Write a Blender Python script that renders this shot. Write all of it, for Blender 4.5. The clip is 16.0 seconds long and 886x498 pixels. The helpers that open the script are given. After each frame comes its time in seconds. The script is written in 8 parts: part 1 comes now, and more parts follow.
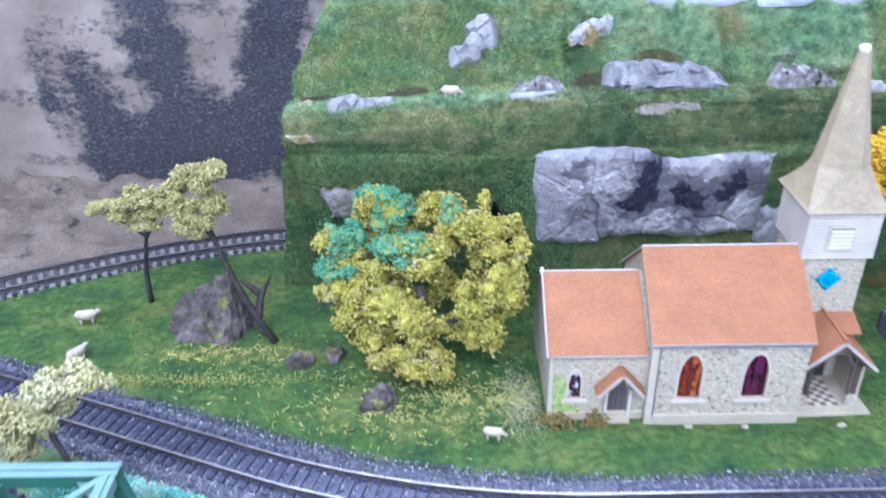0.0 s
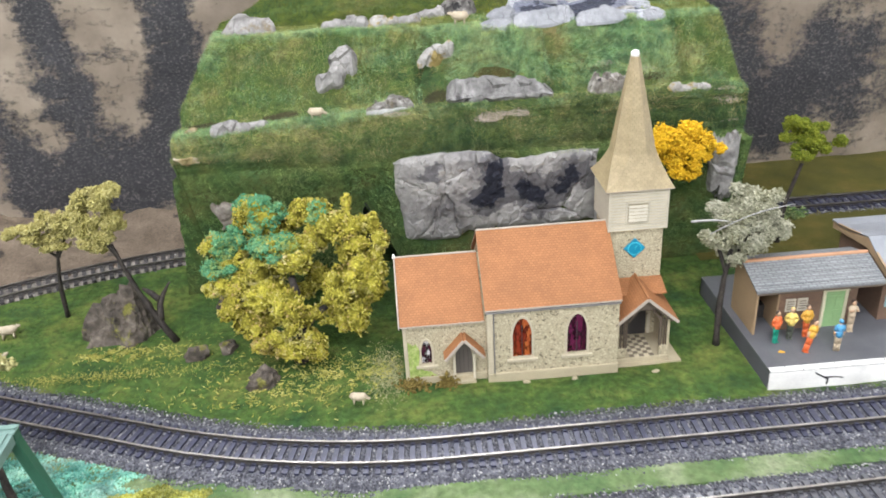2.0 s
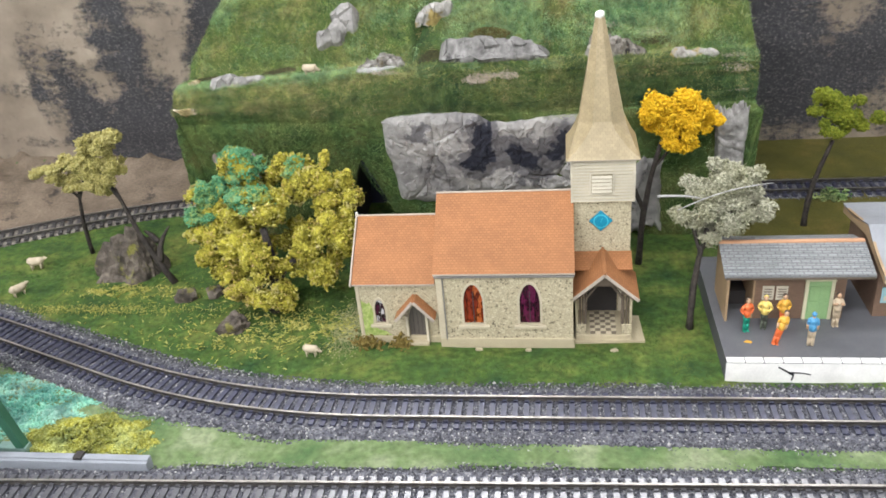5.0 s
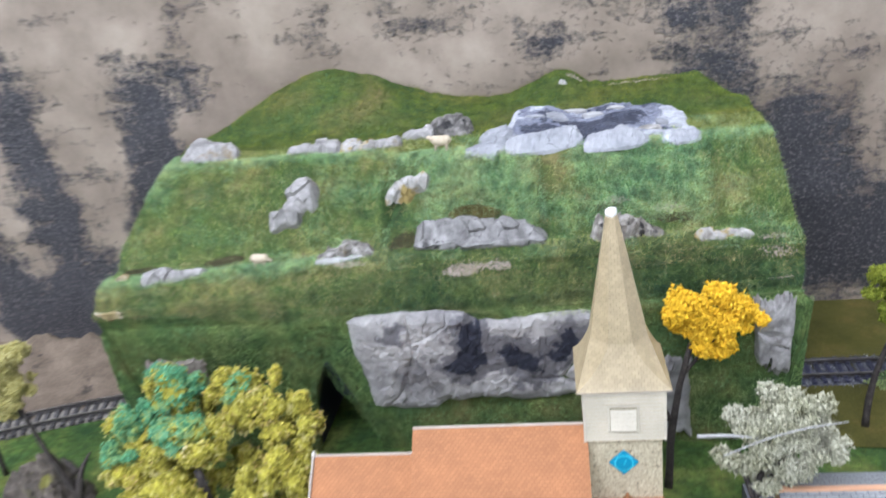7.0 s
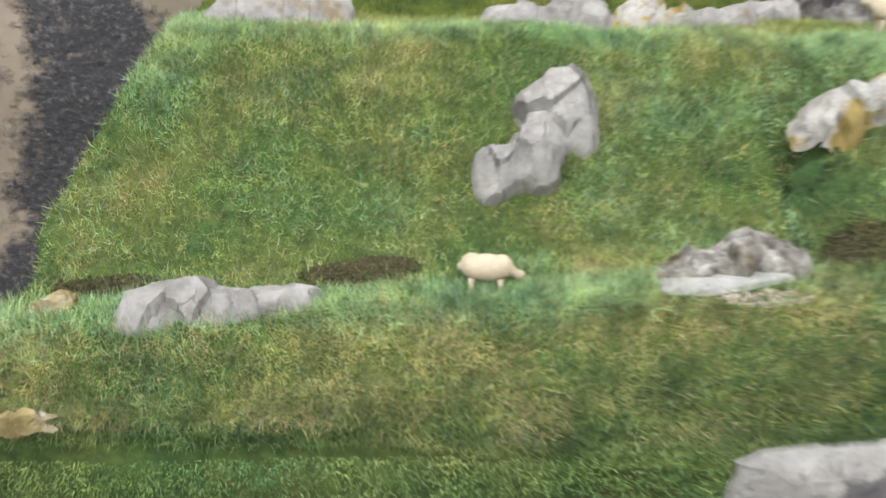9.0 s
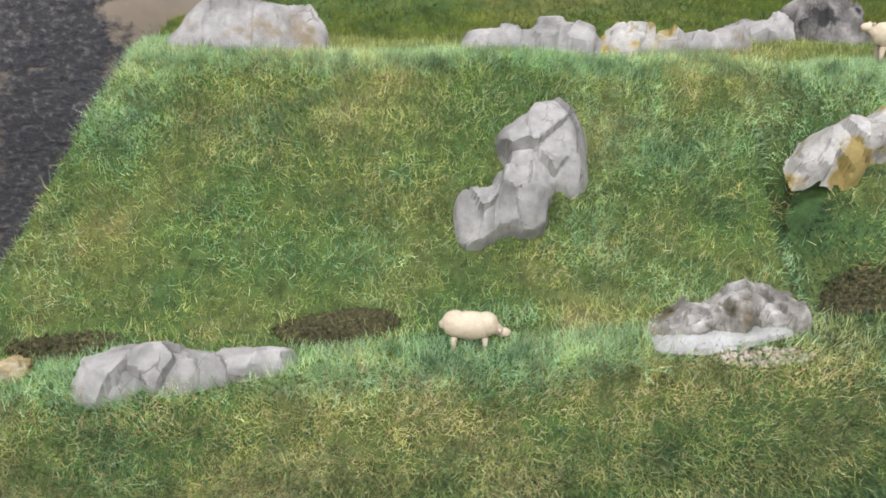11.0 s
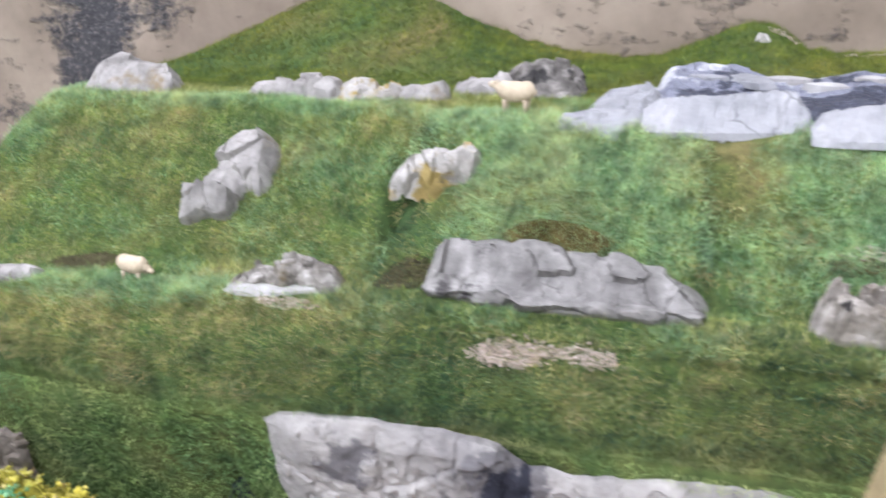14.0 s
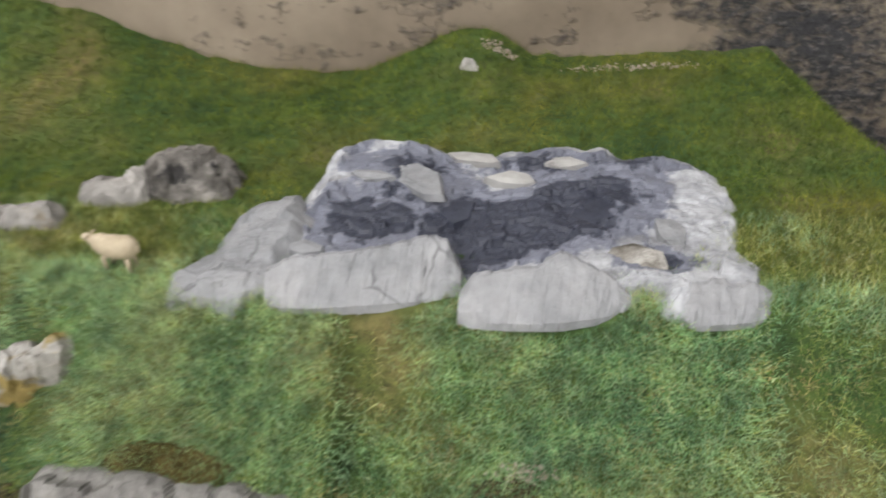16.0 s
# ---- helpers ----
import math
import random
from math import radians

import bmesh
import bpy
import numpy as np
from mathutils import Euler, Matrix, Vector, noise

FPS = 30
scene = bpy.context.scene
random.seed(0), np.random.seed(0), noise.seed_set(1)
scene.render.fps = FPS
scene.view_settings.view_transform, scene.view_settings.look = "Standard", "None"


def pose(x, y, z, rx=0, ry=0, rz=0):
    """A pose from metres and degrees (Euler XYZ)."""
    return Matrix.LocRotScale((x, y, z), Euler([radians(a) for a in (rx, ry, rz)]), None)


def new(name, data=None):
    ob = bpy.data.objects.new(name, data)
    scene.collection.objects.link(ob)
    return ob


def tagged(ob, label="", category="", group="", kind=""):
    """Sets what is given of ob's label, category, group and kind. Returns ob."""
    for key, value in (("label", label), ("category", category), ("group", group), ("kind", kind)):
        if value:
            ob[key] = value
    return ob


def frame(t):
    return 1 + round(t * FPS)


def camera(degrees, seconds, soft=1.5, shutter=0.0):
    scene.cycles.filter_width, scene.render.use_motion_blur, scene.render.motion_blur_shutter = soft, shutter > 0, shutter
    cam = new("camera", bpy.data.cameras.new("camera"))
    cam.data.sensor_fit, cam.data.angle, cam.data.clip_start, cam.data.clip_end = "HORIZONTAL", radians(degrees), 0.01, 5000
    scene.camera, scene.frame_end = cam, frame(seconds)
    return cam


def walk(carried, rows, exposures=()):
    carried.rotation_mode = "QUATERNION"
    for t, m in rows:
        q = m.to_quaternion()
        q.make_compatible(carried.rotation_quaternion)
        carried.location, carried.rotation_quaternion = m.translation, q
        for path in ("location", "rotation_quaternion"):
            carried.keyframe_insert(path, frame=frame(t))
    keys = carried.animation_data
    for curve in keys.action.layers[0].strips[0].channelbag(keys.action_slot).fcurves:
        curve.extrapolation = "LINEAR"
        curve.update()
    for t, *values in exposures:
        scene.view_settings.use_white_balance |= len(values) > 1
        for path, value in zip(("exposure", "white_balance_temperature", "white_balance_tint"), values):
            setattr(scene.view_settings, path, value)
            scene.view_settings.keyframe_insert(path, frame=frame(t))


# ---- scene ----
from mathutils.bvhtree import BVHTree
cam = camera(55.96, 16.0, soft=1.7, shutter=0.3)
ROWS = [
    (0.0, 0.0001, -0.0202, 0.2946, -0.09, -29.54, -0.74),
    (0.5, 0.0228, -0.1003, 0.2958, 0.11, -28.86, -1.69),
    (1.0, 0.0467, -0.1354, 0.3108, -0.27, -28.20, -2.36),
    (1.5, 0.0647, -0.1370, 0.3118, -3.50, -27.52, -2.96),
    (2.0, 0.0616, -0.1017, 0.3038, -2.62, -26.94, -3.37),
    (2.5, 0.0467, -0.0574, 0.2955, -5.35, -28.91, -2.10),
    (3.0, 0.0517, -0.0396, 0.2887, -4.05, -30.50, -3.22),
    (3.2, 0.0672, -0.0413, 0.2864, -3.25, -30.30, -3.52),
    (5.3, 0.1882, -0.0993, 0.2952, 11.06, -27.87, -5.94),
    (5.5, 0.1934, -0.0953, 0.2963, 11.72, -26.63, -6.31),
    (6.0, 0.1983, -0.0834, 0.3013, 12.96, -23.36, -7.08),
    (6.5, 0.1963, -0.0594, 0.3064, 12.43, -22.66, -7.45),
    (7.0, 0.1764, 0.0260, 0.3095, 8.65, -22.28, -6.77),
    (7.5, 0.1533, 0.1195, 0.2548, -0.48, -22.73, -3.48),
    (8.0, 0.1050, 0.1678, 0.2580, -3.17, -23.82, -2.18),
    (8.5, 0.0360, 0.2097, 0.2351, -2.94, -21.48, -0.75),
    (9.0, -0.0109, 0.2941, 0.1969, -3.22, -20.44, 1.02),
    (9.2, -0.0153, 0.3096, 0.1915, -2.71, -20.22, 0.99),
    (11.3, -0.0067, 0.3083, 0.2094, -4.63, -22.12, 1.05),
    (11.5, 0.0049, 0.3041, 0.2106, -3.71, -21.59, 0.87),
    (12.0, 0.0440, 0.2810, 0.2192, 2.34, -21.57, -0.62),
    (12.5, 0.1000, 0.2511, 0.2205, 11.31, -20.65, -0.52),
    (13.0, 0.1248, 0.2346, 0.2218, 15.11, -20.20, -0.15),
    (13.5, 0.1266, 0.2493, 0.2258, 16.16, -19.57, -0.27),
    (14.0, 0.1627, 0.2512, 0.2179, 16.97, -18.64, -0.78),
    (14.5, 0.2212, 0.2573, 0.2129, 17.05, -19.27, -1.14),
    (15.0, 0.2463, 0.2740, 0.2346, 16.80, -18.81, -2.84),
    (15.5, 0.2268, 0.3051, 0.2740, 18.02, -26.40, -4.96),
    (16.0, 0.2177, 0.3487, 0.2856, 10.71, -33.46, -4.40),
]
EXPOSURES = [(0.0, 0.28, 4750, 23), (0.6, 0.1, 5350, 16), (1.5, 0.0, 6000, 13), (2.5, 0.0, 6600, 11), (3.0, 0.0, 6700, 11), (5.5, -0.06, 6400, 11), (6.5, 0.0, 6100, 11), (7.0, 0.08, 5700, 14), (7.5, 0.14, 5800, 13), (8.0, 0.22, 5850, 12), (8.5, 0.1, 6200, 11), (9.0, 0.0, 6500, 10), (11.5, -0.05, 6250, 14), (12.5, 0.05, 6050, 14), (13.0, 0.2, 6200, 14), (14.0, 0.2, 6050, 18), (14.5, 0.22, 6150, 17), (15.0, -0.02, 6500, 15), (15.5, -0.18, 6800, 12), (16.0, -0.48, 6850, 11)]
LAMPS = [(-0.2, -1.6, 40.0), (-0.3, -0.6, 29.5), (-0.3, 0.55, 11.0), (0.15, 1.8, 45.0)]
walk(cam, [(t, pose(x, y, z, 90 + p, 0, yaw) @ pose(0, 0, 0, 0, 0, r)) for t, x, y, z, yaw, p, r in ROWS], EXPOSURES)

# ---- light: rows of ceiling lamps in a pale room ----
world = bpy.data.worlds.new("world")
scene.world = world
world.use_nodes = True
world.node_tree.nodes["Background"].inputs[0].default_value = (0.9, 0.95, 1.0, 1)
world.node_tree.nodes["Background"].inputs[1].default_value = 0.1


def ceiling_lamp(x, y, z, sx, sy, watts, colour):
    data = bpy.data.lights.new("ceiling_lamp", "AREA")
    data.shape, data.size, data.size_y, data.energy, data.color = "RECTANGLE", sx, sy, watts, colour
    ob = new("ceiling_lamp", data)
    ob.matrix_world = pose(x, y, z)
    return ob


for lx, ly, watts in LAMPS:
    ceiling_lamp(lx, ly, 1.56, 1.5, 0.22, watts, (0.97, 0.98, 1.0))


# ---- materials ----
def nodes_of(name):
    m = bpy.data.materials.new(name)
    m.use_nodes = True
    nt = m.node_tree
    return m, nt, nt.nodes["Principled BSDF"]


def ramp_node(nt, stops):
    r = nt.nodes.new("ShaderNodeValToRGB")
    el = r.color_ramp.elements
    while len(el) < len(stops):
        el.new(0.5)
    for e, (p, c) in zip(el, stops):
        e.position, e.color = p, (*c, 1) if len(c) == 3 else c
    return r


def noise_node(nt, scale, detail=4.0, rough=0.55, vec=None, stretch=None):
    n = nt.nodes.new("ShaderNodeTexNoise")
    n.inputs["Scale"].default_value, n.inputs["Detail"].default_value, n.inputs["Roughness"].default_value = scale, detail, rough
    co = nt.nodes.new("ShaderNodeTexCoord")
    src = co.outputs["Object"] if vec is None else vec
    if stretch:
        mp = nt.nodes.new("ShaderNodeMapping")
        mp.inputs["Scale"].default_value = stretch
        nt.links.new(src, mp.inputs["Vector"])
        src = mp.outputs["Vector"]
    nt.links.new(src, n.inputs["Vector"])
    return n


def mix_node(nt, fac, a, b, blend="MIX"):
    x = nt.nodes.new("ShaderNodeMix")
    x.data_type, x.blend_type = "RGBA", blend
    for sock, val in ((x.inputs[0], fac), (x.inputs[6], a), (x.inputs[7], b)):
        if hasattr(val, "is_linked"):
            nt.links.new(val, sock)
        else:
            sock.default_value = val if isinstance(val, (int, float)) else (*val, 1)
    return x.outputs[2]


def bump_to(nt, bsdf, height, strength, dist):
    b = nt.nodes.new("ShaderNodeBump")
    b.inputs["Strength"].default_value, b.inputs["Distance"].default_value = strength, dist
    nt.links.new(height, b.inputs["Height"])
    nt.links.new(b.outputs[0], bsdf.inputs["Normal"])


def surface(name, stops, scale, rough=0.8, fine=900.0, fine_amount=0.35, bump=0.3, dist=0.0004, metal=0.0, spec=0.3, stretch=None, island=0.0, patch=None, cracks=None):
    """Two scales of colour variation, and a fine relief. patch: (scale, low, high, colour), a second paint in blots; cracks: (scale, colour), thin dark lines."""
    m, nt, bsdf = nodes_of(name)
    big = noise_node(nt, scale, 5.0, 0.6, stretch=stretch)
    col = ramp_node(nt, stops)
    nt.links.new(big.outputs[0], col.inputs[0])
    out = col.outputs[0]
    if patch:
        ps, lo, hi, pc = patch
        pn = noise_node(nt, ps, 6.0, 0.62)
        pr = ramp_node(nt, [(lo, (0, 0, 0)), (hi, (1, 1, 1))])
        nt.links.new(pn.outputs[0], pr.inputs[0])
        out = mix_node(nt, pr.outputs[0], out, pc)
    fn = noise_node(nt, fine, 3.0, 0.6)
    fr = ramp_node(nt, [(0.25, (1 - fine_amount,) * 3), (0.75, (1 + fine_amount,) * 3)])
    nt.links.new(fn.outputs[0], fr.inputs[0])
    out = mix_node(nt, 1.0, out, fr.outputs[0], "MULTIPLY")
    if cracks:
        co = nt.nodes.new("ShaderNodeTexCoord")
        wv = noise_node(nt, cracks[0] * 0.9, 3.0, 0.6)
        sh = nt.nodes.new("ShaderNodeVectorMath")
        sh.operation = "MULTIPLY_ADD"
        nt.links.new(wv.outputs[1], sh.inputs[0])
        sh.inputs[1].default_value = (0.9 / cracks[0],) * 3
        nt.links.new(co.outputs["Object"], sh.inputs[2])
        vo = nt.nodes.new("ShaderNodeTexVoronoi")
        vo.feature = "DISTANCE_TO_EDGE"
        vo.inputs["Scale"].default_value = cracks[0]
        nt.links.new(sh.outputs[0], vo.inputs["Vector"])
        cn = noise_node(nt, cracks[0] * 0.6, 2.0, 0.5)
        cu = nt.nodes.new("ShaderNodeMath")
        cu.operation = "MULTIPLY_ADD"
        nt.links.new(cn.outputs[0], cu.inputs[0])
        cu.inputs[1].default_value = 0.35
        nt.links.new(vo.outputs["Distance"], cu.inputs[2])
        cr = ramp_node(nt, [(0.125, (0.75, 0.75, 0.75)), (0.165, (0, 0, 0))])
        nt.links.new(cu.outputs[0], cr.inputs[0])
        out = mix_node(nt, cr.outputs[0], out, cracks[1])
    if island:
        g = nt.nodes.new("ShaderNodeNewGeometry")
        ir = ramp_node(nt, [(0, (1 - island,) * 3), (1, (1 + island,) * 3)])
        nt.links.new(g.outputs["Random Per Island"], ir.inputs[0])
        out = mix_node(nt, 1.0, out, ir.outputs[0], "MULTIPLY")
    nt.links.new(out, bsdf.inputs["Base Color"])
    bsdf.inputs["Roughness"].default_value, bsdf.inputs["Metallic"].default_value = rough, metal
    bsdf.inputs["Specular IOR Level"].default_value = spec
    if bump:
        bump_to(nt, bsdf, fn.outputs[0], bump, dist)
    return m


def fibre(name, stops, big_stops, scale, rough=0.75, big_mix=0.55, tuft=0.0):
    """Loose fibres and crumbs: each piece its own tint out of stops, over large patches out of big_stops."""
    m, nt, bsdf = nodes_of(name)
    g = nt.nodes.new("ShaderNodeNewGeometry")
    r = ramp_node(nt, stops)
    nt.links.new(g.outputs["Random Per Island"], r.inputs[0])
    b = noise_node(nt, scale, 4.0, 0.6)
    br = ramp_node(nt, big_stops)
    nt.links.new(b.outputs[0], br.inputs[0])
    col = mix_node(nt, big_mix, r.outputs[0], br.outputs[0])
    if tuft:
        tn = noise_node(nt, tuft, 3.0, 0.65)
        tr = ramp_node(nt, [(0.3, (0.42, 0.48, 0.5)), (0.5, (1.0, 1.0, 1.0)), (0.68, (1.55, 1.48, 1.35))])
        nt.links.new(tn.outputs[0], tr.inputs[0])
        col = mix_node(nt, 1.0, col, tr.outputs[0], "MULTIPLY")
    nt.links.new(col, bsdf.inputs["Base Color"])
    bsdf.inputs["Roughness"].default_value = rough
    bsdf.inputs["Specular IOR Level"].default_value = 0.25
    return m


def paint(name, colour, rough=0.5, grain=0.12, scale=400.0, metal=0.0, spec=0.4):
    c = [max(0.0, v) for v in colour]
    return surface(name, [(0.3, [v * 0.86 for v in c]), (0.7, [min(1, v * 1.1) for v in c])], scale * 0.12, rough, scale * 4, grain, 0.15, 0.0001, metal, spec)


def printed_tiles(name, colour, mortar, across, tall, rough=0.7):
    """Printed courses of roof tiles on card."""
    m, nt, bsdf = nodes_of(name)
    co = nt.nodes.new("ShaderNodeTexCoord")
    br = nt.nodes.new("ShaderNodeTexBrick")
    br.inputs["Scale"].default_value = 1.0
    br.inputs["Brick Width"].default_value, br.inputs["Row Height"].default_value = across, tall
    br.inputs["Mortar Size"].default_value = tall * 0.15
    br.inputs["Color1"].default_value = (*colour, 1)
    br.inputs["Color2"].default_value = (*[v * 0.82 for v in colour], 1)
    br.inputs["Mortar"].default_value = (*mortar, 1)
    nt.links.new(co.outputs["UV"], br.inputs["Vector"])
    wear = noise_node(nt, 60, 5)
    wr = ramp_node(nt, [(0.3, (0.86, 0.86, 0.86)), (0.7, (1.08, 1.06, 1.04))])
    nt.links.new(wear.outputs[0], wr.inputs[0])
    nt.links.new(mix_node(nt, 1.0, br.outputs[0], wr.outputs[0], "MULTIPLY"), bsdf.inputs["Base Color"])
    bsdf.inputs["Roughness"].default_value, bsdf.inputs["Specular IOR Level"].default_value = rough, 0.3
    bump_to(nt, bsdf, br.outputs["Fac"], -0.25, 0.0002)
    return m


def printed_rubble(name, light, dark, spot, scale):
    """Printed random rubble masonry: pale stones with small dark joints and flints."""
    m, nt, bsdf = nodes_of(name)
    co = nt.nodes.new("ShaderNodeTexCoord")
    v = nt.nodes.new("ShaderNodeTexVoronoi")
    v.feature = "DISTANCE_TO_EDGE"
    v.inputs["Scale"].default_value = scale
    nt.links.new(co.outputs["Object"], v.inputs["Vector"])
    c = nt.nodes.new("ShaderNodeTexVoronoi")
    c.inputs["Scale"].default_value = scale
    nt.links.new(co.outputs["Object"], c.inputs["Vector"])
    tint = ramp_node(nt, [(0.0, dark), (0.35, [(a + b) / 2 for a, b in zip(light, dark)]), (1.0, light)])
    nt.links.new(c.outputs["Color"], tint.inputs[0])
    joint = ramp_node(nt, [(0.02, (1, 1, 1)), (0.13, (0, 0, 0))])
    nt.links.new(v.outputs["Distance"], joint.inputs[0])
    n = noise_node(nt, scale * 1.1, 3, 0.6)
    few = ramp_node(nt, [(0.58, (0, 0, 0)), (0.65, (1, 1, 1))])
    nt.links.new(n.outputs[0], few.inputs[0])
    a = mix_node(nt, joint.outputs[0], tint.outputs[0], [x * 0.62 for x in light])
    b = mix_node(nt, few.outputs[0], a, spot)
    nt.links.new(b, bsdf.inputs["Base Color"])
    bsdf.inputs["Roughness"].default_value, bsdf.inputs["Specular IOR Level"].default_value = 0.7, 0.25
    bump_to(nt, bsdf, v.outputs["Distance"], 0.15, 0.0003)
    return m


def stained(name, stops, scale, dabs, axes, dark, mid, rough=0.7, fine=260, bump=0.7, dist=0.0014, reach=0.0):
    """Cast stone with dark washes brushed on in places. dabs: place and half-sizes along the two axes, weight."""
    m, nt, bsdf = nodes_of(name)
    big = noise_node(nt, scale, 5.0, 0.62)
    col = ramp_node(nt, stops)
    nt.links.new(big.outputs[0], col.inputs[0])
    co = nt.nodes.new("ShaderNodeTexCoord")
    wob = noise_node(nt, 55, 4, 0.6)
    shift = nt.nodes.new("ShaderNodeVectorMath")
    shift.operation = "MULTIPLY_ADD"
    nt.links.new(wob.outputs[1], shift.inputs[0])
    shift.inputs[1].default_value = (0.016, 0.016, 0.016)
    nt.links.new(co.outputs["Object"], shift.inputs[2])
    total = None
    for a, b, ra, rb, amount in dabs:
        mp = nt.nodes.new("ShaderNodeMapping")
        sc, lo = [0.0, 0.0, 0.0], [0.0, 0.0, 0.0]
        for ax, p, r in zip(axes, (a, b), (ra, rb)):
            sc["xyz".index(ax)], lo["xyz".index(ax)] = 1 / r, -(p + 0.008) / r
        mp.inputs["Scale"].default_value, mp.inputs["Location"].default_value = sc, lo
        nt.links.new(shift.outputs[0], mp.inputs["Vector"])
        gr = nt.nodes.new("ShaderNodeTexGradient")
        gr.gradient_type = "SPHERICAL"
        nt.links.new(mp.outputs[0], gr.inputs[0])
        mu = nt.nodes.new("ShaderNodeMath")
        mu.operation = "MULTIPLY_ADD"
        nt.links.new(gr.outputs[1], mu.inputs[0])
        mu.inputs[1].default_value = amount
        if total is None:
            mu.inputs[2].default_value = 0.0
        else:
            nt.links.new(total, mu.inputs[2])
        total = mu.outputs[0]
    chip = noise_node(nt, scale * 2.6, 5, 0.65)
    ad = nt.nodes.new("ShaderNodeMath")
    ad.operation = "MULTIPLY_ADD"
    nt.links.new(chip.outputs[0], ad.inputs[0])
    ad.inputs[1].default_value = 1.3
    nt.links.new(total, ad.inputs[2])
    half = ramp_node(nt, [(0.78 - reach, (0, 0, 0)), (0.92 - reach, (1, 1, 1))])
    full = ramp_node(nt, [(0.90, (0, 0, 0)), (0.97, (1, 1, 1))])
    sh = nt.nodes.new("ShaderNodeMath")
    sh.operation = "MULTIPLY"
    nt.links.new(ad.outputs[0], sh.inputs[0])
    sh.inputs[1].default_value = 0.72
    nt.links.new(ad.outputs[0], half.inputs[0])
    nt.links.new(sh.outputs[0], full.inputs[0])
    out = mix_node(nt, half.outputs[0], col.outputs[0], mid)
    out = mix_node(nt, full.outputs[0], out, dark)
    fn = noise_node(nt, fine, 3.0, 0.6)
    fr = ramp_node(nt, [(0.25, (0.82,) * 3), (0.75, (1.18,) * 3)])
    nt.links.new(fn.outputs[0], fr.inputs[0])
    nt.links.new(mix_node(nt, 1.0, out, fr.outputs[0], "MULTIPLY"), bsdf.inputs["Base Color"])
    bsdf.inputs["Roughness"].default_value, bsdf.inputs["Specular IOR Level"].default_value = rough, 0.3
    bump_to(nt, bsdf, fn.outputs[0], bump, dist)
    return m


def shingle_print(name, colour, joint):
    """Printed shingles, one row to a course."""
    m, nt, bsdf = nodes_of(name)
    co = nt.nodes.new("ShaderNodeTexCoord")
    br = nt.nodes.new("ShaderNodeTexBrick")
    br.inputs["Scale"].default_value = 1.0
    br.inputs["Brick Width"].default_value, br.inputs["Row Height"].default_value = 1.35, 1.0
    br.inputs["Mortar Size"].default_value, br.inputs["Mortar Smooth"].default_value = 0.07, 0.6
    br.inputs["Color1"].default_value = (*colour, 1)
    br.inputs["Color2"].default_value = (*[v * 0.83 for v in colour], 1)
    br.inputs["Mortar"].default_value = (*joint, 1)
    nt.links.new(co.outputs["UV"], br.inputs["Vector"])
    wear = noise_node(nt, 90, 5)
    wr = ramp_node(nt, [(0.3, (0.85, 0.85, 0.83)), (0.7, (1.1, 1.09, 1.1))])
    nt.links.new(wear.outputs[0], wr.inputs[0])
    nt.links.new(mix_node(nt, 1.0, br.outputs[0], wr.outputs[0], "MULTIPLY"), bsdf.inputs["Base Color"])
    bsdf.inputs["Roughness"].default_value, bsdf.inputs["Specular IOR Level"].default_value = 0.42, 0.45
    bump_to(nt, bsdf, br.outputs["Fac"], -0.3, 0.0002)
    return m


def glass_paint(name, a, b, scale):
    """Stained glass film: streaks of two colours, glossy."""
    m, nt, bsdf = nodes_of(name)
    n = noise_node(nt, scale, 3, 0.6, stretch=(1.6, 1, 0.5))
    r = ramp_node(nt, [(0.38, a), (0.5, [v * 0.25 for v in a]), (0.58, b), (0.7, a)])
    nt.links.new(n.outputs[0], r.inputs[0])
    nt.links.new(r.outputs[0], bsdf.inputs["Base Color"])
    bsdf.inputs["Roughness"].default_value = 0.15
    return m


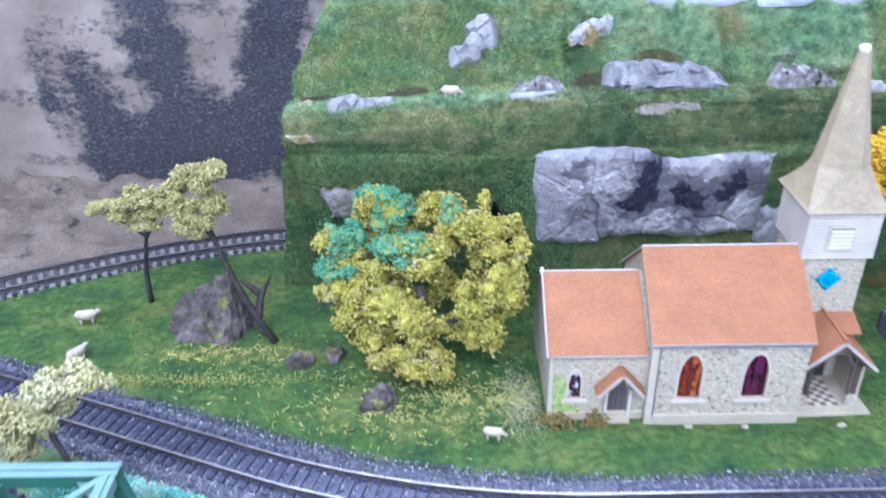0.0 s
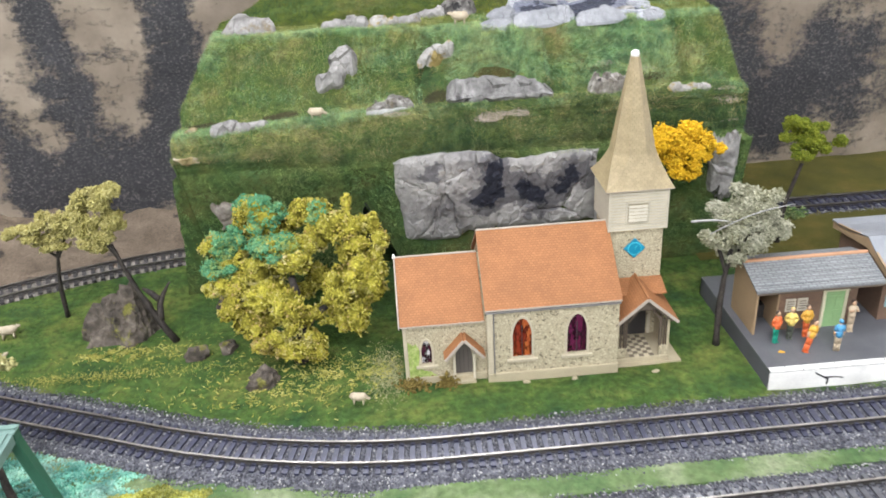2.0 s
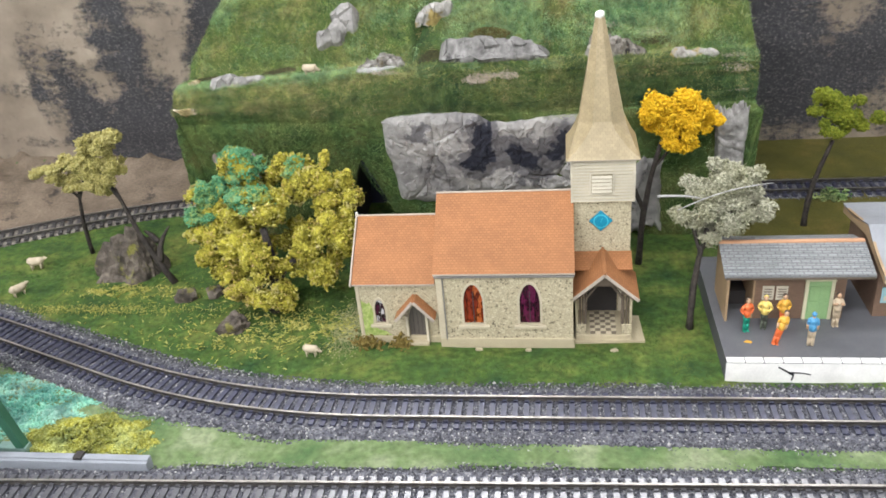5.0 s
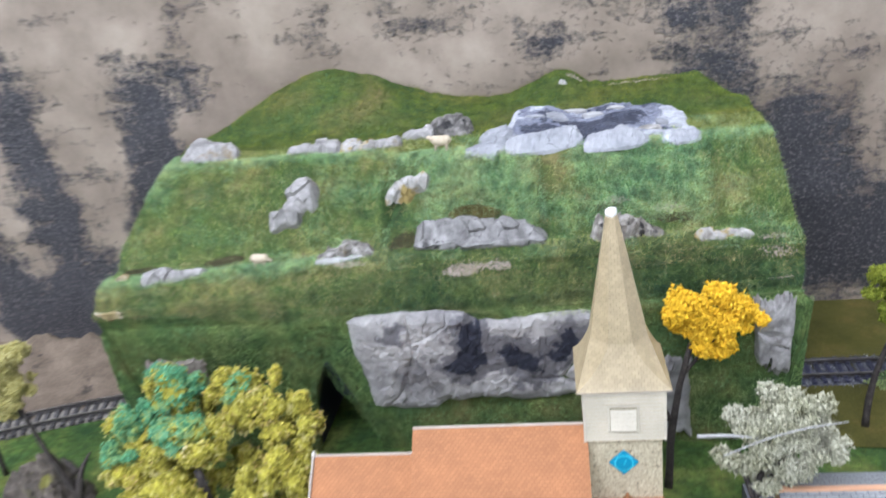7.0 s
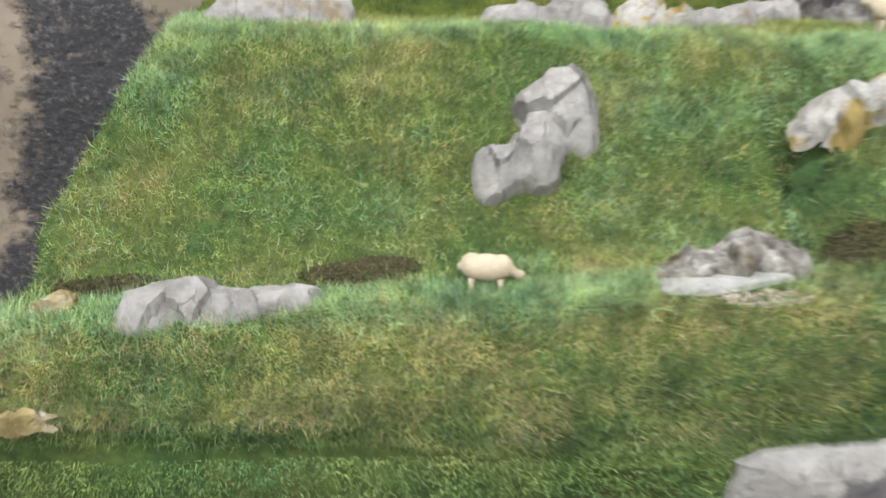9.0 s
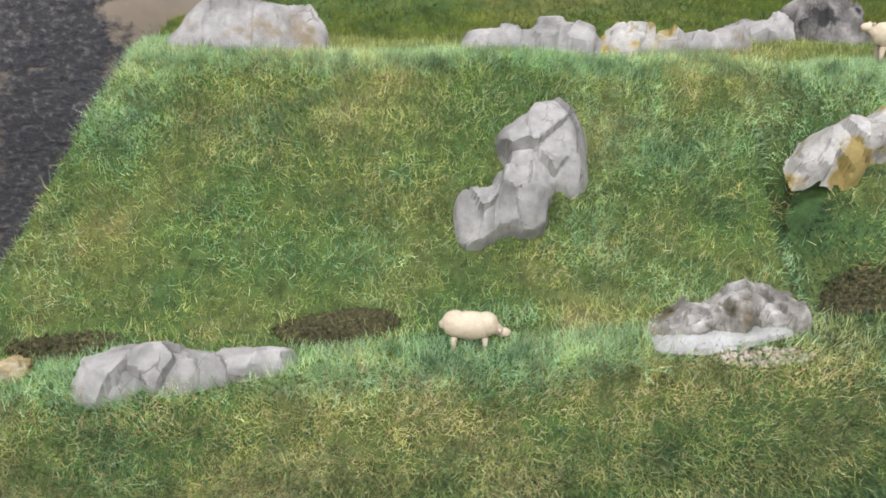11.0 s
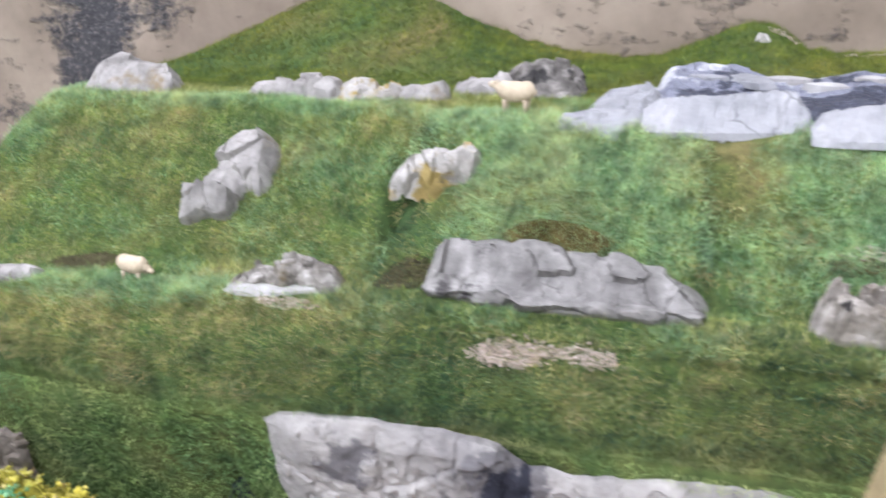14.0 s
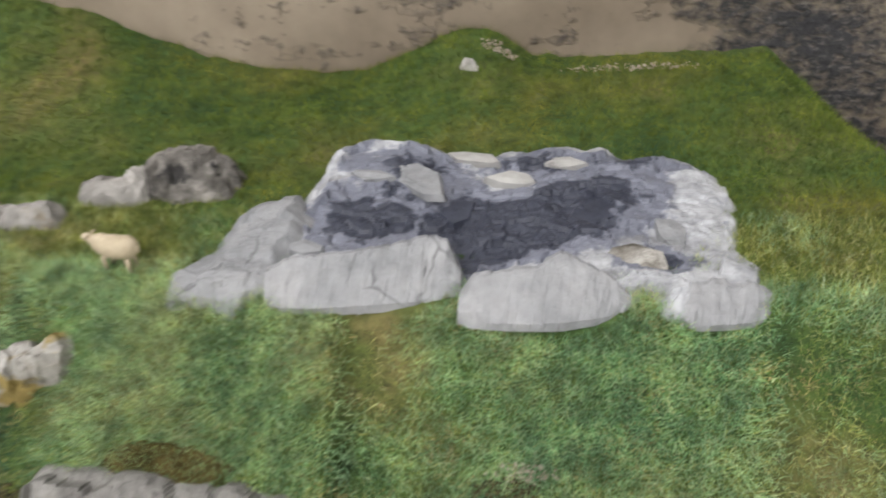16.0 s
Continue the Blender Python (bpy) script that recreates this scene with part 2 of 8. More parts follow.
def backdrop_paint(name):
    """Sand-brown board with sooty, speckled uprights dabbed on it."""
    m, nt, bsdf = nodes_of(name)
    co = nt.nodes.new("ShaderNodeTexCoord")
    sep = nt.nodes.new("ShaderNodeSeparateXYZ")
    nt.links.new(co.outputs["Object"], sep.inputs[0])
    wob = noise_node(nt, 12, 4, 0.6)
    shift = nt.nodes.new("ShaderNodeVectorMath")
    shift.operation = "MULTIPLY_ADD"
    nt.links.new(wob.outputs[1], shift.inputs[0])
    shift.inputs[1].default_value = (0.07, 0.0, 0.07)
    nt.links.new(co.outputs["Object"], shift.inputs[2])
    cols = None
    for bx, bz, rx, rz, amount in DABS:
        mp = nt.nodes.new("ShaderNodeMapping")
        mp.inputs["Scale"].default_value = (1 / rx, 0, 1 / rz)
        mp.inputs["Location"].default_value = (-(bx + 0.035) / rx, 0, -(bz + 0.035) / rz)
        nt.links.new(shift.outputs[0], mp.inputs["Vector"])
        gr = nt.nodes.new("ShaderNodeTexGradient")
        gr.gradient_type = "SPHERICAL"
        nt.links.new(mp.outputs[0], gr.inputs[0])
        mu = nt.nodes.new("ShaderNodeMath")
        mu.operation = "MULTIPLY_ADD"
        nt.links.new(gr.outputs[1], mu.inputs[0])
        mu.inputs[1].default_value = amount * 1.6
        if cols is None:
            mu.inputs[2].default_value = 0.0
        else:
            nt.links.new(cols, mu.inputs[2])
        cols = mu.outputs[0]
    blot = noise_node(nt, 16, 6, 0.65, stretch=(1.5, 1, 0.65))
    speck = noise_node(nt, 230, 5, 0.68, stretch=(0.85, 1, 1.15))
    tilt = nt.nodes.new("ShaderNodeMapping")
    tilt.inputs["Rotation"].default_value, tilt.inputs["Scale"].default_value = (0, radians(38), 0), (0.35, 1.0, 1.6)
    nt.links.new(co.outputs["Object"], tilt.inputs["Vector"])
    smear = noise_node(nt, 42, 4, 0.6, vec=tilt.outputs["Vector"])
    def lin(sock, k, plus):
        q = nt.nodes.new("ShaderNodeMath")
        q.operation = "MULTIPLY_ADD"
        nt.links.new(sock, q.inputs[0])
        q.inputs[1].default_value = k
        if hasattr(plus, "is_linked"):
            nt.links.new(plus, q.inputs[2])
        else:
            q.inputs[2].default_value = plus
        return q.outputs[0]
    total = lin(cols, 0.62, lin(blot.outputs[0], 1.6, lin(speck.outputs[0], 1.45, lin(smear.outputs[0], 1.4, -2.10))))
    soot = ramp_node(nt, [(0.24, (0, 0, 0)), (0.70, (1, 1, 1))])
    nt.links.new(total, soot.inputs[0])
    sand = noise_node(nt, 22, 5, 0.6)
    sr = ramp_node(nt, [(0.3, (0.165, 0.13, 0.098)), (0.55, (0.25, 0.205, 0.157)), (0.75, (0.33, 0.275, 0.215))])
    nt.links.new(sand.outputs[0], sr.inputs[0])
    grit = noise_node(nt, 480, 4, 0.66, stretch=(0.85, 1, 1.1))
    dark = ramp_node(nt, [(0.36, (0.03, 0.03, 0.035)), (0.54, (0.045, 0.044, 0.048)), (0.72, (0.16, 0.145, 0.135))])
    nt.links.new(grit.outputs[0], dark.inputs[0])
    nt.links.new(mix_node(nt, soot.outputs[0], sr.outputs[0], dark.outputs[0]), bsdf.inputs["Base Color"])
    bsdf.inputs["Roughness"].default_value, bsdf.inputs["Specular IOR Level"].default_value = 0.55, 0.3
    relief = nt.nodes.new("ShaderNodeMath")
    relief.operation = "MULTIPLY"
    nt.links.new(speck.outputs[0], relief.inputs[0])
    nt.links.new(soot.outputs[0], relief.inputs[1])
    bump_to(nt, bsdf, relief.outputs[0], 0.8, 0.0022)
    return m


# sooty dabs on the board: place across and up, half-sizes, weight
DABS = [(-0.210, 0.200, 0.026, 0.050, 0.9), (-0.213, 0.150, 0.030, 0.045, 0.9), (-0.205, 0.105, 0.032, 0.050, 0.9), (-0.118, 0.205, 0.024, 0.045, 0.8), (-0.115, 0.155, 0.032, 0.055, 0.9), (-0.190, 0.042, 0.105, 0.050, 1.8),
        (-0.262, 0.075, 0.028, 0.065, 0.8), (-0.300, 0.090, 0.020, 0.065, 0.6), (-0.295, 0.210, 0.030, 0.040, 0.7), (-0.225, 0.248, 0.035, 0.020, 0.5), (-0.085, 0.220, 0.026, 0.045, 0.7), (-0.125, 0.075, 0.045, 0.070, 1.0), (-0.133, 0.125, 0.034, 0.040, 0.8),
        (-0.400, 0.130, 0.040, 0.120, 0.8), (-0.520, 0.130, 0.060, 0.140, 0.8), (0.178, 0.208, 0.022, 0.028, 0.7), (0.285, 0.195, 0.045, 0.060, 0.7), (0.335, 0.110, 0.070, 0.080, 1.1), (0.365, 0.050, 0.080, 0.060, 1.1), (0.430, 0.070, 0.070, 0.070, 0.8), (0.480, 0.100, 0.060, 0.090, 0.7), (0.600, 0.120, 0.090, 0.140, 0.8)]

M_WALL = backdrop_paint("backdrop_paint")
M_ROOM = paint("room_paint", (0.8, 0.8, 0.79), 0.8)
M_EARTH = surface("sand_earth", [(0.3, (0.0952, 0.0726, 0.0515)), (0.5, (0.15, 0.115, 0.0825)), (0.7, (0.204, 0.158, 0.115))], 30, 0.85, 500, 0.3, 0.5, 0.0015, patch=(45, 0.6, 0.68, (0.034, 0.0284, 0.0251)))
M_GROUND = surface("grass_mat", [(0.3, (0.022, 0.06, 0.018)), (0.5, (0.055, 0.10, 0.02)), (0.68, (0.13, 0.15, 0.035))], 30, 0.9, 220, 0.55, 0.6, 0.001)
M_OLIVE = surface("olive_mat", [(0.3, (0.045, 0.0432, 0.00672)), (0.55, (0.075, 0.0691, 0.0112)), (0.7, (0.112, 0.0864, 0.0196))], 25, 0.9, 900, 0.35, 0.5, 0.001)
M_HILL = surface("hill_mat", [(0.28, (0.0252, 0.0592, 0.0202)), (0.45, (0.0506, 0.0887, 0.0225)), (0.58, (0.0825, 0.101, 0.0281)), (0.72, (0.152, 0.125, 0.0506))], 30, 0.9, 330, 0.45, 0.7, 0.0012)
M_BLADE = fibre("static_grass", [(0, (0.045, 0.11, 0.02)), (0.3, (0.13, 0.205, 0.05)), (0.55, (0.26, 0.31, 0.085)), (0.78, (0.5, 0.5, 0.2)), (0.92, (0.74, 0.7, 0.42)), (1, (0.34, 0.58, 0.32))],
                [(0.30, (0.06, 0.19, 0.08)), (0.42, (0.13, 0.215, 0.05)), (0.54, (0.21, 0.25, 0.065)), (0.66, (0.36, 0.34, 0.13))], 30, big_mix=0.5, tuft=150)
M_PALEBLADE = fibre("pale_grass", [(0, (0.12, 0.26, 0.10)), (0.5, (0.30, 0.48, 0.24)), (0.85, (0.54, 0.65, 0.40)), (1, (0.75, 0.75, 0.52))], [(0.35, (0.17, 0.38, 0.20)), (0.55, (0.31, 0.49, 0.26)), (0.68, (0.46, 0.54, 0.26))], 30, big_mix=0.5, tuft=150)
M_DRYBLADE = fibre("dry_grass", [(0, (0.14, 0.14, 0.04)), (0.5, (0.38, 0.32, 0.13)), (1, (0.7, 0.6, 0.38))], [(0.36, (0.16, 0.16, 0.06)), (0.5, (0.38, 0.31, 0.14)), (0.64, (0.62, 0.49, 0.30))], 60, big_mix=0.55, tuft=150)
M_TEALBLADE = fibre("teal_grass", [(0, (0.012, 0.05, 0.035)), (0.6, (0.04, 0.12, 0.08)), (1, (0.10, 0.2, 0.13))], [(0.35, (0.02, 0.07, 0.05)), (0.65, (0.06, 0.14, 0.08))], 40, big_mix=0.5, tuft=150)
# turf coloured dark to put shade into the dips of the slope
M_DIPSHADEBLADE = fibre("dip_shade_turf", [(0, (0.013, 0.036, 0.011)), (0.6, (0.036, 0.063, 0.019)), (1, (0.083, 0.108, 0.038))], [(0.35, (0.019, 0.045, 0.017)), (0.65, (0.046, 0.065, 0.022))], 40, big_mix=0.5, tuft=150)
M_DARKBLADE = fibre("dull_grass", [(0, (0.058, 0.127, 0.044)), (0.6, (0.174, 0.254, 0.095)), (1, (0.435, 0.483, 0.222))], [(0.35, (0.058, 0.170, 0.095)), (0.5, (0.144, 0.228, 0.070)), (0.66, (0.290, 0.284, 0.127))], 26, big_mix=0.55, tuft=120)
# M_DARKBLADE's colours brightened by a third, against the shade under the lip
M_LITFACEBLADE = fibre("face_grass", [(0, (0.0778, 0.176, 0.0608)), (0.6, (0.231, 0.352, 0.132)), (1, (0.58, 0.669, 0.308))], [(0.35, (0.0778, 0.235, 0.132)), (0.5, (0.192, 0.316, 0.0968)), (0.66, (0.386, 0.394, 0.176))], 26, big_mix=0.55, tuft=120)
# lower colours than the other fibres, painting shade onto the lip
M_LIPSHADEBLADE = fibre("lip_shade_grass", [(0, (0.022, 0.05, 0.02)), (0.6, (0.06, 0.1, 0.04)), (1, (0.15, 0.18, 0.085))], [(0.35, (0.022, 0.07, 0.04)), (0.5, (0.055, 0.09, 0.03)), (0.66, (0.12, 0.115, 0.05))], 26, big_mix=0.55, tuft=120)
M_OLIVEBLADE = fibre("olive_grass", [(0, (0.035, 0.07, 0.008)), (0.5, (0.10, 0.14, 0.018)), (0.85, (0.21, 0.23, 0.04)), (1, (0.36, 0.36, 0.10))], [(0.34, (0.05, 0.11, 0.015)), (0.5, (0.11, 0.145, 0.02)), (0.66, (0.20, 0.18, 0.035))], 26, big_mix=0.5, tuft=120)
M_TURF = fibre("turf_fibre", [(0, (0.021, 0.060, 0.010)), (0.5, (0.045, 0.108, 0.016)), (0.85, (0.091, 0.152, 0.029)), (1, (0.189, 0.224, 0.066))],
               [(0.32, (0.015, 0.068, 0.025)), (0.44, (0.038, 0.104, 0.016)), (0.54, (0.084, 0.144, 0.021)), (0.66, (0.182, 0.200, 0.049))], 19, tuft=60, big_mix=0.65)
M_STRIP = fibre("strip_fibre", [(0, (0.036, 0.088, 0.0225)), (0.6, (0.108, 0.176, 0.0638)), (1, (0.259, 0.304, 0.195))], [(0.35, (0.0504, 0.128, 0.0413)), (0.5, (0.108, 0.176, 0.0638)), (0.65, (0.245, 0.272, 0.15))], 26, tuft=60)
M_TURQ = fibre("turquoise_flock", [(0, (0.037, 0.168, 0.129)), (0.6, (0.146, 0.370, 0.291)), (1, (0.366, 0.546, 0.463))], [(0.33, (0.022, 0.133, 0.103)), (0.45, (0.096, 0.307, 0.240)), (0.55, (0.205, 0.441, 0.351)), (0.66, (0.336, 0.529, 0.429))], 30, tuft=70)
M_YELLOWFLOCK = fibre("yellow_flock", [(0, (0.0929, 0.0902, 0.0108)), (0.5, (0.252, 0.251, 0.036)), (1, (0.424, 0.455, 0.198))], [(0.35, (0.0929, 0.0941, 0.0108)), (0.5, (0.265, 0.267, 0.045)), (0.62, (0.331, 0.369, 0.126))], 60, tuft=90)
M_PALESLAB = surface("pale_stone", [(0.3, (0.19, 0.196, 0.21)), (0.5, (0.258, 0.264, 0.281)), (0.72, (0.326, 0.327, 0.341))], 60, 0.65, 260, 0.15, 0.6, 0.0012, cracks=(80, (0.115, 0.117, 0.127)))
M_STONE = surface("plaster_stone", [(0.3, (0.156, 0.147, 0.140)), (0.48, (0.242, 0.232, 0.222)), (0.7, (0.359, 0.343, 0.328))], 95, 0.75, 330, 0.2, 0.6, 0.0010, patch=(70, 0.60, 0.70, (0.187, 0.148, 0.094)), cracks=(150, (0.10, 0.085, 0.07)))
M_CLIFF = stained("cliff_stone", [(0.28, (0.15, 0.143, 0.145)), (0.45, (0.255, 0.246, 0.238)), (0.6, (0.345, 0.333, 0.318)), (0.74, (0.46, 0.445, 0.42))], 42,
                  [(0.124, 0.088, 0.013, 0.023, 1.40), (0.118, 0.066, 0.017, 0.016, 1.29), (0.142, 0.074, 0.017, 0.018, 0.67), (0.157, 0.066, 0.022, 0.023, 0.84), (0.179, 0.087, 0.008, 0.016, 1.23), (0.174, 0.074, 0.010, 0.014, 1.01), (0.192, 0.080, 0.012, 0.016, 0.56), (0.080, 0.092, 0.014, 0.011, 0.39)],
                  "xz", (0.022, 0.024, 0.036), (0.125, 0.12, 0.125), fine=230, bump=0.7, dist=0.0012)
M_SLAB = stained("pale_slab", [(0.3, (0.23, 0.235, 0.255)), (0.5, (0.36, 0.37, 0.40)), (0.7, (0.47, 0.48, 0.51))], 70,
                 [(0.168, 0.5182, 0.026, 0.0146, 1.40), (0.176, 0.5380, 0.024, 0.0134, 0.98), (0.193, 0.5148, 0.014, 0.0224, 1.59), (0.207, 0.5182, 0.022, 0.0168, 1.46), (0.222, 0.5298, 0.024, 0.0179, 1.22), (0.235, 0.5080, 0.012, 0.0075, 1.34), (0.233, 0.5461, 0.020, 0.0078, 0.85), (0.206, 0.5440, 0.014, 0.0085, 1.05)],
                 "xy", (0.042, 0.047, 0.068), (0.16, 0.17, 0.215), rough=0.45, fine=280, bump=0.5, dist=0.001)
M_BLOCK = surface("plaster_block", [(0.3, (0.241, 0.232, 0.226)), (0.5, (0.339, 0.333, 0.327)), (0.72, (0.439, 0.436, 0.431))], 70, 0.65, 260, 0.16, 0.5, 0.001, patch=(55, 0.62, 0.72, (0.215, 0.195, 0.167)), cracks=(90, (0.168, 0.162, 0.158)))
M_TAN = surface("tan_stone", [(0.3, (0.145, 0.111, 0.047)), (0.45, (0.255, 0.200, 0.093)), (0.58, (0.357, 0.315, 0.238)), (0.7, (0.442, 0.408, 0.348))], 120, 0.8, 420, 0.3, 0.7, 0.001)
M_DARKROCK = surface("dark_rock", [(0.3, (0.04, 0.034, 0.029)), (0.5, (0.09, 0.074, 0.06)), (0.72, (0.19, 0.16, 0.13))], 110, 0.8, 300, 0.4, 1.0, 0.002, patch=(60, 0.60, 0.66, (0.17, 0.16, 0.04)))
M_HOLLOW = surface("hollowed_stone", [(0.34, (0.099, 0.090, 0.074)), (0.5, (0.198, 0.185, 0.167)), (0.66, (0.414, 0.401, 0.378))], 130, 0.75, 300, 0.3, 0.8, 0.0015, patch=(90, 0.55, 0.64, (0.090, 0.070, 0.036)), cracks=(190, (0.07, 0.062, 0.05)))
M_CRAGGY = surface("craggy_stone", [(0.3, (0.133, 0.114, 0.0925)), (0.45, (0.234, 0.213, 0.185)), (0.62, (0.359, 0.334, 0.307))], 110, 0.75, 330, 0.25, 0.8, 0.0014, patch=(70, 0.57, 0.62, (0.0351, 0.0319, 0.0311)), cracks=(150, (0.0624, 0.0532, 0.0407)))
M_KNOB = surface("white_stone", [(0.3, (0.25, 0.24, 0.22)), (0.55, (0.42, 0.41, 0.39)), (0.7, (0.55, 0.54, 0.53))], 150, 0.75, 400, 0.25, 0.6, 0.001)
M_KNOBTAN = surface("white_yellow_stone", [(0.3, (0.211, 0.195, 0.172)), (0.5, (0.328, 0.316, 0.296)), (0.7, (0.437, 0.425, 0.413))], 150, 0.75, 400, 0.22, 0.6, 0.001, patch=(75, 0.50, 0.56, (0.257, 0.195, 0.070)), cracks=(200, (0.12, 0.095, 0.06)))
M_BUFF = surface("buff_stone", [(0.3, (0.108, 0.090, 0.068)), (0.5, (0.189, 0.162, 0.135)), (0.7, (0.288, 0.257, 0.225))], 110, 0.75, 400, 0.25, 0.6, 0.001)
M_MOSSMOUND = surface("moss_earth", [(0.3, (0.028, 0.026, 0.008)), (0.5, (0.055, 0.045, 0.015)), (0.7, (0.10, 0.08, 0.03))], 140, 0.95, 600, 0.5, 1.0, 0.0015, spec=0.1)
M_DARKHOLLOW = surface("dark_hollowed_stone", [(0.3, (0.06, 0.055, 0.05)), (0.5, (0.15, 0.14, 0.13)), (0.7, (0.32, 0.3, 0.28))], 130, 0.75, 300, 0.3, 0.8, 0.0015, patch=(80, 0.54, 0.6, (0.025, 0.024, 0.024)))
M_OUTCROP = surface("outcrop_stone", [(0.3, (0.111, 0.106, 0.102)), (0.5, (0.187, 0.181, 0.174)), (0.7, (0.272, 0.265, 0.255))], 70, 0.75, 260, 0.3, 0.9, 0.0016, stretch=(2.2, 1.0, 0.8), patch=(75, 0.60, 0.66, (0.051, 0.047, 0.047)), cracks=(110, (0.075, 0.07, 0.068)))
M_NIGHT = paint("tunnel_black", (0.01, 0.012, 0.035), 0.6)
M_BALLAST = surface("ballast", [(0.3, (0.0427, 0.0441, 0.057)), (0.5, (0.0997, 0.101, 0.121)), (0.7, (0.215, 0.215, 0.221))], 420, 0.8, 1200, 0.3, 0.6, 0.0008)
M_CHIP = fibre("ballast_chip", [(0, (0.0235, 0.0247, 0.0339)), (0.5, (0.0717, 0.0742, 0.0938)), (0.84, (0.195, 0.198, 0.215)), (1, (0.651, 0.638, 0.613))], [(0.3, (0.0651, 0.0651, 0.0782)), (0.7, (0.137, 0.132, 0.137))], 60, big_mix=0.35)
M_SLEEPER = surface("sleeper_plastic", [(0.3, (0.0156, 0.0169, 0.0338)), (0.6, (0.0351, 0.0377, 0.0702)), (0.75, (0.0975, 0.104, 0.143))], 110, 0.42, 900, 0.3, 0.3, 0.0002, spec=0.55)
M_GLOSSY = surface("glossy_sleeper", [(0.3, (0.036, 0.036, 0.0432)), (0.7, (0.084, 0.084, 0.096))], 200, 0.29, 900, 0.3, 0.12, 0.0001, spec=1.0)
M_DUSTYBED = surface("dusty_bed", [(0.3, (0.13, 0.115, 0.10)), (0.5, (0.21, 0.19, 0.165)), (0.7, (0.29, 0.265, 0.235))], 200, 0.85, 1200, 0.3, 0.6, 0.0008)
M_DUSTYTIE = surface("dusty_sleeper", [(0.3, (0.035, 0.033, 0.034)), (0.6, (0.075, 0.07, 0.068)), (0.75, (0.16, 0.147, 0.132))], 90, 0.6, 900, 0.3, 0.3, 0.0002)
M_STRIPBASE = surface("strip_mat", [(0.3, (0.0525, 0.104, 0.036)), (0.5, (0.105, 0.152, 0.0612)), (0.7, (0.21, 0.24, 0.144))], 30, 0.9, 260, 0.35, 0.5, 0.001)
M_RAIL = surface("nickel_rail", [(0.3, (0.27, 0.25, 0.225)), (0.7, (0.43, 0.405, 0.37))], 120, 0.45, 900, 0.1, 0.1, 0.0001, metal=1.0)
M_RUST = surface("rail_side", [(0.3, (0.022, 0.02, 0.019)), (0.7, (0.06, 0.054, 0.048))], 150, 0.7, 900, 0.3, 0.2, 0.0001)

M_TILE = printed_tiles("orange_tiles", (0.355, 0.158, 0.066), (0.265, 0.112, 0.045), 0.0023, 0.0016)
M_SLATE = printed_tiles("grey_slates", (0.247, 0.259, 0.266), (0.128, 0.135, 0.141), 0.005, 0.0022)
M_SHINGLE = shingle_print("straw_shingle", (0.352, 0.28, 0.16), (0.22, 0.168, 0.0924))
M_FRAME = paint("buff_frame", (0.451, 0.394, 0.287), 0.65)
M_RUBBLE = printed_rubble("rubble_print", (0.512, 0.448, 0.312), (0.36, 0.308, 0.204), (0.128, 0.108, 0.072), 560.0)
M_PLINTH = paint("plinth_card", (0.4, 0.344, 0.232), 0.7)
M_CARD = paint("cream_card", (0.501, 0.449, 0.345), 0.6)
M_BOARDING = paint("white_boarding", (0.468, 0.427, 0.338), 0.6)
M_EDGE = paint("pale_card_edge", (0.41, 0.353, 0.295), 0.7)
M_GREYCARD = paint("grey_gutter", (0.18, 0.17, 0.16), 0.6)
M_LOUVRE = paint("louvre_wood", (0.191, 0.164, 0.1), 0.6)
M_DOORGREY = paint("grey_door", (0.105, 0.09, 0.08), 0.55)
M_CLOCKRING = paint("clock_pale_blue", (0.06, 0.42, 0.54), 0.35)
M_REDGLASS = glass_paint("red_glass", (0.20, 0.028, 0.012), (0.42, 0.11, 0.03), 170)
M_PURPLEGLASS = glass_paint("purple_glass", (0.055, 0.006, 0.022), (0.11, 0.012, 0.05), 170)
M_PALEGLASS = glass_paint("pale_glass", (0.06, 0.012, 0.03), (0.62, 0.6, 0.62), 260)
M_BLUE = paint("clock_blue", (0.006, 0.202, 0.319), 0.35)
M_CHECK_A = paint("tile_cream", (0.55, 0.48, 0.34), 0.6)
M_CHECK_B = paint("tile_dark", (0.17, 0.14, 0.1), 0.6)
M_BEAM = paint("dark_beam", (0.10, 0.075, 0.055), 0.6)
M_MOSS = surface("moss_print", [(0.3, (0.17, 0.25, 0.05)), (0.5, (0.28, 0.36, 0.10)), (0.7, (0.42, 0.42, 0.2))], 260, 0.7, 900, 0.3, 0.3, 0.0003)
M_BUSH = fibre("brown_flock", [(0, (0.10, 0.07, 0.015)), (1, (0.28, 0.2, 0.06))], [(0.3, (0.12, 0.09, 0.02)), (0.7, (0.26, 0.2, 0.06))], 90)
M_PLATTOP = surface("platform_grey", [(0.3, (0.10, 0.103, 0.112)), (0.7, (0.14, 0.142, 0.152))], 40, 0.5, 1500, 0.12, 0.15, 0.0001, spec=0.4)
M_PLATSIDE = paint("platform_side", (0.085, 0.085, 0.095), 0.6)
M_WHITE = paint("white_wash", (0.76, 0.75, 0.72), 0.55)
M_CRACK = paint("crack_black", (0.012, 0.012, 0.014), 0.7)
M_TANWALL = paint("tan_card", (0.336, 0.232, 0.136), 0.65)
M_BRICK = printed_tiles("brown_brick", (0.2, 0.125, 0.085), (0.14, 0.095, 0.07), 0.0026, 0.0011)
M_GREEN = paint("green_door", (0.23, 0.37, 0.17), 0.5)
M_CREAM = paint("cream_frame", (0.55, 0.52, 0.36), 0.55)
M_PAPER = paint("notice_paper", (0.561, 0.515, 0.416), 0.6)
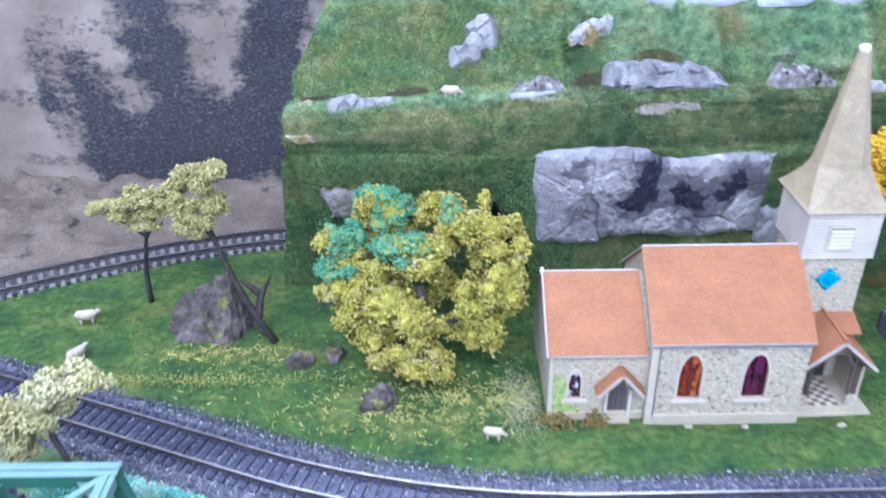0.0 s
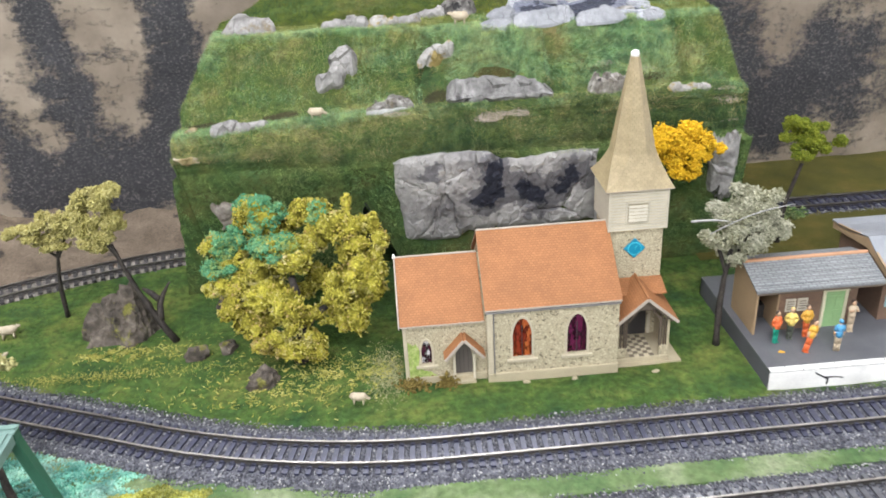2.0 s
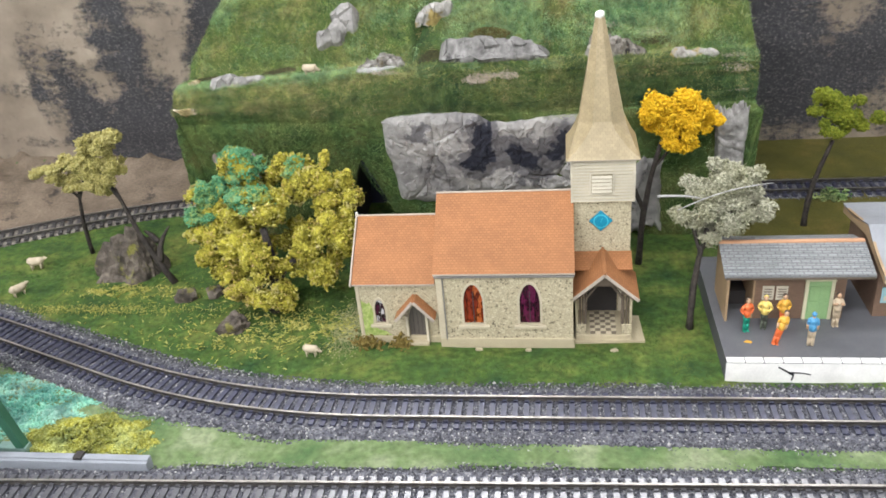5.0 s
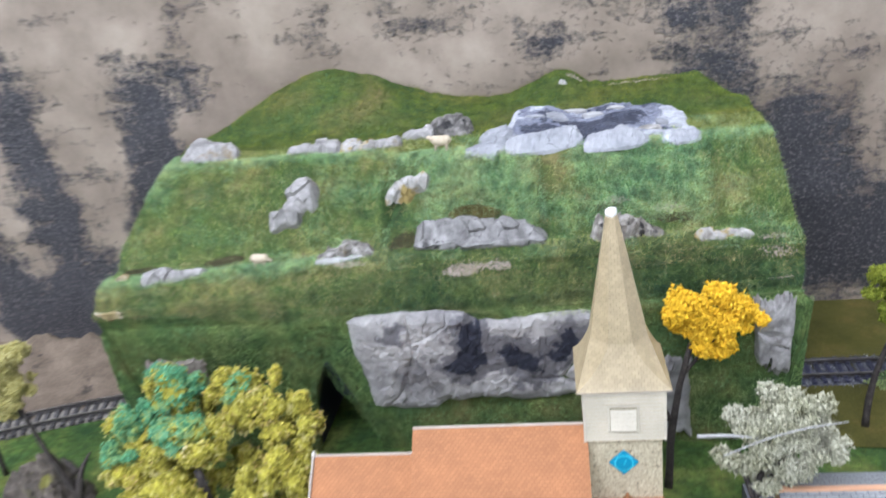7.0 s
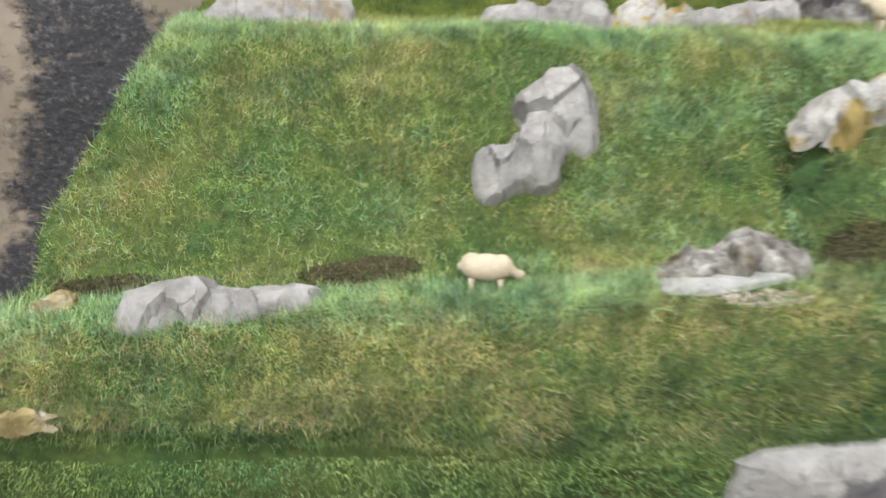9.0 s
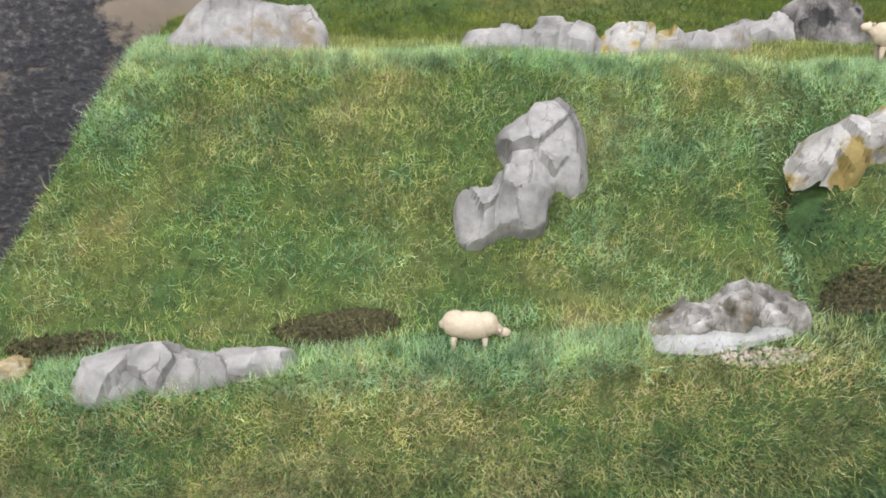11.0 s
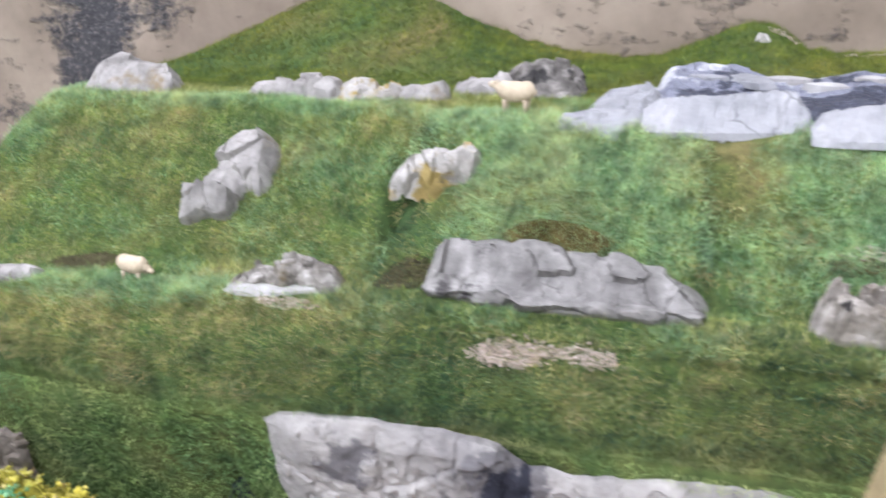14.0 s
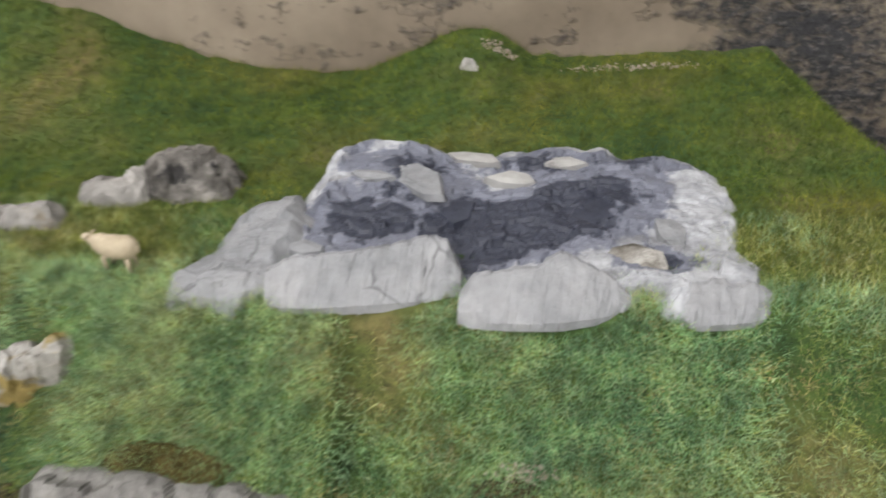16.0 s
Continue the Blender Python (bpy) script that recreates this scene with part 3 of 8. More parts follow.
M_INK = paint("ink", (0.2, 0.17, 0.14), 0.7)
M_POSTER = paint("blue_poster", (0.30, 0.5, 0.56), 0.5)
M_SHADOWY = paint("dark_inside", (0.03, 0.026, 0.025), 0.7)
M_ROOFGREY = paint("roof_grey", (0.252, 0.264, 0.288), 0.45)
M_RIDGE = paint("ridge_orange", (0.46, 0.25, 0.14), 0.6)
M_YELLOWSILL = paint("yellow_sill", (0.6, 0.5, 0.16), 0.5)
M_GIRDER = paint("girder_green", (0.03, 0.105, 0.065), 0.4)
# paler copy of the girder green, painting the light on its flat members
M_GIRDERLIT = paint("girder_lit_green", (0.15, 0.24, 0.21), 0.42)
M_STRIPWHITE = paint("strip_white", (0.236, 0.253, 0.283), 0.5)
M_SHEEP = surface("sheep_cream", [(0.3, (0.391, 0.323, 0.23)), (0.7, (0.51, 0.433, 0.323))], 300, 0.6, 1500, 0.1, 0.3, 0.0002)
M_BARK = surface("dark_bark", [(0.3, (0.018, 0.015, 0.014)), (0.7, (0.06, 0.05, 0.042))], 300, 0.75, 900, 0.4, 0.6, 0.0005)
M_TWIG = surface("pale_twig", [(0.3, (0.252, 0.245, 0.238)), (0.7, (0.406, 0.399, 0.381))], 300, 0.7, 900, 0.3, 0.5, 0.0003)
M_PURPLE = surface("purple_bark", [(0.3, (0.05, 0.03, 0.06)), (0.7, (0.16, 0.11, 0.19))], 200, 0.7, 900, 0.4, 0.5, 0.0004)


def leaf_mat(name, tints, patches, scale, mixing=0.5):
    return fibre(name, tints, patches, scale, 0.7, big_mix=mixing)


M_LEAF_BIG = leaf_mat("yellow_green_foam", [(0, (0.14, 0.126, 0.0164)), (0.3, (0.359, 0.32, 0.041)), (0.75, (0.58, 0.514, 0.0958)), (0.93, (0.619, 0.543, 0.301)), (1, (0.519, 0.242, 0.137))],
                      [(0.36, (0.359, 0.233, 0.123)), (0.44, (0.459, 0.398, 0.041)), (0.58, (0.4, 0.388, 0.0684)), (0.66, (0.519, 0.456, 0.246))], 60, 0.5)
M_FOAM = surface("yellow_foam", [(0.3, (0.068, 0.0592, 0.00821)), (0.45, (0.188, 0.171, 0.0233)), (0.6, (0.365, 0.328, 0.0492)), (0.7, (0.458, 0.406, 0.131))], 170, 0.9, 900, 0.6, 1.0, 0.0010, spec=0.1, island=0.3)
M_FOAMGREEN = surface("green_foam", [(0.3, (0.03, 0.10, 0.045)), (0.5, (0.08, 0.21, 0.10)), (0.68, (0.16, 0.30, 0.16))], 150, 0.9, 800, 0.5, 1.0, 0.0010, spec=0.1, island=0.2, patch=(50, 0.50, 0.57, (0.24, 0.22, 0.03)))
M_FALLEN = fibre("fallen_leaf", [(0, (0.14, 0.16, 0.03)), (0.5, (0.36, 0.36, 0.07)), (1, (0.58, 0.55, 0.24))], [(0.35, (0.2, 0.22, 0.05)), (0.65, (0.46, 0.4, 0.1))], 60)
M_LEAF_GREEN = leaf_mat("green_topped_foam", [(0, (0.04, 0.17, 0.08)), (0.5, (0.09, 0.29, 0.16)), (0.8, (0.28, 0.34, 0.07)), (1, (0.2, 0.46, 0.32))], [(0.38, (0.06, 0.27, 0.15)), (0.52, (0.11, 0.32, 0.16)), (0.6, (0.34, 0.33, 0.05))], 40)
M_LEAF_PALE = leaf_mat("pale_yellow_leaf", [(0, (0.184, 0.153, 0.0408)), (0.5, (0.405, 0.361, 0.122)), (1, (0.57, 0.523, 0.265))], [(0.35, (0.276, 0.253, 0.0612)), (0.65, (0.478, 0.423, 0.163))], 60)
M_LEAF_CREAM = leaf_mat("cream_leaf", [(0, (0.262, 0.24, 0.0792)), (0.5, (0.451, 0.416, 0.185)), (1, (0.59, 0.56, 0.33))], [(0.35, (0.344, 0.304, 0.0792)), (0.65, (0.525, 0.496, 0.277))], 60)
M_LEAF_GREY = leaf_mat("grey_lichen", [(0, (0.16, 0.157, 0.0902)), (0.5, (0.36, 0.353, 0.254)), (1, (0.56, 0.549, 0.426))], [(0.35, (0.22, 0.216, 0.115)), (0.65, (0.46, 0.451, 0.353))], 60)
M_LEAF_YELLOW = leaf_mat("golden_leaf", [(0, (0.5, 0.26, 0.005)), (0.5, (0.75, 0.44, 0.01)), (1, (0.85, 0.6, 0.05))], [(0.35, (0.6, 0.34, 0.008)), (0.65, (0.78, 0.5, 0.02))], 70)
M_LEAF_OLIVE = leaf_mat("olive_leaf", [(0, (0.06, 0.09, 0.006)), (0.5, (0.17, 0.21, 0.015)), (1, (0.32, 0.34, 0.04))], [(0.35, (0.09, 0.12, 0.01)), (0.65, (0.24, 0.27, 0.025))], 70)

rng = np.random.default_rng(7)


# ---- mesh helpers ----
def mesh_from(name, verts, faces, mat, smooth=False, uvs=None):
    me = bpy.data.meshes.new(name)
    me.from_pydata([tuple(v) for v in verts], [], [tuple(f) for f in faces])
    for m in (mat if isinstance(mat, (list, tuple)) else [mat]):
        me.materials.append(m)
    if smooth:
        me.polygons.foreach_set("use_smooth", [True] * len(me.polygons))
    me.update()
    return me


def fast_mesh(name, verts, faces, mat, smooth=False):
    """Many equal-sided faces from arrays."""
    me = bpy.data.meshes.new(name)
    verts, faces = np.asarray(verts, np.float32), np.asarray(faces, np.int32)
    n, k = faces.shape
    me.vertices.add(len(verts))
    me.vertices.foreach_set("co", verts.ravel())
    me.loops.add(n * k)
    me.loops.foreach_set("vertex_index", faces.ravel())
    me.polygons.add(n)
    me.polygons.foreach_set("loop_start", np.arange(0, n * k, k, dtype=np.int32))
    me.polygons.foreach_set("loop_total", np.full(n, k, np.int32))
    if smooth:
        me.polygons.foreach_set("use_smooth", np.ones(n, bool))
    me.materials.append(mat)
    me.update(calc_edges=True)
    me.validate()
    return me


def uv_box(me, m=None):
    """UV in metres along each face: across it, and up it."""
    uv = me.uv_layers.new(name="uv")
    for p in me.polygons:
        n = p.normal
        up = Vector((0, 0, 1)) if abs(n.z) < 0.95 else Vector((0, 1, 0))
        side = up.cross(n).normalized()
        rise = n.cross(side).normalized()
        for li in p.loop_indices:
            co = me.vertices[me.loops[li].vertex_index].co
            uv.data[li].uv = (co.dot(side), co.dot(rise))


def part(name, bm, mat, parent=None, label="", bevel=0.0, uv=False, smooth=False):
    if bevel:
        bmesh.ops.bevel(bm, geom=list(bm.edges), offset=bevel, segments=1, affect="EDGES", clamp_overlap=True)
    bmesh.ops.recalc_face_normals(bm, faces=bm.faces)
    me = bpy.data.meshes.new(name)
    bm.to_mesh(me)
    bm.free()
    for m in (mat if isinstance(mat, (list, tuple)) else [mat]):
        me.materials.append(m)
    if smooth:
        me.polygons.foreach_set("use_smooth", [True] * len(me.polygons))
    if uv:
        uv_box(me)
    return tagged(child(name, me, parent), label)


def child(name, me, parent=None):
    ob = new(name, me)
    if parent is not None:
        ob.parent = parent
        ob.matrix_parent_inverse = parent.matrix_basis.inverted()
    return ob


def thing(name, label, category, at=(0, 0, 0), group="", kind=""):
    ob = new(name)
    ob.empty_display_size = 0.01
    ob.location = at
    return tagged(ob, label, category, group, kind)


def box(x0, x1, y0, y1, z0, z1, bm=None):
    bm = bm or bmesh.new()
    v = [bm.verts.new((x, y, z)) for z in (z0, z1) for y in (y0, y1) for x in (x0, x1)]
    for f in ((0, 2, 3, 1), (4, 5, 7, 6), (0, 1, 5, 4), (2, 6, 7, 3), (0, 4, 6, 2), (1, 3, 7, 5)):
        bm.faces.new([v[i] for i in f])
    return bm


def prism(profile, lo, hi, axis="x", bm=None):
    """A closed profile pushed along an axis. Profile points are (y, z) for x, (x, z) for y, (x, y) for z."""
    bm = bm or bmesh.new()
    def at(p, k):
        return {"x": (k, p[0], p[1]), "y": (p[0], k, p[1]), "z": (p[0], p[1], k)}[axis]
    a, b = [bm.verts.new(at(p, lo)) for p in profile], [bm.verts.new(at(p, hi)) for p in profile]
    n = len(profile)
    bm.faces.new(a[::-1])
    bm.faces.new(b)
    for i in range(n):
        bm.faces.new((a[i], a[(i + 1) % n], b[(i + 1) % n], b[i]))
    return bm


def beam(p, q, w, h, bm=None):
    """A square bar from p to q."""
    bm = bm or bmesh.new()
    p, q = Vector(p), Vector(q)
    d = (q - p).normalized()
    up = Vector((0, 0, 1)) if abs(d.z) < 0.9 else Vector((0, 1, 0))
    s = d.cross(up).normalized() * w / 2
    u = s.cross(d).normalized() * h / 2
    v = [bm.verts.new(c + a * s + b * u) for c in (p, q) for a, b in ((-1, -1), (1, -1), (1, 1), (-1, 1))]
    for f in ((3, 2, 1, 0), (4, 5, 6, 7), (0, 1, 5, 4), (1, 2, 6, 5), (2, 3, 7, 6), (3, 0, 4, 7)):
        bm.faces.new([v[i] for i in f])
    return bm


def limb(points, radii, sides=7, bm=None, wob=0.0, seed=0):
    """A tapered, slightly crooked branch along points."""
    bm = bm or bmesh.new()
    r = random.Random(seed)
    rings = []
    for i, (p, rad) in enumerate(zip(points, radii)):
        p = Vector(p)
        d = (Vector(points[min(i + 1, len(points) - 1)]) - Vector(points[max(i - 1, 0)])).normalized()
        s = d.cross(Vector((0.3, 1, 0.1))).normalized()
        u = s.cross(d)
        ring = []
        for k in range(sides):
            a = 2 * math.pi * k / sides
            q = rad * (1 + wob * r.uniform(-1, 1))
            ring.append(bm.verts.new(p + s * math.cos(a) * q + u * math.sin(a) * q))
        rings.append(ring)
    for a, b in zip(rings, rings[1:]):
        for k in range(sides):
            bm.faces.new((a[k], a[(k + 1) % sides], b[(k + 1) % sides], b[k]))
    bm.faces.new(rings[0][::-1])
    bm.faces.new(rings[-1])
    return bm


def curve_points(p, q, bow, n=7):
    p, q, bow = Vector(p), Vector(q), Vector(bow)
    return [p.lerp(q, i / n) + bow * math.sin(math.pi * i / n) for i in range(n + 1)]


def fbm(x, y, z=0.0, octaves=4):
    return noise.fractal(Vector((x, y, z)), 0.9, 2.1, octaves)


# ---- the room and the board ----
tagged(part("floor", box(-1.4, 1.6, -1.95, 2.1, -0.95, -0.9), M_ROOM), "grey painted room floor under the layout", "floor", kind="structure")
tagged(part("ceiling", box(-1.4, 1.6, -1.95, 2.1, 1.6, 1.65), M_ROOM), "plain white ceiling of the exhibition room", "ceiling", kind="structure")
for nm, b in (("wall_west", (-1.45, -1.4, -1.95, 2.1, -0.9, 1.6)), ("wall_east", (1.6, 1.65, -1.95, 2.1, -0.9, 1.6)), ("wall_south", (-1.4, 1.6, -2.0, -1.95, -0.9, 1.6)), ("wall_north", (-1.4, 1.6, 2.1, 2.15, -0.9, 1.6))):
    tagged(part(nm, box(*b), M_ROOM), "plain white room wall", "wall", kind="structure")
tagged(part("baseboard", box(-0.75, 0.85, -0.08, 0.70, -0.9, -0.012), M_ROOM), "plain boxed stand under the model landscape", "stand", kind="structure")


def wall_y(x):
    return 0.604 + 0.045 * x


def backdrop():
    nx, nz = 150, 46
    vs, fs = [], []
    for j in range(nz + 1):
        for i in range(nx + 1):
            x, z = -0.75 + 1.6 * i / nx, -0.01 + 0.35 * j / nz
            vs.append((x, wall_y(x) + 0.004 * fbm(x * 9, z * 9, 3.0) + 0.0015 * fbm(x * 60, z * 40, 9.0), z))
    w = nx + 1
    for j in range(nz):
        for i in range(nx):
            fs.append((j * w + i, j * w + i + 1, (j + 1) * w + i + 1, (j + 1) * w + i))
    a = len(vs)
    vs += [(-0.75, 0.70, -0.01), (0.85, 0.70, -0.01), (0.85, 0.70, 0.34), (-0.75, 0.70, 0.34)]
    fs.append((a + 1, a, a + 3, a + 2))
    tagged(new("backdrop", mesh_from("backdrop", vs, fs, M_WALL, True)), "brown backdrop board dabbed with sooty black speckled uprights", "backdrop", kind="structure")


backdrop()


# ---- lines of the tracks ----
def arc_line(x):
    """The middle of the bending line: straight beside the platform, swinging away towards the west."""
    r, x0 = 0.45, 0.075
    a = radians(22)
    xe = x0 - r * math.sin(a)
    if x >= x0:
        return 0.2495 + 0.006 * (x - x0)
    if x >= xe:
        return 0.2495 + r - math.sqrt(r * r - (x0 - x) ** 2)
    return 0.2495 + r * (1 - math.cos(a)) + (xe - x) * math.tan(a)


def near_line(x):
    return 0.1815 + 0.028 * x


def far_line(x):
    """The line at the back: a bend on the west side, straight behind the hill."""
    if x > -0.06:
        return 0.521
    return 0.521 - 1.55 * (x + 0.06) ** 2 * (1 - 0.25 * (-0.06 - x) / 0.3)


def dist_arc(x, y):
    s = math.tan(radians(22)) if x < -0.09 else max(0.0, min(0.4, (0.075 - x) / 0.42))
    return abs(y - arc_line(x)) / math.sqrt(1 + s * s)


# ---- ground ----
def ground_z(x, y):
    z = 0.0012 * fbm(x * 18, y * 18, 1.0) + 0.0004 * fbm(x * 90, y * 90, 4.0)
    d = min(dist_arc(x, y), abs(y - near_line(x)), abs(y - far_line(x)))
    k = min(1.0, max(0.0, (d - 0.016) / 0.012))
    rise = 0.0
    if x < -0.1 and y > far_line(x):
        rise = 0.012 * max(0.0, (y - far_line(x) - 0.02) / 0.08)
    return z * k + min(rise, 0.03) * (1 + 0.5 * fbm(x * 40, y * 40, 8.0))


def sheet(name, mat, x0, x1, y0, y1, step, zf, label, category, kind="structure", keep=None, smooth=True):
    nx, ny = max(2, int((x1 - x0) / step)), max(2, int((y1 - y0) / step))
    vs = [(x0 + (x1 - x0) * i / nx, y0 + (y1 - y0) * j / ny) for j in range(ny + 1) for i in range(nx + 1)]
    vs = [(x, y, zf(x, y)) for x, y in vs]
    w = nx + 1
    fs = [(j * w + i, j * w + i + 1, (j + 1) * w + i + 1, (j + 1) * w + i) for j in range(ny) for i in range(nx)]
    if keep:
        fs = [f for f in fs if all(keep(vs[k][0], vs[k][1]) for k in f)]
    ob = new(name, mesh_from(name, vs, fs, mat, smooth))
    return tagged(ob, label, category, kind=kind)


sheet("ground", M_GROUND, -0.75, 0.85, -0.08, 0.64, 0.006, ground_z, "green flocked baseboard of a model railway", "ground")
sheet("earth_bank", M_EARTH, -0.75, -0.07, 0.36, 0.62, 0.0035, lambda x, y: ground_z(x, y) + 0.0012 + 0.004 * max(0, fbm(x * 45, y * 60, 2.2)) * min(1, max(0, (y - far_line(x) - 0.012) / 0.02)), "sandy brown rubble bank below the backdrop", "earth bank", keep=lambda x, y: y > far_line(x) + 0.004)
sheet("grass_strip", M_STRIPBASE, -0.46, 0.56, 0.195, 0.42, 0.004, lambda x, y: ground_z(x, y) + 0.0006, "pale grass strip between two tracks", "grass strip", keep=lambda x, y: near_line(x) + 0.022 < y < arc_line(x) - 0.022)
sheet("olive_bank", M_OLIVE, 0.28, 0.85, 0.44, 0.635, 0.005, lambda x, y: ground_z(x, y) + 0.0012, "olive green flocked bank beside the rear track", "bank")


# ---- the hill ----
HX0, HX1 = -0.089, 0.301
PROFILE = [(0.4535, -0.004), (0.4500, 0.02), (0.4445, 0.05), (0.4370, 0.08), (0.4315, 0.102), (0.4285, 0.1062), (0.4270, 0.1120), (0.4280, 0.1215), (0.4345, 0.1290), (0.4420, 0.1338), (0.4490, 0.1345), (0.4555, 0.1350), (0.4630, 0.1435), (0.4730, 0.1545), (0.4820, 0.1640), (0.4900, 0.1715), (0.4970, 0.1748), (0.5080, 0.1752), (0.5280, 0.1756), (0.5450, 0.1768), (0.5580, 0.1800)]
ARC = [0.0]
for (ya, za), (yb, zb) in zip(PROFILE, PROFILE[1:]):
    ARC.append(ARC[-1] + math.hypot(yb - ya, zb - za))
S_END = ARC[-1] + 0.052


def bump_at(x, c, w):
    return math.exp(-((x - c) / w) ** 2)


def crest(x):
    rough = 0.0016 * fbm(x * 40, 3.3) + 0.0012 * fbm(x * 190, 5.1)
    rise = 0.178 + 0.036 * bump_at(x, 0.020, 0.062) + 0.017 * bump_at(x, 0.184, 0.026 if x < 0.184 else 0.014)
    shelf = 0.0045 / (1 + math.exp(-(x - 0.197) / 0.006))
    fall = 0.05 * max(0.0, (x - 0.277) / 0.04) ** 1.2
    return rise + shelf - fall + rough


def arch(x):
    """The black cave mouth in the front face: the height of its edge above the ground."""
    if not 0.020 < x < 0.060:
        return 0.0
    if x < 0.033:
        return 0.064 * ((x - 0.020) / 0.013) ** 0.5
    return 0.064 * (1 - (x - 0.033) / 0.027) ** 0.8


GULLY = 0.0735


def step_down(x, at, reach):
    """A mound that ends in a small step, beyond which the ground rises again slowly."""
    u = x - at
    if u < 0:
        return 0.0
    return min(1.0, u / 0.004) ** 2 * math.exp(-u / reach) * 1.25


def hill_point(x, s):
    """A point of the hill's skin: x along it, s from the foot of its face over the ledge and slope to the back."""
    if s <= ARC[-1]:
        i = max(0, min(len(PROFILE) - 2, int(np.searchsorted(ARC, s)) - 1))
        k = (s - ARC[i]) / (ARC[i + 1] - ARC[i])
        y, z = (PROFILE[i][0] + k * (PROFILE[i + 1][0] - PROFILE[i][0]), PROFILE[i][1] + k * (PROFILE[i + 1][1] - PROFILE[i][1]))
    else:
        k = (s - ARC[-1]) / (S_END - ARC[-1])
        top = crest(x)
        y = PROFILE[-1][0] + k * 0.06
        z = PROFILE[-1][1] + (top + 0.003 - PROFILE[-1][1]) * k ** 0.85
    west = min(1.0, max(0.0, (0.092 - x) / 0.028))
    if z > 0.134 and y > 0.449:
        y += west * west * (3 - 2 * west) * float(np.interp(y, (0.449, 0.4555, 0.463, 0.490, 0.508, 0.535), (0, 0.007, 0.0105, 0.013, 0.010, 0)))
    slope = max(0.0, 1 - abs(y - 0.474 - 0.010 * west) / 0.022) if z > 0.13 else 0.0
    gully = -0.013 * step_down(x, GULLY, 0.015) - 0.012 * step_down(x, 0.1650, 0.013) + 0.0065 * bump_at(x, 0.122, 0.032) + 0.002 * bump_at(x, 0.03, 0.035) - 0.006 * bump_at(x, 0.262, 0.006)
    z += slope * gully
    z -= 0.0045 * bump_at(y, 0.4545, 0.0035) * (bump_at(x, -0.020, 0.009) + bump_at(x, -0.074, 0.008) + 0.5 * bump_at(x, 0.080, 0.008)) if z > 0.13 else 0
    if y < 0.49 and 0.09 < z < 0.16:
        sag = 0.0065 * min(1.1, max(0.0, (0.07 - x) / 0.14))
        lift = 0.007 * min(1.0, max(0.0, (0.03 - x) / 0.11))
        z += lift * float(np.interp(z, (0.09, 0.1062, 0.118), (0, 1, 0))) - sag * float(np.interp(z, (0.113, 0.124, 0.137, 0.16), (0, 1, 1, 0)))
    lip = 1.0 if 0.1 < z < 0.13 and y < 0.44 else 0.0
    y += lip * (0.003 * fbm(x * 25, 7.7) + 0.012 * max(0, (x - 0.05) / 0.25) * (1 if y < 0.43 else 0.6)) + (0.003 * fbm(x * 20, z * 20, 5.5) if z < 0.1 else 0)
    z += 0.0012 * fbm(x * 35, y * 35, 6.1) if z > 0.11 else 0
    return Vector((x, y, z))


def west_edge(y, z):
    e = HX0 + 0.002 * fbm(y * 40, z * 40)
    if z > 0.134:
        e += 0.021 * min(1.0, (z - 0.134) / 0.042)
    if z < 0.1:
        e -= 0.004 + 0.012 * (1 - z / 0.1)
    if y > 0.55:
        e += 0.9 * (y - 0.55)
    return e


def skin(u, s):
    p = hill_point(HX0 + (HX1 - HX0) * u, s)
    w = west_edge(p.y, p.z)
    ex = HX1 + (0.004 if p.z < 0.1 else -0.004 * min(1, max(0, (p.z - 0.134) / 0.04)))
    p2 = hill_point(w + (ex - w) * u, s)
    return p2


def hill():
    nu, rows = 300, [ARC[-1] * k / 96 for k in range(97)] + [ARC[-1] + (S_END - ARC[-1]) * k / 14 for k in range(1, 15)]
    vs, fs = [], []
    w = nu + 1
    for j, s in enumerate(rows):
        for i in range(w):
            p = skin(i / nu, s)
            if p.z < 0.1 and p.y > 0.43:
                a = arch(p.x)
                if a > 0:
                    top = 0.1
                    lo = a
                    k = max(0.0, p.z) / top
                    z2 = lo + (top - lo) * k
                    p.z = max(p.z, z2)
            vs.append(tuple(p))
    for j in range(len(rows) - 1):
        for i in range(nu):
            fs.append((j * w + i, j * w + i + 1, (j + 1) * w + i + 1, (j + 1) * w + i))
    n = len(rows)
    for edge in (0, nu):
        base = len(vs)
        for j in range(n):
            x, y, z = vs[j * w + edge]
            vs.append((x + (-0.012 if edge else 0.012), max(y, 0.4535), -0.004))
        for j in range(n - 1):
            q = (j * w + edge, (j + 1) * w + edge, base + j + 1, base + j)
            fs.append(q if edge else q[::-1])
    ob = new("grass_hill", mesh_from("grass_hill", vs, fs, M_HILL, True))
    tagged(ob, "steep grassed model hill with a ledge, made of carved foam", "hill", kind="structure")
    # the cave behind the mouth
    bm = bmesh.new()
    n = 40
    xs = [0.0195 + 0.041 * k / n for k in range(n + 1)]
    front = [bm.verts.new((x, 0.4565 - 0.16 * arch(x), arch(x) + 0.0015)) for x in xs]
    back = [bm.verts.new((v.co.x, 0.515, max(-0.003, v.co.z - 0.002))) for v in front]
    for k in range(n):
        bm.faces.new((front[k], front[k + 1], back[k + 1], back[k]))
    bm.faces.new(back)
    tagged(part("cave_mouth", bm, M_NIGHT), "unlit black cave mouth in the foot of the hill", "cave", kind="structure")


hill()


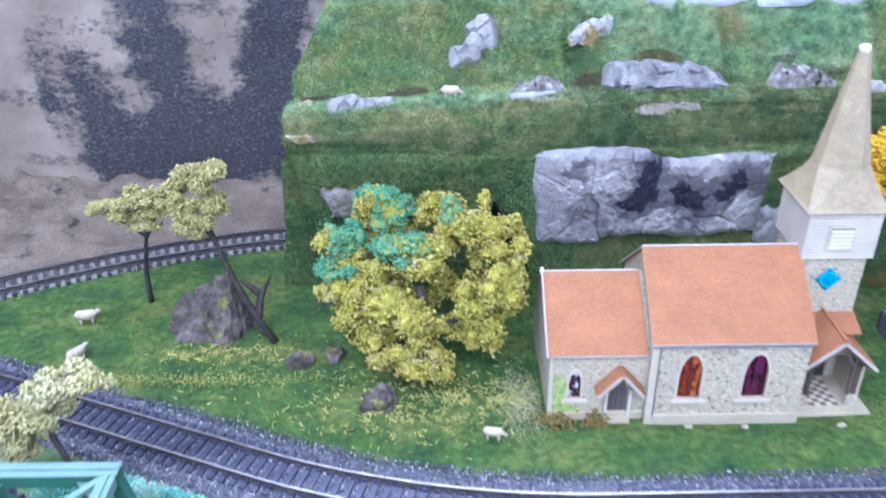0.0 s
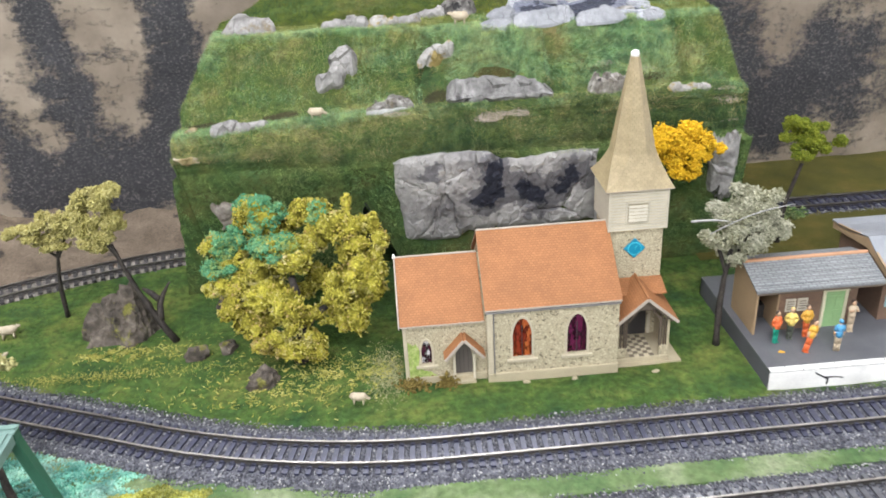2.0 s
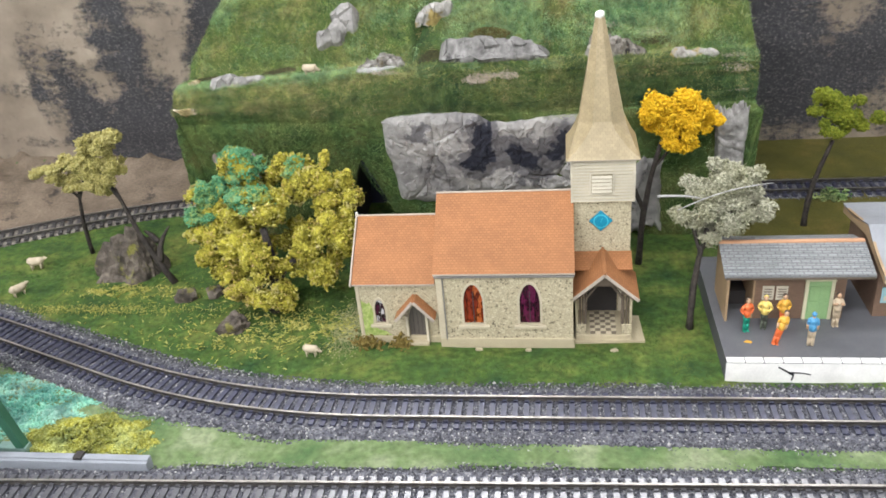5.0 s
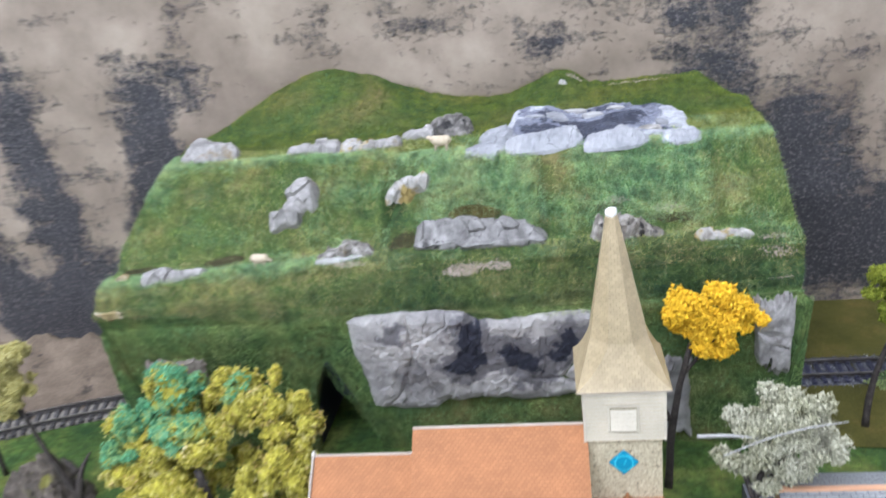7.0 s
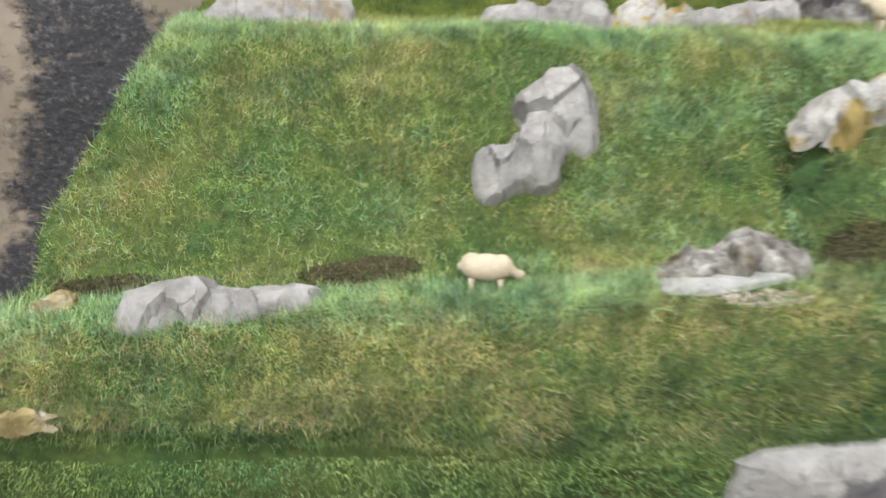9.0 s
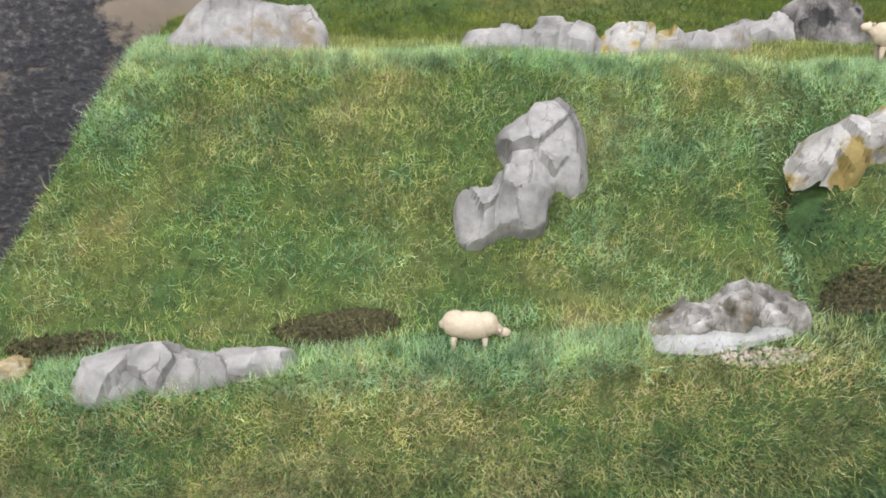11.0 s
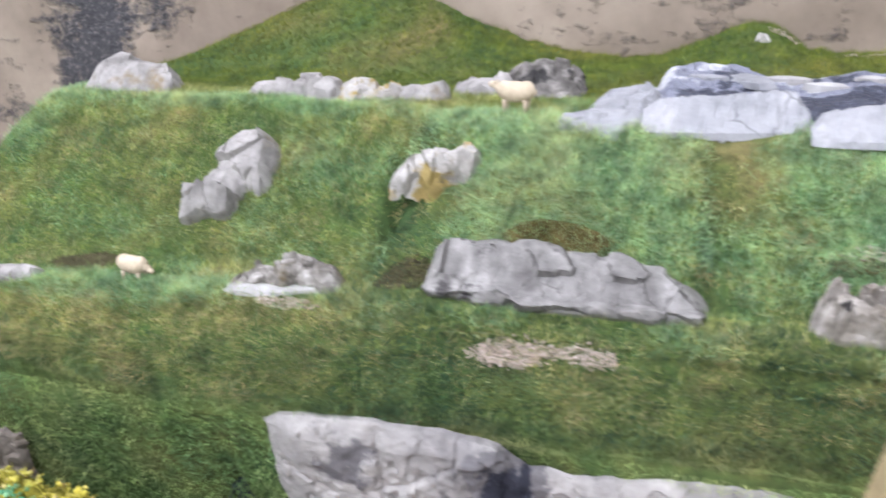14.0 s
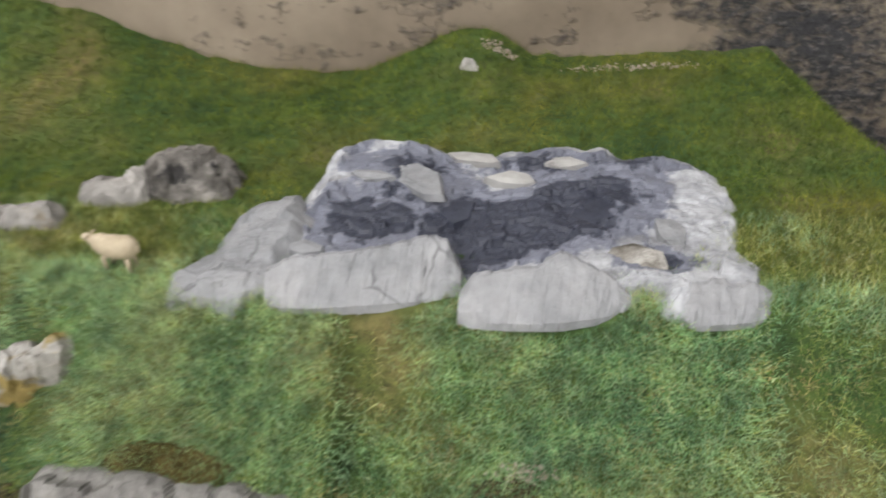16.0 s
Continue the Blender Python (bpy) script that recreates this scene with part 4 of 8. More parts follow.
def hill_z(x, y):
    """The height of the hill's upper skin over a place on it."""
    lo, hi = ARC[6], S_END
    for _ in range(22):
        mid = (lo + hi) / 2
        if hill_point(x, mid).y < y:
            lo = mid
        else:
            hi = mid
    return hill_point(x, lo).z

# ---- rocks ----
def rock_mesh(name, w, d, h, seed, mat, base, cx, cy, turn=0.0, flat=0.5, rough=0.35, rings=14, segs=40, sink=0.0015, square=0.0, crag=0.3, dish=0.0, cone=0.0):
    """A lump of cast plaster stone lying on a surface: an uneven outline, broken faces, a top that is flat to rounded."""
    o = seed * 13.7
    vs, fs = [], []
    c, s = math.cos(radians(turn)), math.sin(radians(turn))
    for r in range(rings + 1):
        rr = r / rings
        for k in range(segs):
            a = 2 * math.pi * k / segs
            ca, sa = math.cos(a), math.sin(a)
            sq = (abs(ca) ** (2 + 4 * square) + abs(sa) ** (2 + 4 * square)) ** (-1 / (2 + 4 * square))
            out = sq * (1 + rough * fbm(ca * 1.3 + o, sa * 1.3, 0.5) + 0.4 * rough * fbm(ca * 4 + o, sa * 4, 2.5))
            lx, ly = rr * out * ca * w / 2, rr * out * sa * d / 2
            x, y = cx + lx * c - ly * s, cy + lx * s + ly * c
            dome = (1 - rr ** (2 + 8 * flat)) ** (0.6) * (1 - dish * max(0.0, 1 - (rr / 0.8) ** 3)) * (1 - cone * rr ** 0.9)
            cell = noise.voronoi(Vector((lx / w * 3.2 + o, ly / d * 2.4, seed)), distance_metric="DISTANCE", exponent=2.5)[0]
            up = h * dome * (0.72 + crag * (cell[1] - cell[0]) + 0.45 * crag * fbm(lx * 90 + o, ly * 90, 1.0)) + 0.05 * h * fbm(lx * 400 + o, ly * 400, 3.0) * dome
            vs.append((x, y, base(x, y) + up - sink))
            if r == 0:
                break
    def idx(r, k):
        return 0 if r == 0 else 1 + (r - 1) * segs + k % segs
    for r in range(rings):
        for k in range(segs):
            if r == 0:
                fs.append((0, idx(1, k), idx(1, k + 1)))
            else:
                fs.append((idx(r, k), idx(r + 1, k), idx(r + 1, k + 1), idx(r, k + 1)))
    return mesh_from(name, vs, fs, mat, False)


FOOT = []


def crag_mesh(name, w, d, h, seed, mat, at, turn=0.0, tilt=0.0, cuts=16, rough=0.10, sub=4, low=0.35, peak=0.0):
    """A broken stone: a lump cut by flat fractures, with ridges and pits, lying on a surface that leans by tilt."""
    r = random.Random(seed * 7 + 1)
    planes = []
    for _ in range(cuts):
        n = Vector((r.gauss(0, 1), r.gauss(0, 1), r.gauss(0, 1))).normalized()
        planes.append((n, r.uniform(0.5, 0.9)))
    bm = bmesh.new()
    bmesh.ops.create_icosphere(bm, subdivisions=sub, radius=1.0)
    m = Matrix.Translation(at) @ Matrix.Rotation(radians(tilt), 4, "X") @ Matrix.Rotation(radians(turn), 4, "Z")
    o = Vector((seed * 3.1, seed * 1.7, 0.3))
    for v in bm.verts:
        q = v.co.normalized()
        k = 1.12
        for n, e in planes:
            c = q.dot(n)
            if c > 0.05:
                k = min(k, e / c)
        ridge = 1 - 2 * abs(noise.noise(q * 4.2 + o))
        k *= 1 + rough * noise.fractal(q * 2.2 + o, 0.9, 2.1, 4) - 0.8 * rough * max(0.0, ridge) ** 3 + 0.25 * rough * noise.noise(q * 15 + o)
        z = q.z * k * h
        taper = 1 - peak * max(0.0, min(1.0, z / h))
        v.co = m @ Vector((q.x * k * w / 2 * taper, q.y * k * d / 2 * taper, max(z, -low * h)))
    me = bpy.data.meshes.new(name)
    bm.to_mesh(me)
    bm.free()
    me.materials.append(mat)
    return me


def crag(label, cx, cy, w, d, h, seed, mat, turn=0.0, lean=0.7, name="rock", **kw):
    FOOT.append((cx, cy, w / 2, d / 2, radians(turn)))
    t = math.degrees(math.atan2(hill_z(cx, cy + 0.004) - hill_z(cx, cy - 0.004), 0.008)) * lean
    return tagged(new(name, crag_mesh(name, w, d, h, seed, mat, (cx, cy, hill_z(cx, cy)), turn, t, **kw)), label, "rock", "rocks on the hill")


def slab_bed(x, y):
    return 0.1740


def stone_mesh(name, lobes, seed, mat, base, step=0.0006, chip=0.22, cells=230.0, wob=0.22, extra=None, lean=0.0):
    """A broken cast stone: lobes (x, y, width, depth, height, turn, squareness, edge, lean across, lean back) run together, then split into facets."""
    x0, x1 = min(l[0] - max(l[2], l[3]) * 0.62 for l in lobes), max(l[0] + max(l[2], l[3]) * 0.62 for l in lobes)
    y0, y1 = min(l[1] - max(l[2] * 0.35, l[3]) * 0.66 for l in lobes), max(l[1] + max(l[2] * 0.35, l[3]) * 0.66 for l in lobes)
    nx, ny = int((x1 - x0) / step) + 1, int((y1 - y0) / step) + 1
    K = 8
    coarse = [[base(x0 + (x1 - x0) * i / K, y0 + (y1 - y0) * j / K) for i in range(K + 1)] for j in range(K + 1)]
    o = seed * 5.3
    sharp = [(math.cos(radians(l[5])), math.sin(radians(l[5]))) for l in lobes]
    tall = max(l[4] for l in lobes)

    def dome(x, y):
        best, inner = -9.0, 0.0
        for (cx, cy, w, d, h, turn, q, p, tx, ty), (c, sn) in zip(lobes, sharp):
            u, v = ((x - cx) * c + (y - cy) * sn) / (w / 2), (-(x - cx) * sn + (y - cy) * c) / (d / 2)
            r = (abs(u) ** q + abs(v) ** q) ** (1 / q)
            f = h * max(0.2, 1 + tx * u + ty * v) * (1 - min(r, 1.6) ** p)
            if f > best:
                best, inner = f, max(0.0, min(1.0, 1.25 - r))
        return best, inner

    tip, upright = math.sin(radians(lean)), math.cos(radians(lean))
    planes = {}
    vs, hs = [], []
    for j in range(ny + 1):
        for i in range(nx + 1):
            x, y = x0 + (x1 - x0) * i / nx, y0 + (y1 - y0) * j / ny
            n1 = noise.noise_vector(Vector((x * 130 + o, y * 130, seed))) * 0.85 + noise.noise_vector(Vector((x * 420 + o, y * 420, seed))) * 0.15
            wx, wy = x + n1.x * wob * 0.012, y + n1.y * wob * 0.012
            best, inner = dome(wx, wy)
            dist, pts = noise.voronoi(Vector((wx * cells + o, wy * cells * 1.3, seed * 0.7)), distance_metric="DISTANCE", exponent=2.5)
            c0 = pts[0]
            key = (round(c0.x, 3), round(c0.y, 3))
            if key not in planes:
                px, py = (c0.x - o) / cells, c0.y / (cells * 1.3)
                e = 0.4 / cells
                mid = dome(px, py)[0]
                gx, gy = (dome(px + e, py)[0] - dome(px - e, py)[0]) / (2 * e), (dome(px, py + e)[0] - dome(px, py - e)[0]) / (2 * e)
                k = noise.noise_vector(c0 * 3.7)
                planes[key] = (px, py, mid + chip * tall * k.x, max(-1.6, min(1.6, gx)) * 0.8 + chip * 1.1 * k.y, max(-1.6, min(1.6, gy)) * 0.8 + chip * 1.1 * k.z)
            px, py, mid, gx, gy = planes[key]
            flat = mid + gx * (wx - px) + gy * (wy - py)
            split = max(0.0, 1 - (dist[1] - dist[0]) / 0.10)
            f2 = 0.88 * (max(best - 0.45 * tall, min(flat, best + 0.45 * tall)) - best) * min(1.0, inner * 2.5) - 0.06 * tall * split * inner + 0.04 * tall * inner * noise.noise(Vector((x * 900 + o, y * 900, 2.0)))
            h = max(-0.0035, best + f2)
            if extra:
                h = extra(x, y, h, inner)
            a, b = i / nx * K, j / ny * K
            ia, jb = min(K - 1, int(a)), min(K - 1, int(b))
            a, b = a - ia, b - jb
            bz = (coarse[jb][ia] * (1 - a) + coarse[jb][ia + 1] * a) * (1 - b) + (coarse[jb + 1][ia] * (1 - a) + coarse[jb + 1][ia + 1] * a) * b
            vs.append((x, y - h * tip, bz + h * upright))
            hs.append(h)
    w = nx + 1
    fs = []
    for j in range(ny):
        for i in range(nx):
            f = (j * w + i, j * w + i + 1, (j + 1) * w + i + 1, (j + 1) * w + i)
            if max(hs[k] for k in f) > -0.0034:
                fs.append(f)
    used = sorted({k for f in fs for k in f})
    at = {k: n for n, k in enumerate(used)}
    return mesh_from(name, [vs[k] for k in used], [tuple(at[k] for k in f) for f in fs], mat, False)


def lobe(cx, cy, w, d, h, turn=0.0, q=3.0, p=4.0, tx=0.0, ty=0.0):
    return (cx, cy, w, d, h, turn, q, p, tx, ty)


def stone(label, lobes, seed, mat, name="rock", base=None, group="rocks on the hill", **kw):
    for l in lobes:
        FOOT.append((l[0], l[1], l[2] / 2, l[3] / 2, radians(l[5])))
    return tagged(new(name, stone_mesh(name, lobes, seed, mat, base or hill_z, **kw)), label, "rock", group)


# plateau
stone("grey peaked plaster rock on the edge of the plateau", [lobe(-0.0425, 0.5225, 0.040, 0.018, 0.0098, 0, 3.0, 3.0), lobe(-0.0465, 0.5250, 0.026, 0.016, 0.0125, 8, 3.0, 3.0, -0.1), lobe(-0.0300, 0.5225, 0.018, 0.013, 0.0074, 0, 2.8, 3.0)], 1, M_STONE, chip=0.16, cells=110)
stone("long low grey plaster rock in a row on the plateau", [lobe(0.0215, 0.5195, 0.024, 0.010, 0.0046, 4, 3.0, 4.0), lobe(0.0365, 0.5205, 0.024, 0.012, 0.0070, 0, 3.4, 4.5), lobe(0.0290, 0.520, 0.020, 0.010, 0.0056, 0, 3.0, 4.0)], 2, M_STONE, step=0.0005, chip=0.34, cells=210)
stone("pale cream-stained rock in a row on the plateau", [lobe(0.0530, 0.5185, 0.019, 0.012, 0.0068, 6, 2.8, 3.6, -0.2), lobe(0.0610, 0.5195, 0.016, 0.010, 0.0048, 0, 2.8, 3.6)], 3, M_KNOBTAN, step=0.0005, chip=0.34, cells=210)
stone("thin grey rock at the end of a row on the plateau", [lobe(0.0710, 0.5195, 0.026, 0.009, 0.0042, 6, 2.8, 3.6, 0.35), lobe(0.0800, 0.5195, 0.010, 0.008, 0.0060, 0, 2.8, 3.6)], 4, M_STONE, step=0.0005, chip=0.34, cells=210)
stone("small pale grey rock on the plateau beside a sheep", [lobe(0.0930, 0.5330, 0.022, 0.013, 0.0062, 0, 2.6, 2.6), lobe(0.0985, 0.5350, 0.012, 0.010, 0.0080, 0, 2.4, 2.4)], 5, M_STONE, chip=0.26)
stone("dark hollowed grey rock on the plateau", [lobe(0.1120, 0.5400, 0.028, 0.018, 0.0105, 0, 2.6, 2.6), lobe(0.1200, 0.5380, 0.014, 0.013, 0.0088, 0, 2.6, 2.6), lobe(0.1040, 0.538, 0.010, 0.012, 0.0085, 0, 2.6, 2.6)], 6, M_DARKHOLLOW, chip=0.45, cells=260)
# the broken slab: low wing, hollowed body, blocks along its front
stone("pale grey low wing of a broken stone slab", [lobe(0.1420, 0.5140, 0.026, 0.030, 0.0066, 0, 3.0, 5.0, 0.4, 0.35), lobe(0.1370, 0.4990, 0.030, 0.018, 0.0036, 8, 2.6, 3.5, 0.4)], 7, M_PALESLAB, name="rock_slab", base=slab_bed, chip=0.20, cells=130)


def slab_form(x, y, h, inner):
    """Hollow behind the front blocks, rising in broken shelves to a ridge at the back."""
    if h < -0.003:
        return h
    ridge = float(np.interp(x, (0.147, 0.156, 0.172, 0.186, 0.196, 0.210, 0.226, 0.240, 0.258), (0.0070, 0.0122, 0.0122, 0.0086, 0.0076, 0.0104, 0.0096, 0.0088, 0.0064)))
    hollow = float(np.interp(x, (0.147, 0.160, 0.176, 0.192, 0.204, 0.220, 0.238, 0.258), (0.0068, 0.0050, 0.0038, 0.0014, 0.0026, 0.0040, 0.0030, 0.0048)))
    t = (y - 0.504 + 0.005 * fbm(x * 70, y * 30, 4.0)) / 0.043
    t = max(0.0, min(1.0, t))
    shelf = 0.55 * t + 0.45 * (math.floor(t * 3.2 + 0.6 * fbm(x * 60, y * 60, 8.0)) / 3.2)
    want = hollow + (ridge - hollow) * max(0.0, min(1.0, shelf))
    return min(h, 0.0) if h < 0 else min(1.0, inner * 3.0) * want + (h - 0.0100) * 0.55 + 0.0008 * fbm(x * 160, y * 160, 3.0)


slab = stone("pale grey broken plaster slab with blackened blue-grey hollows", [lobe(0.2025, 0.5235, 0.112, 0.060, 0.0100, -1, 7.0, 12.0)], 8, M_SLAB, name="rock_slab", base=slab_bed, chip=0.30, cells=120, wob=0.36, extra=slab_form)


def block_mesh(xs, tops, front, lip, seed):
    """A broken plaster block: a chipped face leaning back to a sharp lip, and a drop into the hollow behind it."""
    n = int((xs[-1] - xs[0]) / 0.0006)
    ring = [(1.0, 0.0060, -0.9), (0.0, 0.0040, -1.0), (0.0, 0.0, -1.0), (0.03, 0.0, 0.12), (0.22, 0.0, 0.34), (0.48, 0.0, 0.58), (0.72, 0.0, 0.80), (0.92, 0.0, 0.95), (1.0, 0.0, 1.0), (1.0, 0.0011, 1.0), (1.0, 0.0018, 0.80), (1.0, 0.0036, 0.45), (1.0, 0.0065, 0.18), (1.0, 0.0085, -0.3)]
    m = len(ring)
    vs, fs = [], []
    for k in range(n + 1):
        x = xs[0] + (xs[-1] - xs[0]) * k / n
        step = math.floor(x * 260 + 0.5 * fbm(x * 90, seed))
        jag = noise.noise(Vector((step * 1.31, seed, 0.4)))
        h = float(np.interp(x, xs, tops)) + 0.0007 * jag + 0.0004 * fbm(x * 500, seed, 1.0)
        yf, yl = float(np.interp(x, xs, front)), float(np.interp(x, xs, lip)) + 0.0010 * jag
        for a, back, share in ring:
            facet = noise.noise(Vector((math.floor(x * 130 + 1.5 * a + seed) * 1.7, math.floor(a * 2.2 + 0.4 * jag) * 2.3, seed)))
            off = (0.0007 * facet + 0.0004 * fbm(x * 420, a * 26, seed)) if share > 0 else 0.0
            z = -0.0024 if share <= -0.9 else (-0.0016 if share < 0 else -0.0016 + (h + 0.0016) * share)
            vs.append((x, yf + (yl - yf) * a + back + off, 0.1740 + z - 0.6 * off))
    for k in range(n):
        for a in range(m - 1):
            q = k * m + a
            fs.append((q, q + 1, q + m + 1, q + m))
    fs.append(tuple(range(m)))
    fs.append(tuple(n * m + a for a in reversed(range(m))))
    return mesh_from("front_block", vs, fs, M_PALESLAB, False)


for lb, xs, tops, front, lip, sd in (("pale plaster block with a sharp broken lip", (0.1485, 0.1530, 0.1600, 0.1660, 0.1760, 0.1860, 0.1895, 0.1930), (0.0058, 0.0080, 0.0086, 0.0088, 0.0093, 0.0102, 0.0099, 0.0046), (0.4910, 0.4897, 0.4898, 0.4905, 0.4920, 0.4938, 0.4945, 0.4955), (0.4960, 0.4965, 0.4972, 0.4980, 0.5010, 0.5045, 0.5030, 0.4985), 61),
                                     ("pale plaster block sloping down to one end", (0.1930, 0.1960, 0.2030, 0.2100, 0.2158, 0.2220, 0.2290, 0.2330), (0.0020, 0.0056, 0.0074, 0.0082, 0.0090, 0.0068, 0.0030, 0.0002), (0.4892, 0.4876, 0.4872, 0.4874, 0.4880, 0.4900, 0.4930, 0.4950), (0.4945, 0.4970, 0.4966, 0.4968, 0.5006, 0.4990, 0.4965, 0.4962), 62),
                                     ("small low pale plaster block", (0.2365, 0.2400, 0.2440, 0.2500, 0.2560, 0.2600), (0.0004, 0.0024, 0.0036, 0.0040, 0.0036, 0.0010), (0.4950, 0.4920, 0.4897, 0.4905, 0.4920, 0.4950), (0.4985, 0.4990, 0.4980, 0.4985, 0.4990, 0.4990), 63)):
    mid = (front[2] + lip[2]) / 2 + 0.003
    FOOT.append(((xs[0] + xs[-1]) / 2, mid, (xs[-1] - xs[0]) / 2, 0.0085, 0.0))
    piece = new("front_block", block_mesh(xs, tops, front, lip, sd))
    piece.parent = slab
    tagged(piece, lb)


def shard(cx, cy, w, d, thick, turn, tilt, seed, mat):
    """A flat angular flake lying on the slab."""
    r = random.Random(seed)
    hit = SLAB_TOP.ray_cast(Vector((cx, cy, 0.25)), Vector((0, 0, -1)))[0]
    bm = bmesh.new()
    corners = [(radians(60 * k + r.uniform(-20, 20)), r.uniform(0.72, 1.1)) for k in range(6)]
    low = [bm.verts.new((math.cos(a) * q * w / 2 * 1.1, math.sin(a) * q * d / 2 * 1.1, -thick)) for a, q in corners]
    top = [bm.verts.new((math.cos(a) * q * w / 2, math.sin(a) * q * d / 2, thick * r.uniform(0.2, 0.7))) for a, q in corners]
    crown = bm.verts.new((r.uniform(-0.2, 0.2) * w, r.uniform(-0.2, 0.2) * d, thick * 0.8))
    for k in range(6):
        bm.faces.new((low[k], low[k - 1], top[k - 1], top[k]))
        bm.faces.new((top[k], top[k - 1], crown))
    bm.faces.new(low)
    bmesh.ops.recalc_face_normals(bm, faces=bm.faces)
    bm.transform(Matrix.Translation(hit + Vector((0, 0, 0.0003))) @ Matrix.Rotation(radians(turn), 4, "Z") @ Matrix.Rotation(radians(tilt), 4, "X"))
    part("flake", bm, mat, slab)


SLAB_TOP = BVHTree.FromPolygons([v.co for v in slab.data.vertices], [tuple(p.vertices) for p in slab.data.polygons])
for row in ((0.1779, 0.5322, 0.021, 0.012, 0.0012, -38, 12, 1, M_PALESLAB), (0.1885, 0.5250, 0.010, 0.012, 0.0008, 20, 8, 2, M_SLAB), (0.1907, 0.5465, 0.016, 0.006, 0.0018, -14, 10, 3, M_BLOCK), (0.2021, 0.5365, 0.015, 0.007, 0.0016, -8, 12, 4, M_BLOCK),
            (0.1655, 0.5330, 0.013, 0.004, 0.0010, -6, 10, 5, M_PALESLAB), (0.2235, 0.5250, 0.018, 0.011, 0.0010, 40, 8, 7, M_SLAB), (0.2310, 0.5085, 0.017, 0.008, 0.0022, -30, 16, 8, M_HOLLOW),
            (0.1545, 0.5060, 0.012, 0.005, 0.0012, -22, 6, 9, M_PALESLAB), (0.2400, 0.5180, 0.008, 0.012, 0.0012, 10, 8, 10, M_PALESLAB), (0.2150, 0.5420, 0.012, 0.005, 0.0014, 5, 10, 11, M_BLOCK)):
    shard(*row)
# slope and ledge
stone("grey plaster rock in two stepped blocks set into the grass slope", [lobe(0.0255, 0.4860, 0.019, 0.0125, 0.0078, 18, 3.4, 4.5, 0.10, 0.30), lobe(0.0315, 0.4855, 0.009, 0.0125, 0.0060, 15, 2.8, 3.5, 0.0, 0.2), lobe(0.0190, 0.4815, 0.012, 0.0085, 0.0058, 30, 2.8, 3.5), lobe(0.0158, 0.4768, 0.0210, 0.0078, 0.0080, 4, 4.5, 6.0, 0.0, 0.15)], 11, M_STONE, step=0.0004, chip=0.32, cells=150, lean=42)
stone("knobbly white and yellow-stained rock on the grass slope", [lobe(0.0985, 0.4795, 0.0130, 0.0085, 0.0062, 20, 2.5, 3.0), lobe(0.0920, 0.4780, 0.0120, 0.0080, 0.0060, 20, 2.5, 3.0), lobe(0.0855, 0.4765, 0.0130, 0.0065, 0.0052, 20, 2.5, 3.0)], 13, M_KNOBTAN, base=lambda x, y: hill_z(0.104, y), step=0.0004, chip=0.34, cells=260, lean=35)
oval = stone("grey hollowed oval rock with a pale rim on the ledge", [lobe(0.0500, 0.4482, 0.019, 0.011, 0.0050, 8, 2.3, 2.6), lobe(0.0600, 0.4505, 0.020, 0.0125, 0.0082, 8, 2.4, 3.0, 0.0, 0.25), lobe(0.0665, 0.4500, 0.014, 0.010, 0.0060, 8, 2.4, 2.6)], 27, M_HOLLOW, step=0.0004, chip=0.48, cells=260, lean=18)
rim = new("rim", rock_mesh("rim", 0.0335, 0.0110, 0.0016, 15, M_BLOCK, hill_z, 0.0570, 0.4462, 12, flat=0.95, rough=0.08, crag=0.05, sink=-0.0006))
rim.parent = oval
tagged(rim, "thin pale plaster rim")
stone("long grey stone outcrop with a flat face on the ledge", [lobe(0.1085, 0.4560, 0.026, 0.0165, 0.0070, -6, 5.0, 9.0, -0.05, 0.1), lobe(0.1270, 0.4540, 0.036, 0.0180, 0.0068, -4, 7.0, 10.0, 0.0, 0.1), lobe(0.1450, 0.4540, 0.030, 0.0180, 0.0064, -3, 7.0, 10.0, -0.02, 0.1), lobe(0.1585, 0.4535, 0.022, 0.0150, 0.0050, -2, 4.0, 7.0, -0.1, 0.1)], 16, M_OUTCROP, step=0.0005, chip=0.07, cells=120, wob=0.12, lean=52)
tagged(new("earth_mound", rock_mesh("earth_mound", 0.034, 0.0075, 0.0050, 44, M_MOSSMOUND, hill_z, 0.1300, 0.4640, 0.0, flat=0.2, rough=0.15, crag=0.1)), "mossy brown mound behind a long outcrop", "mound")
stone("craggy grey and brown boulder on the ledge", [lobe(0.2025, 0.4520, 0.021, 0.0145, 0.0120, 0, 2.8, 3.4, -0.1), lobe(0.2135, 0.4525, 0.022, 0.0130, 0.0105, -5, 2.8, 3.0), lobe(0.2240, 0.4520, 0.016, 0.010, 0.0058, -5, 2.4, 2.4, -0.2)], 17, M_CRAGGY, step=0.00045, chip=0.62, cells=300, wob=0.3, lean=22)
stone("low grey and tan rock on the edge of the ledge", [lobe(-0.0535, 0.4445, 0.022, 0.0100, 0.0050, 8, 3.0, 4.0), lobe(-0.0480, 0.4450, 0.012, 0.0090, 0.0042, 0, 2.8, 3.4), lobe(-0.0380, 0.4455, 0.026, 0.0080, 0.0032, 4, 2.8, 3.4)], 18, M_STONE, step=0.0004, chip=0.34, cells=190, lean=15)
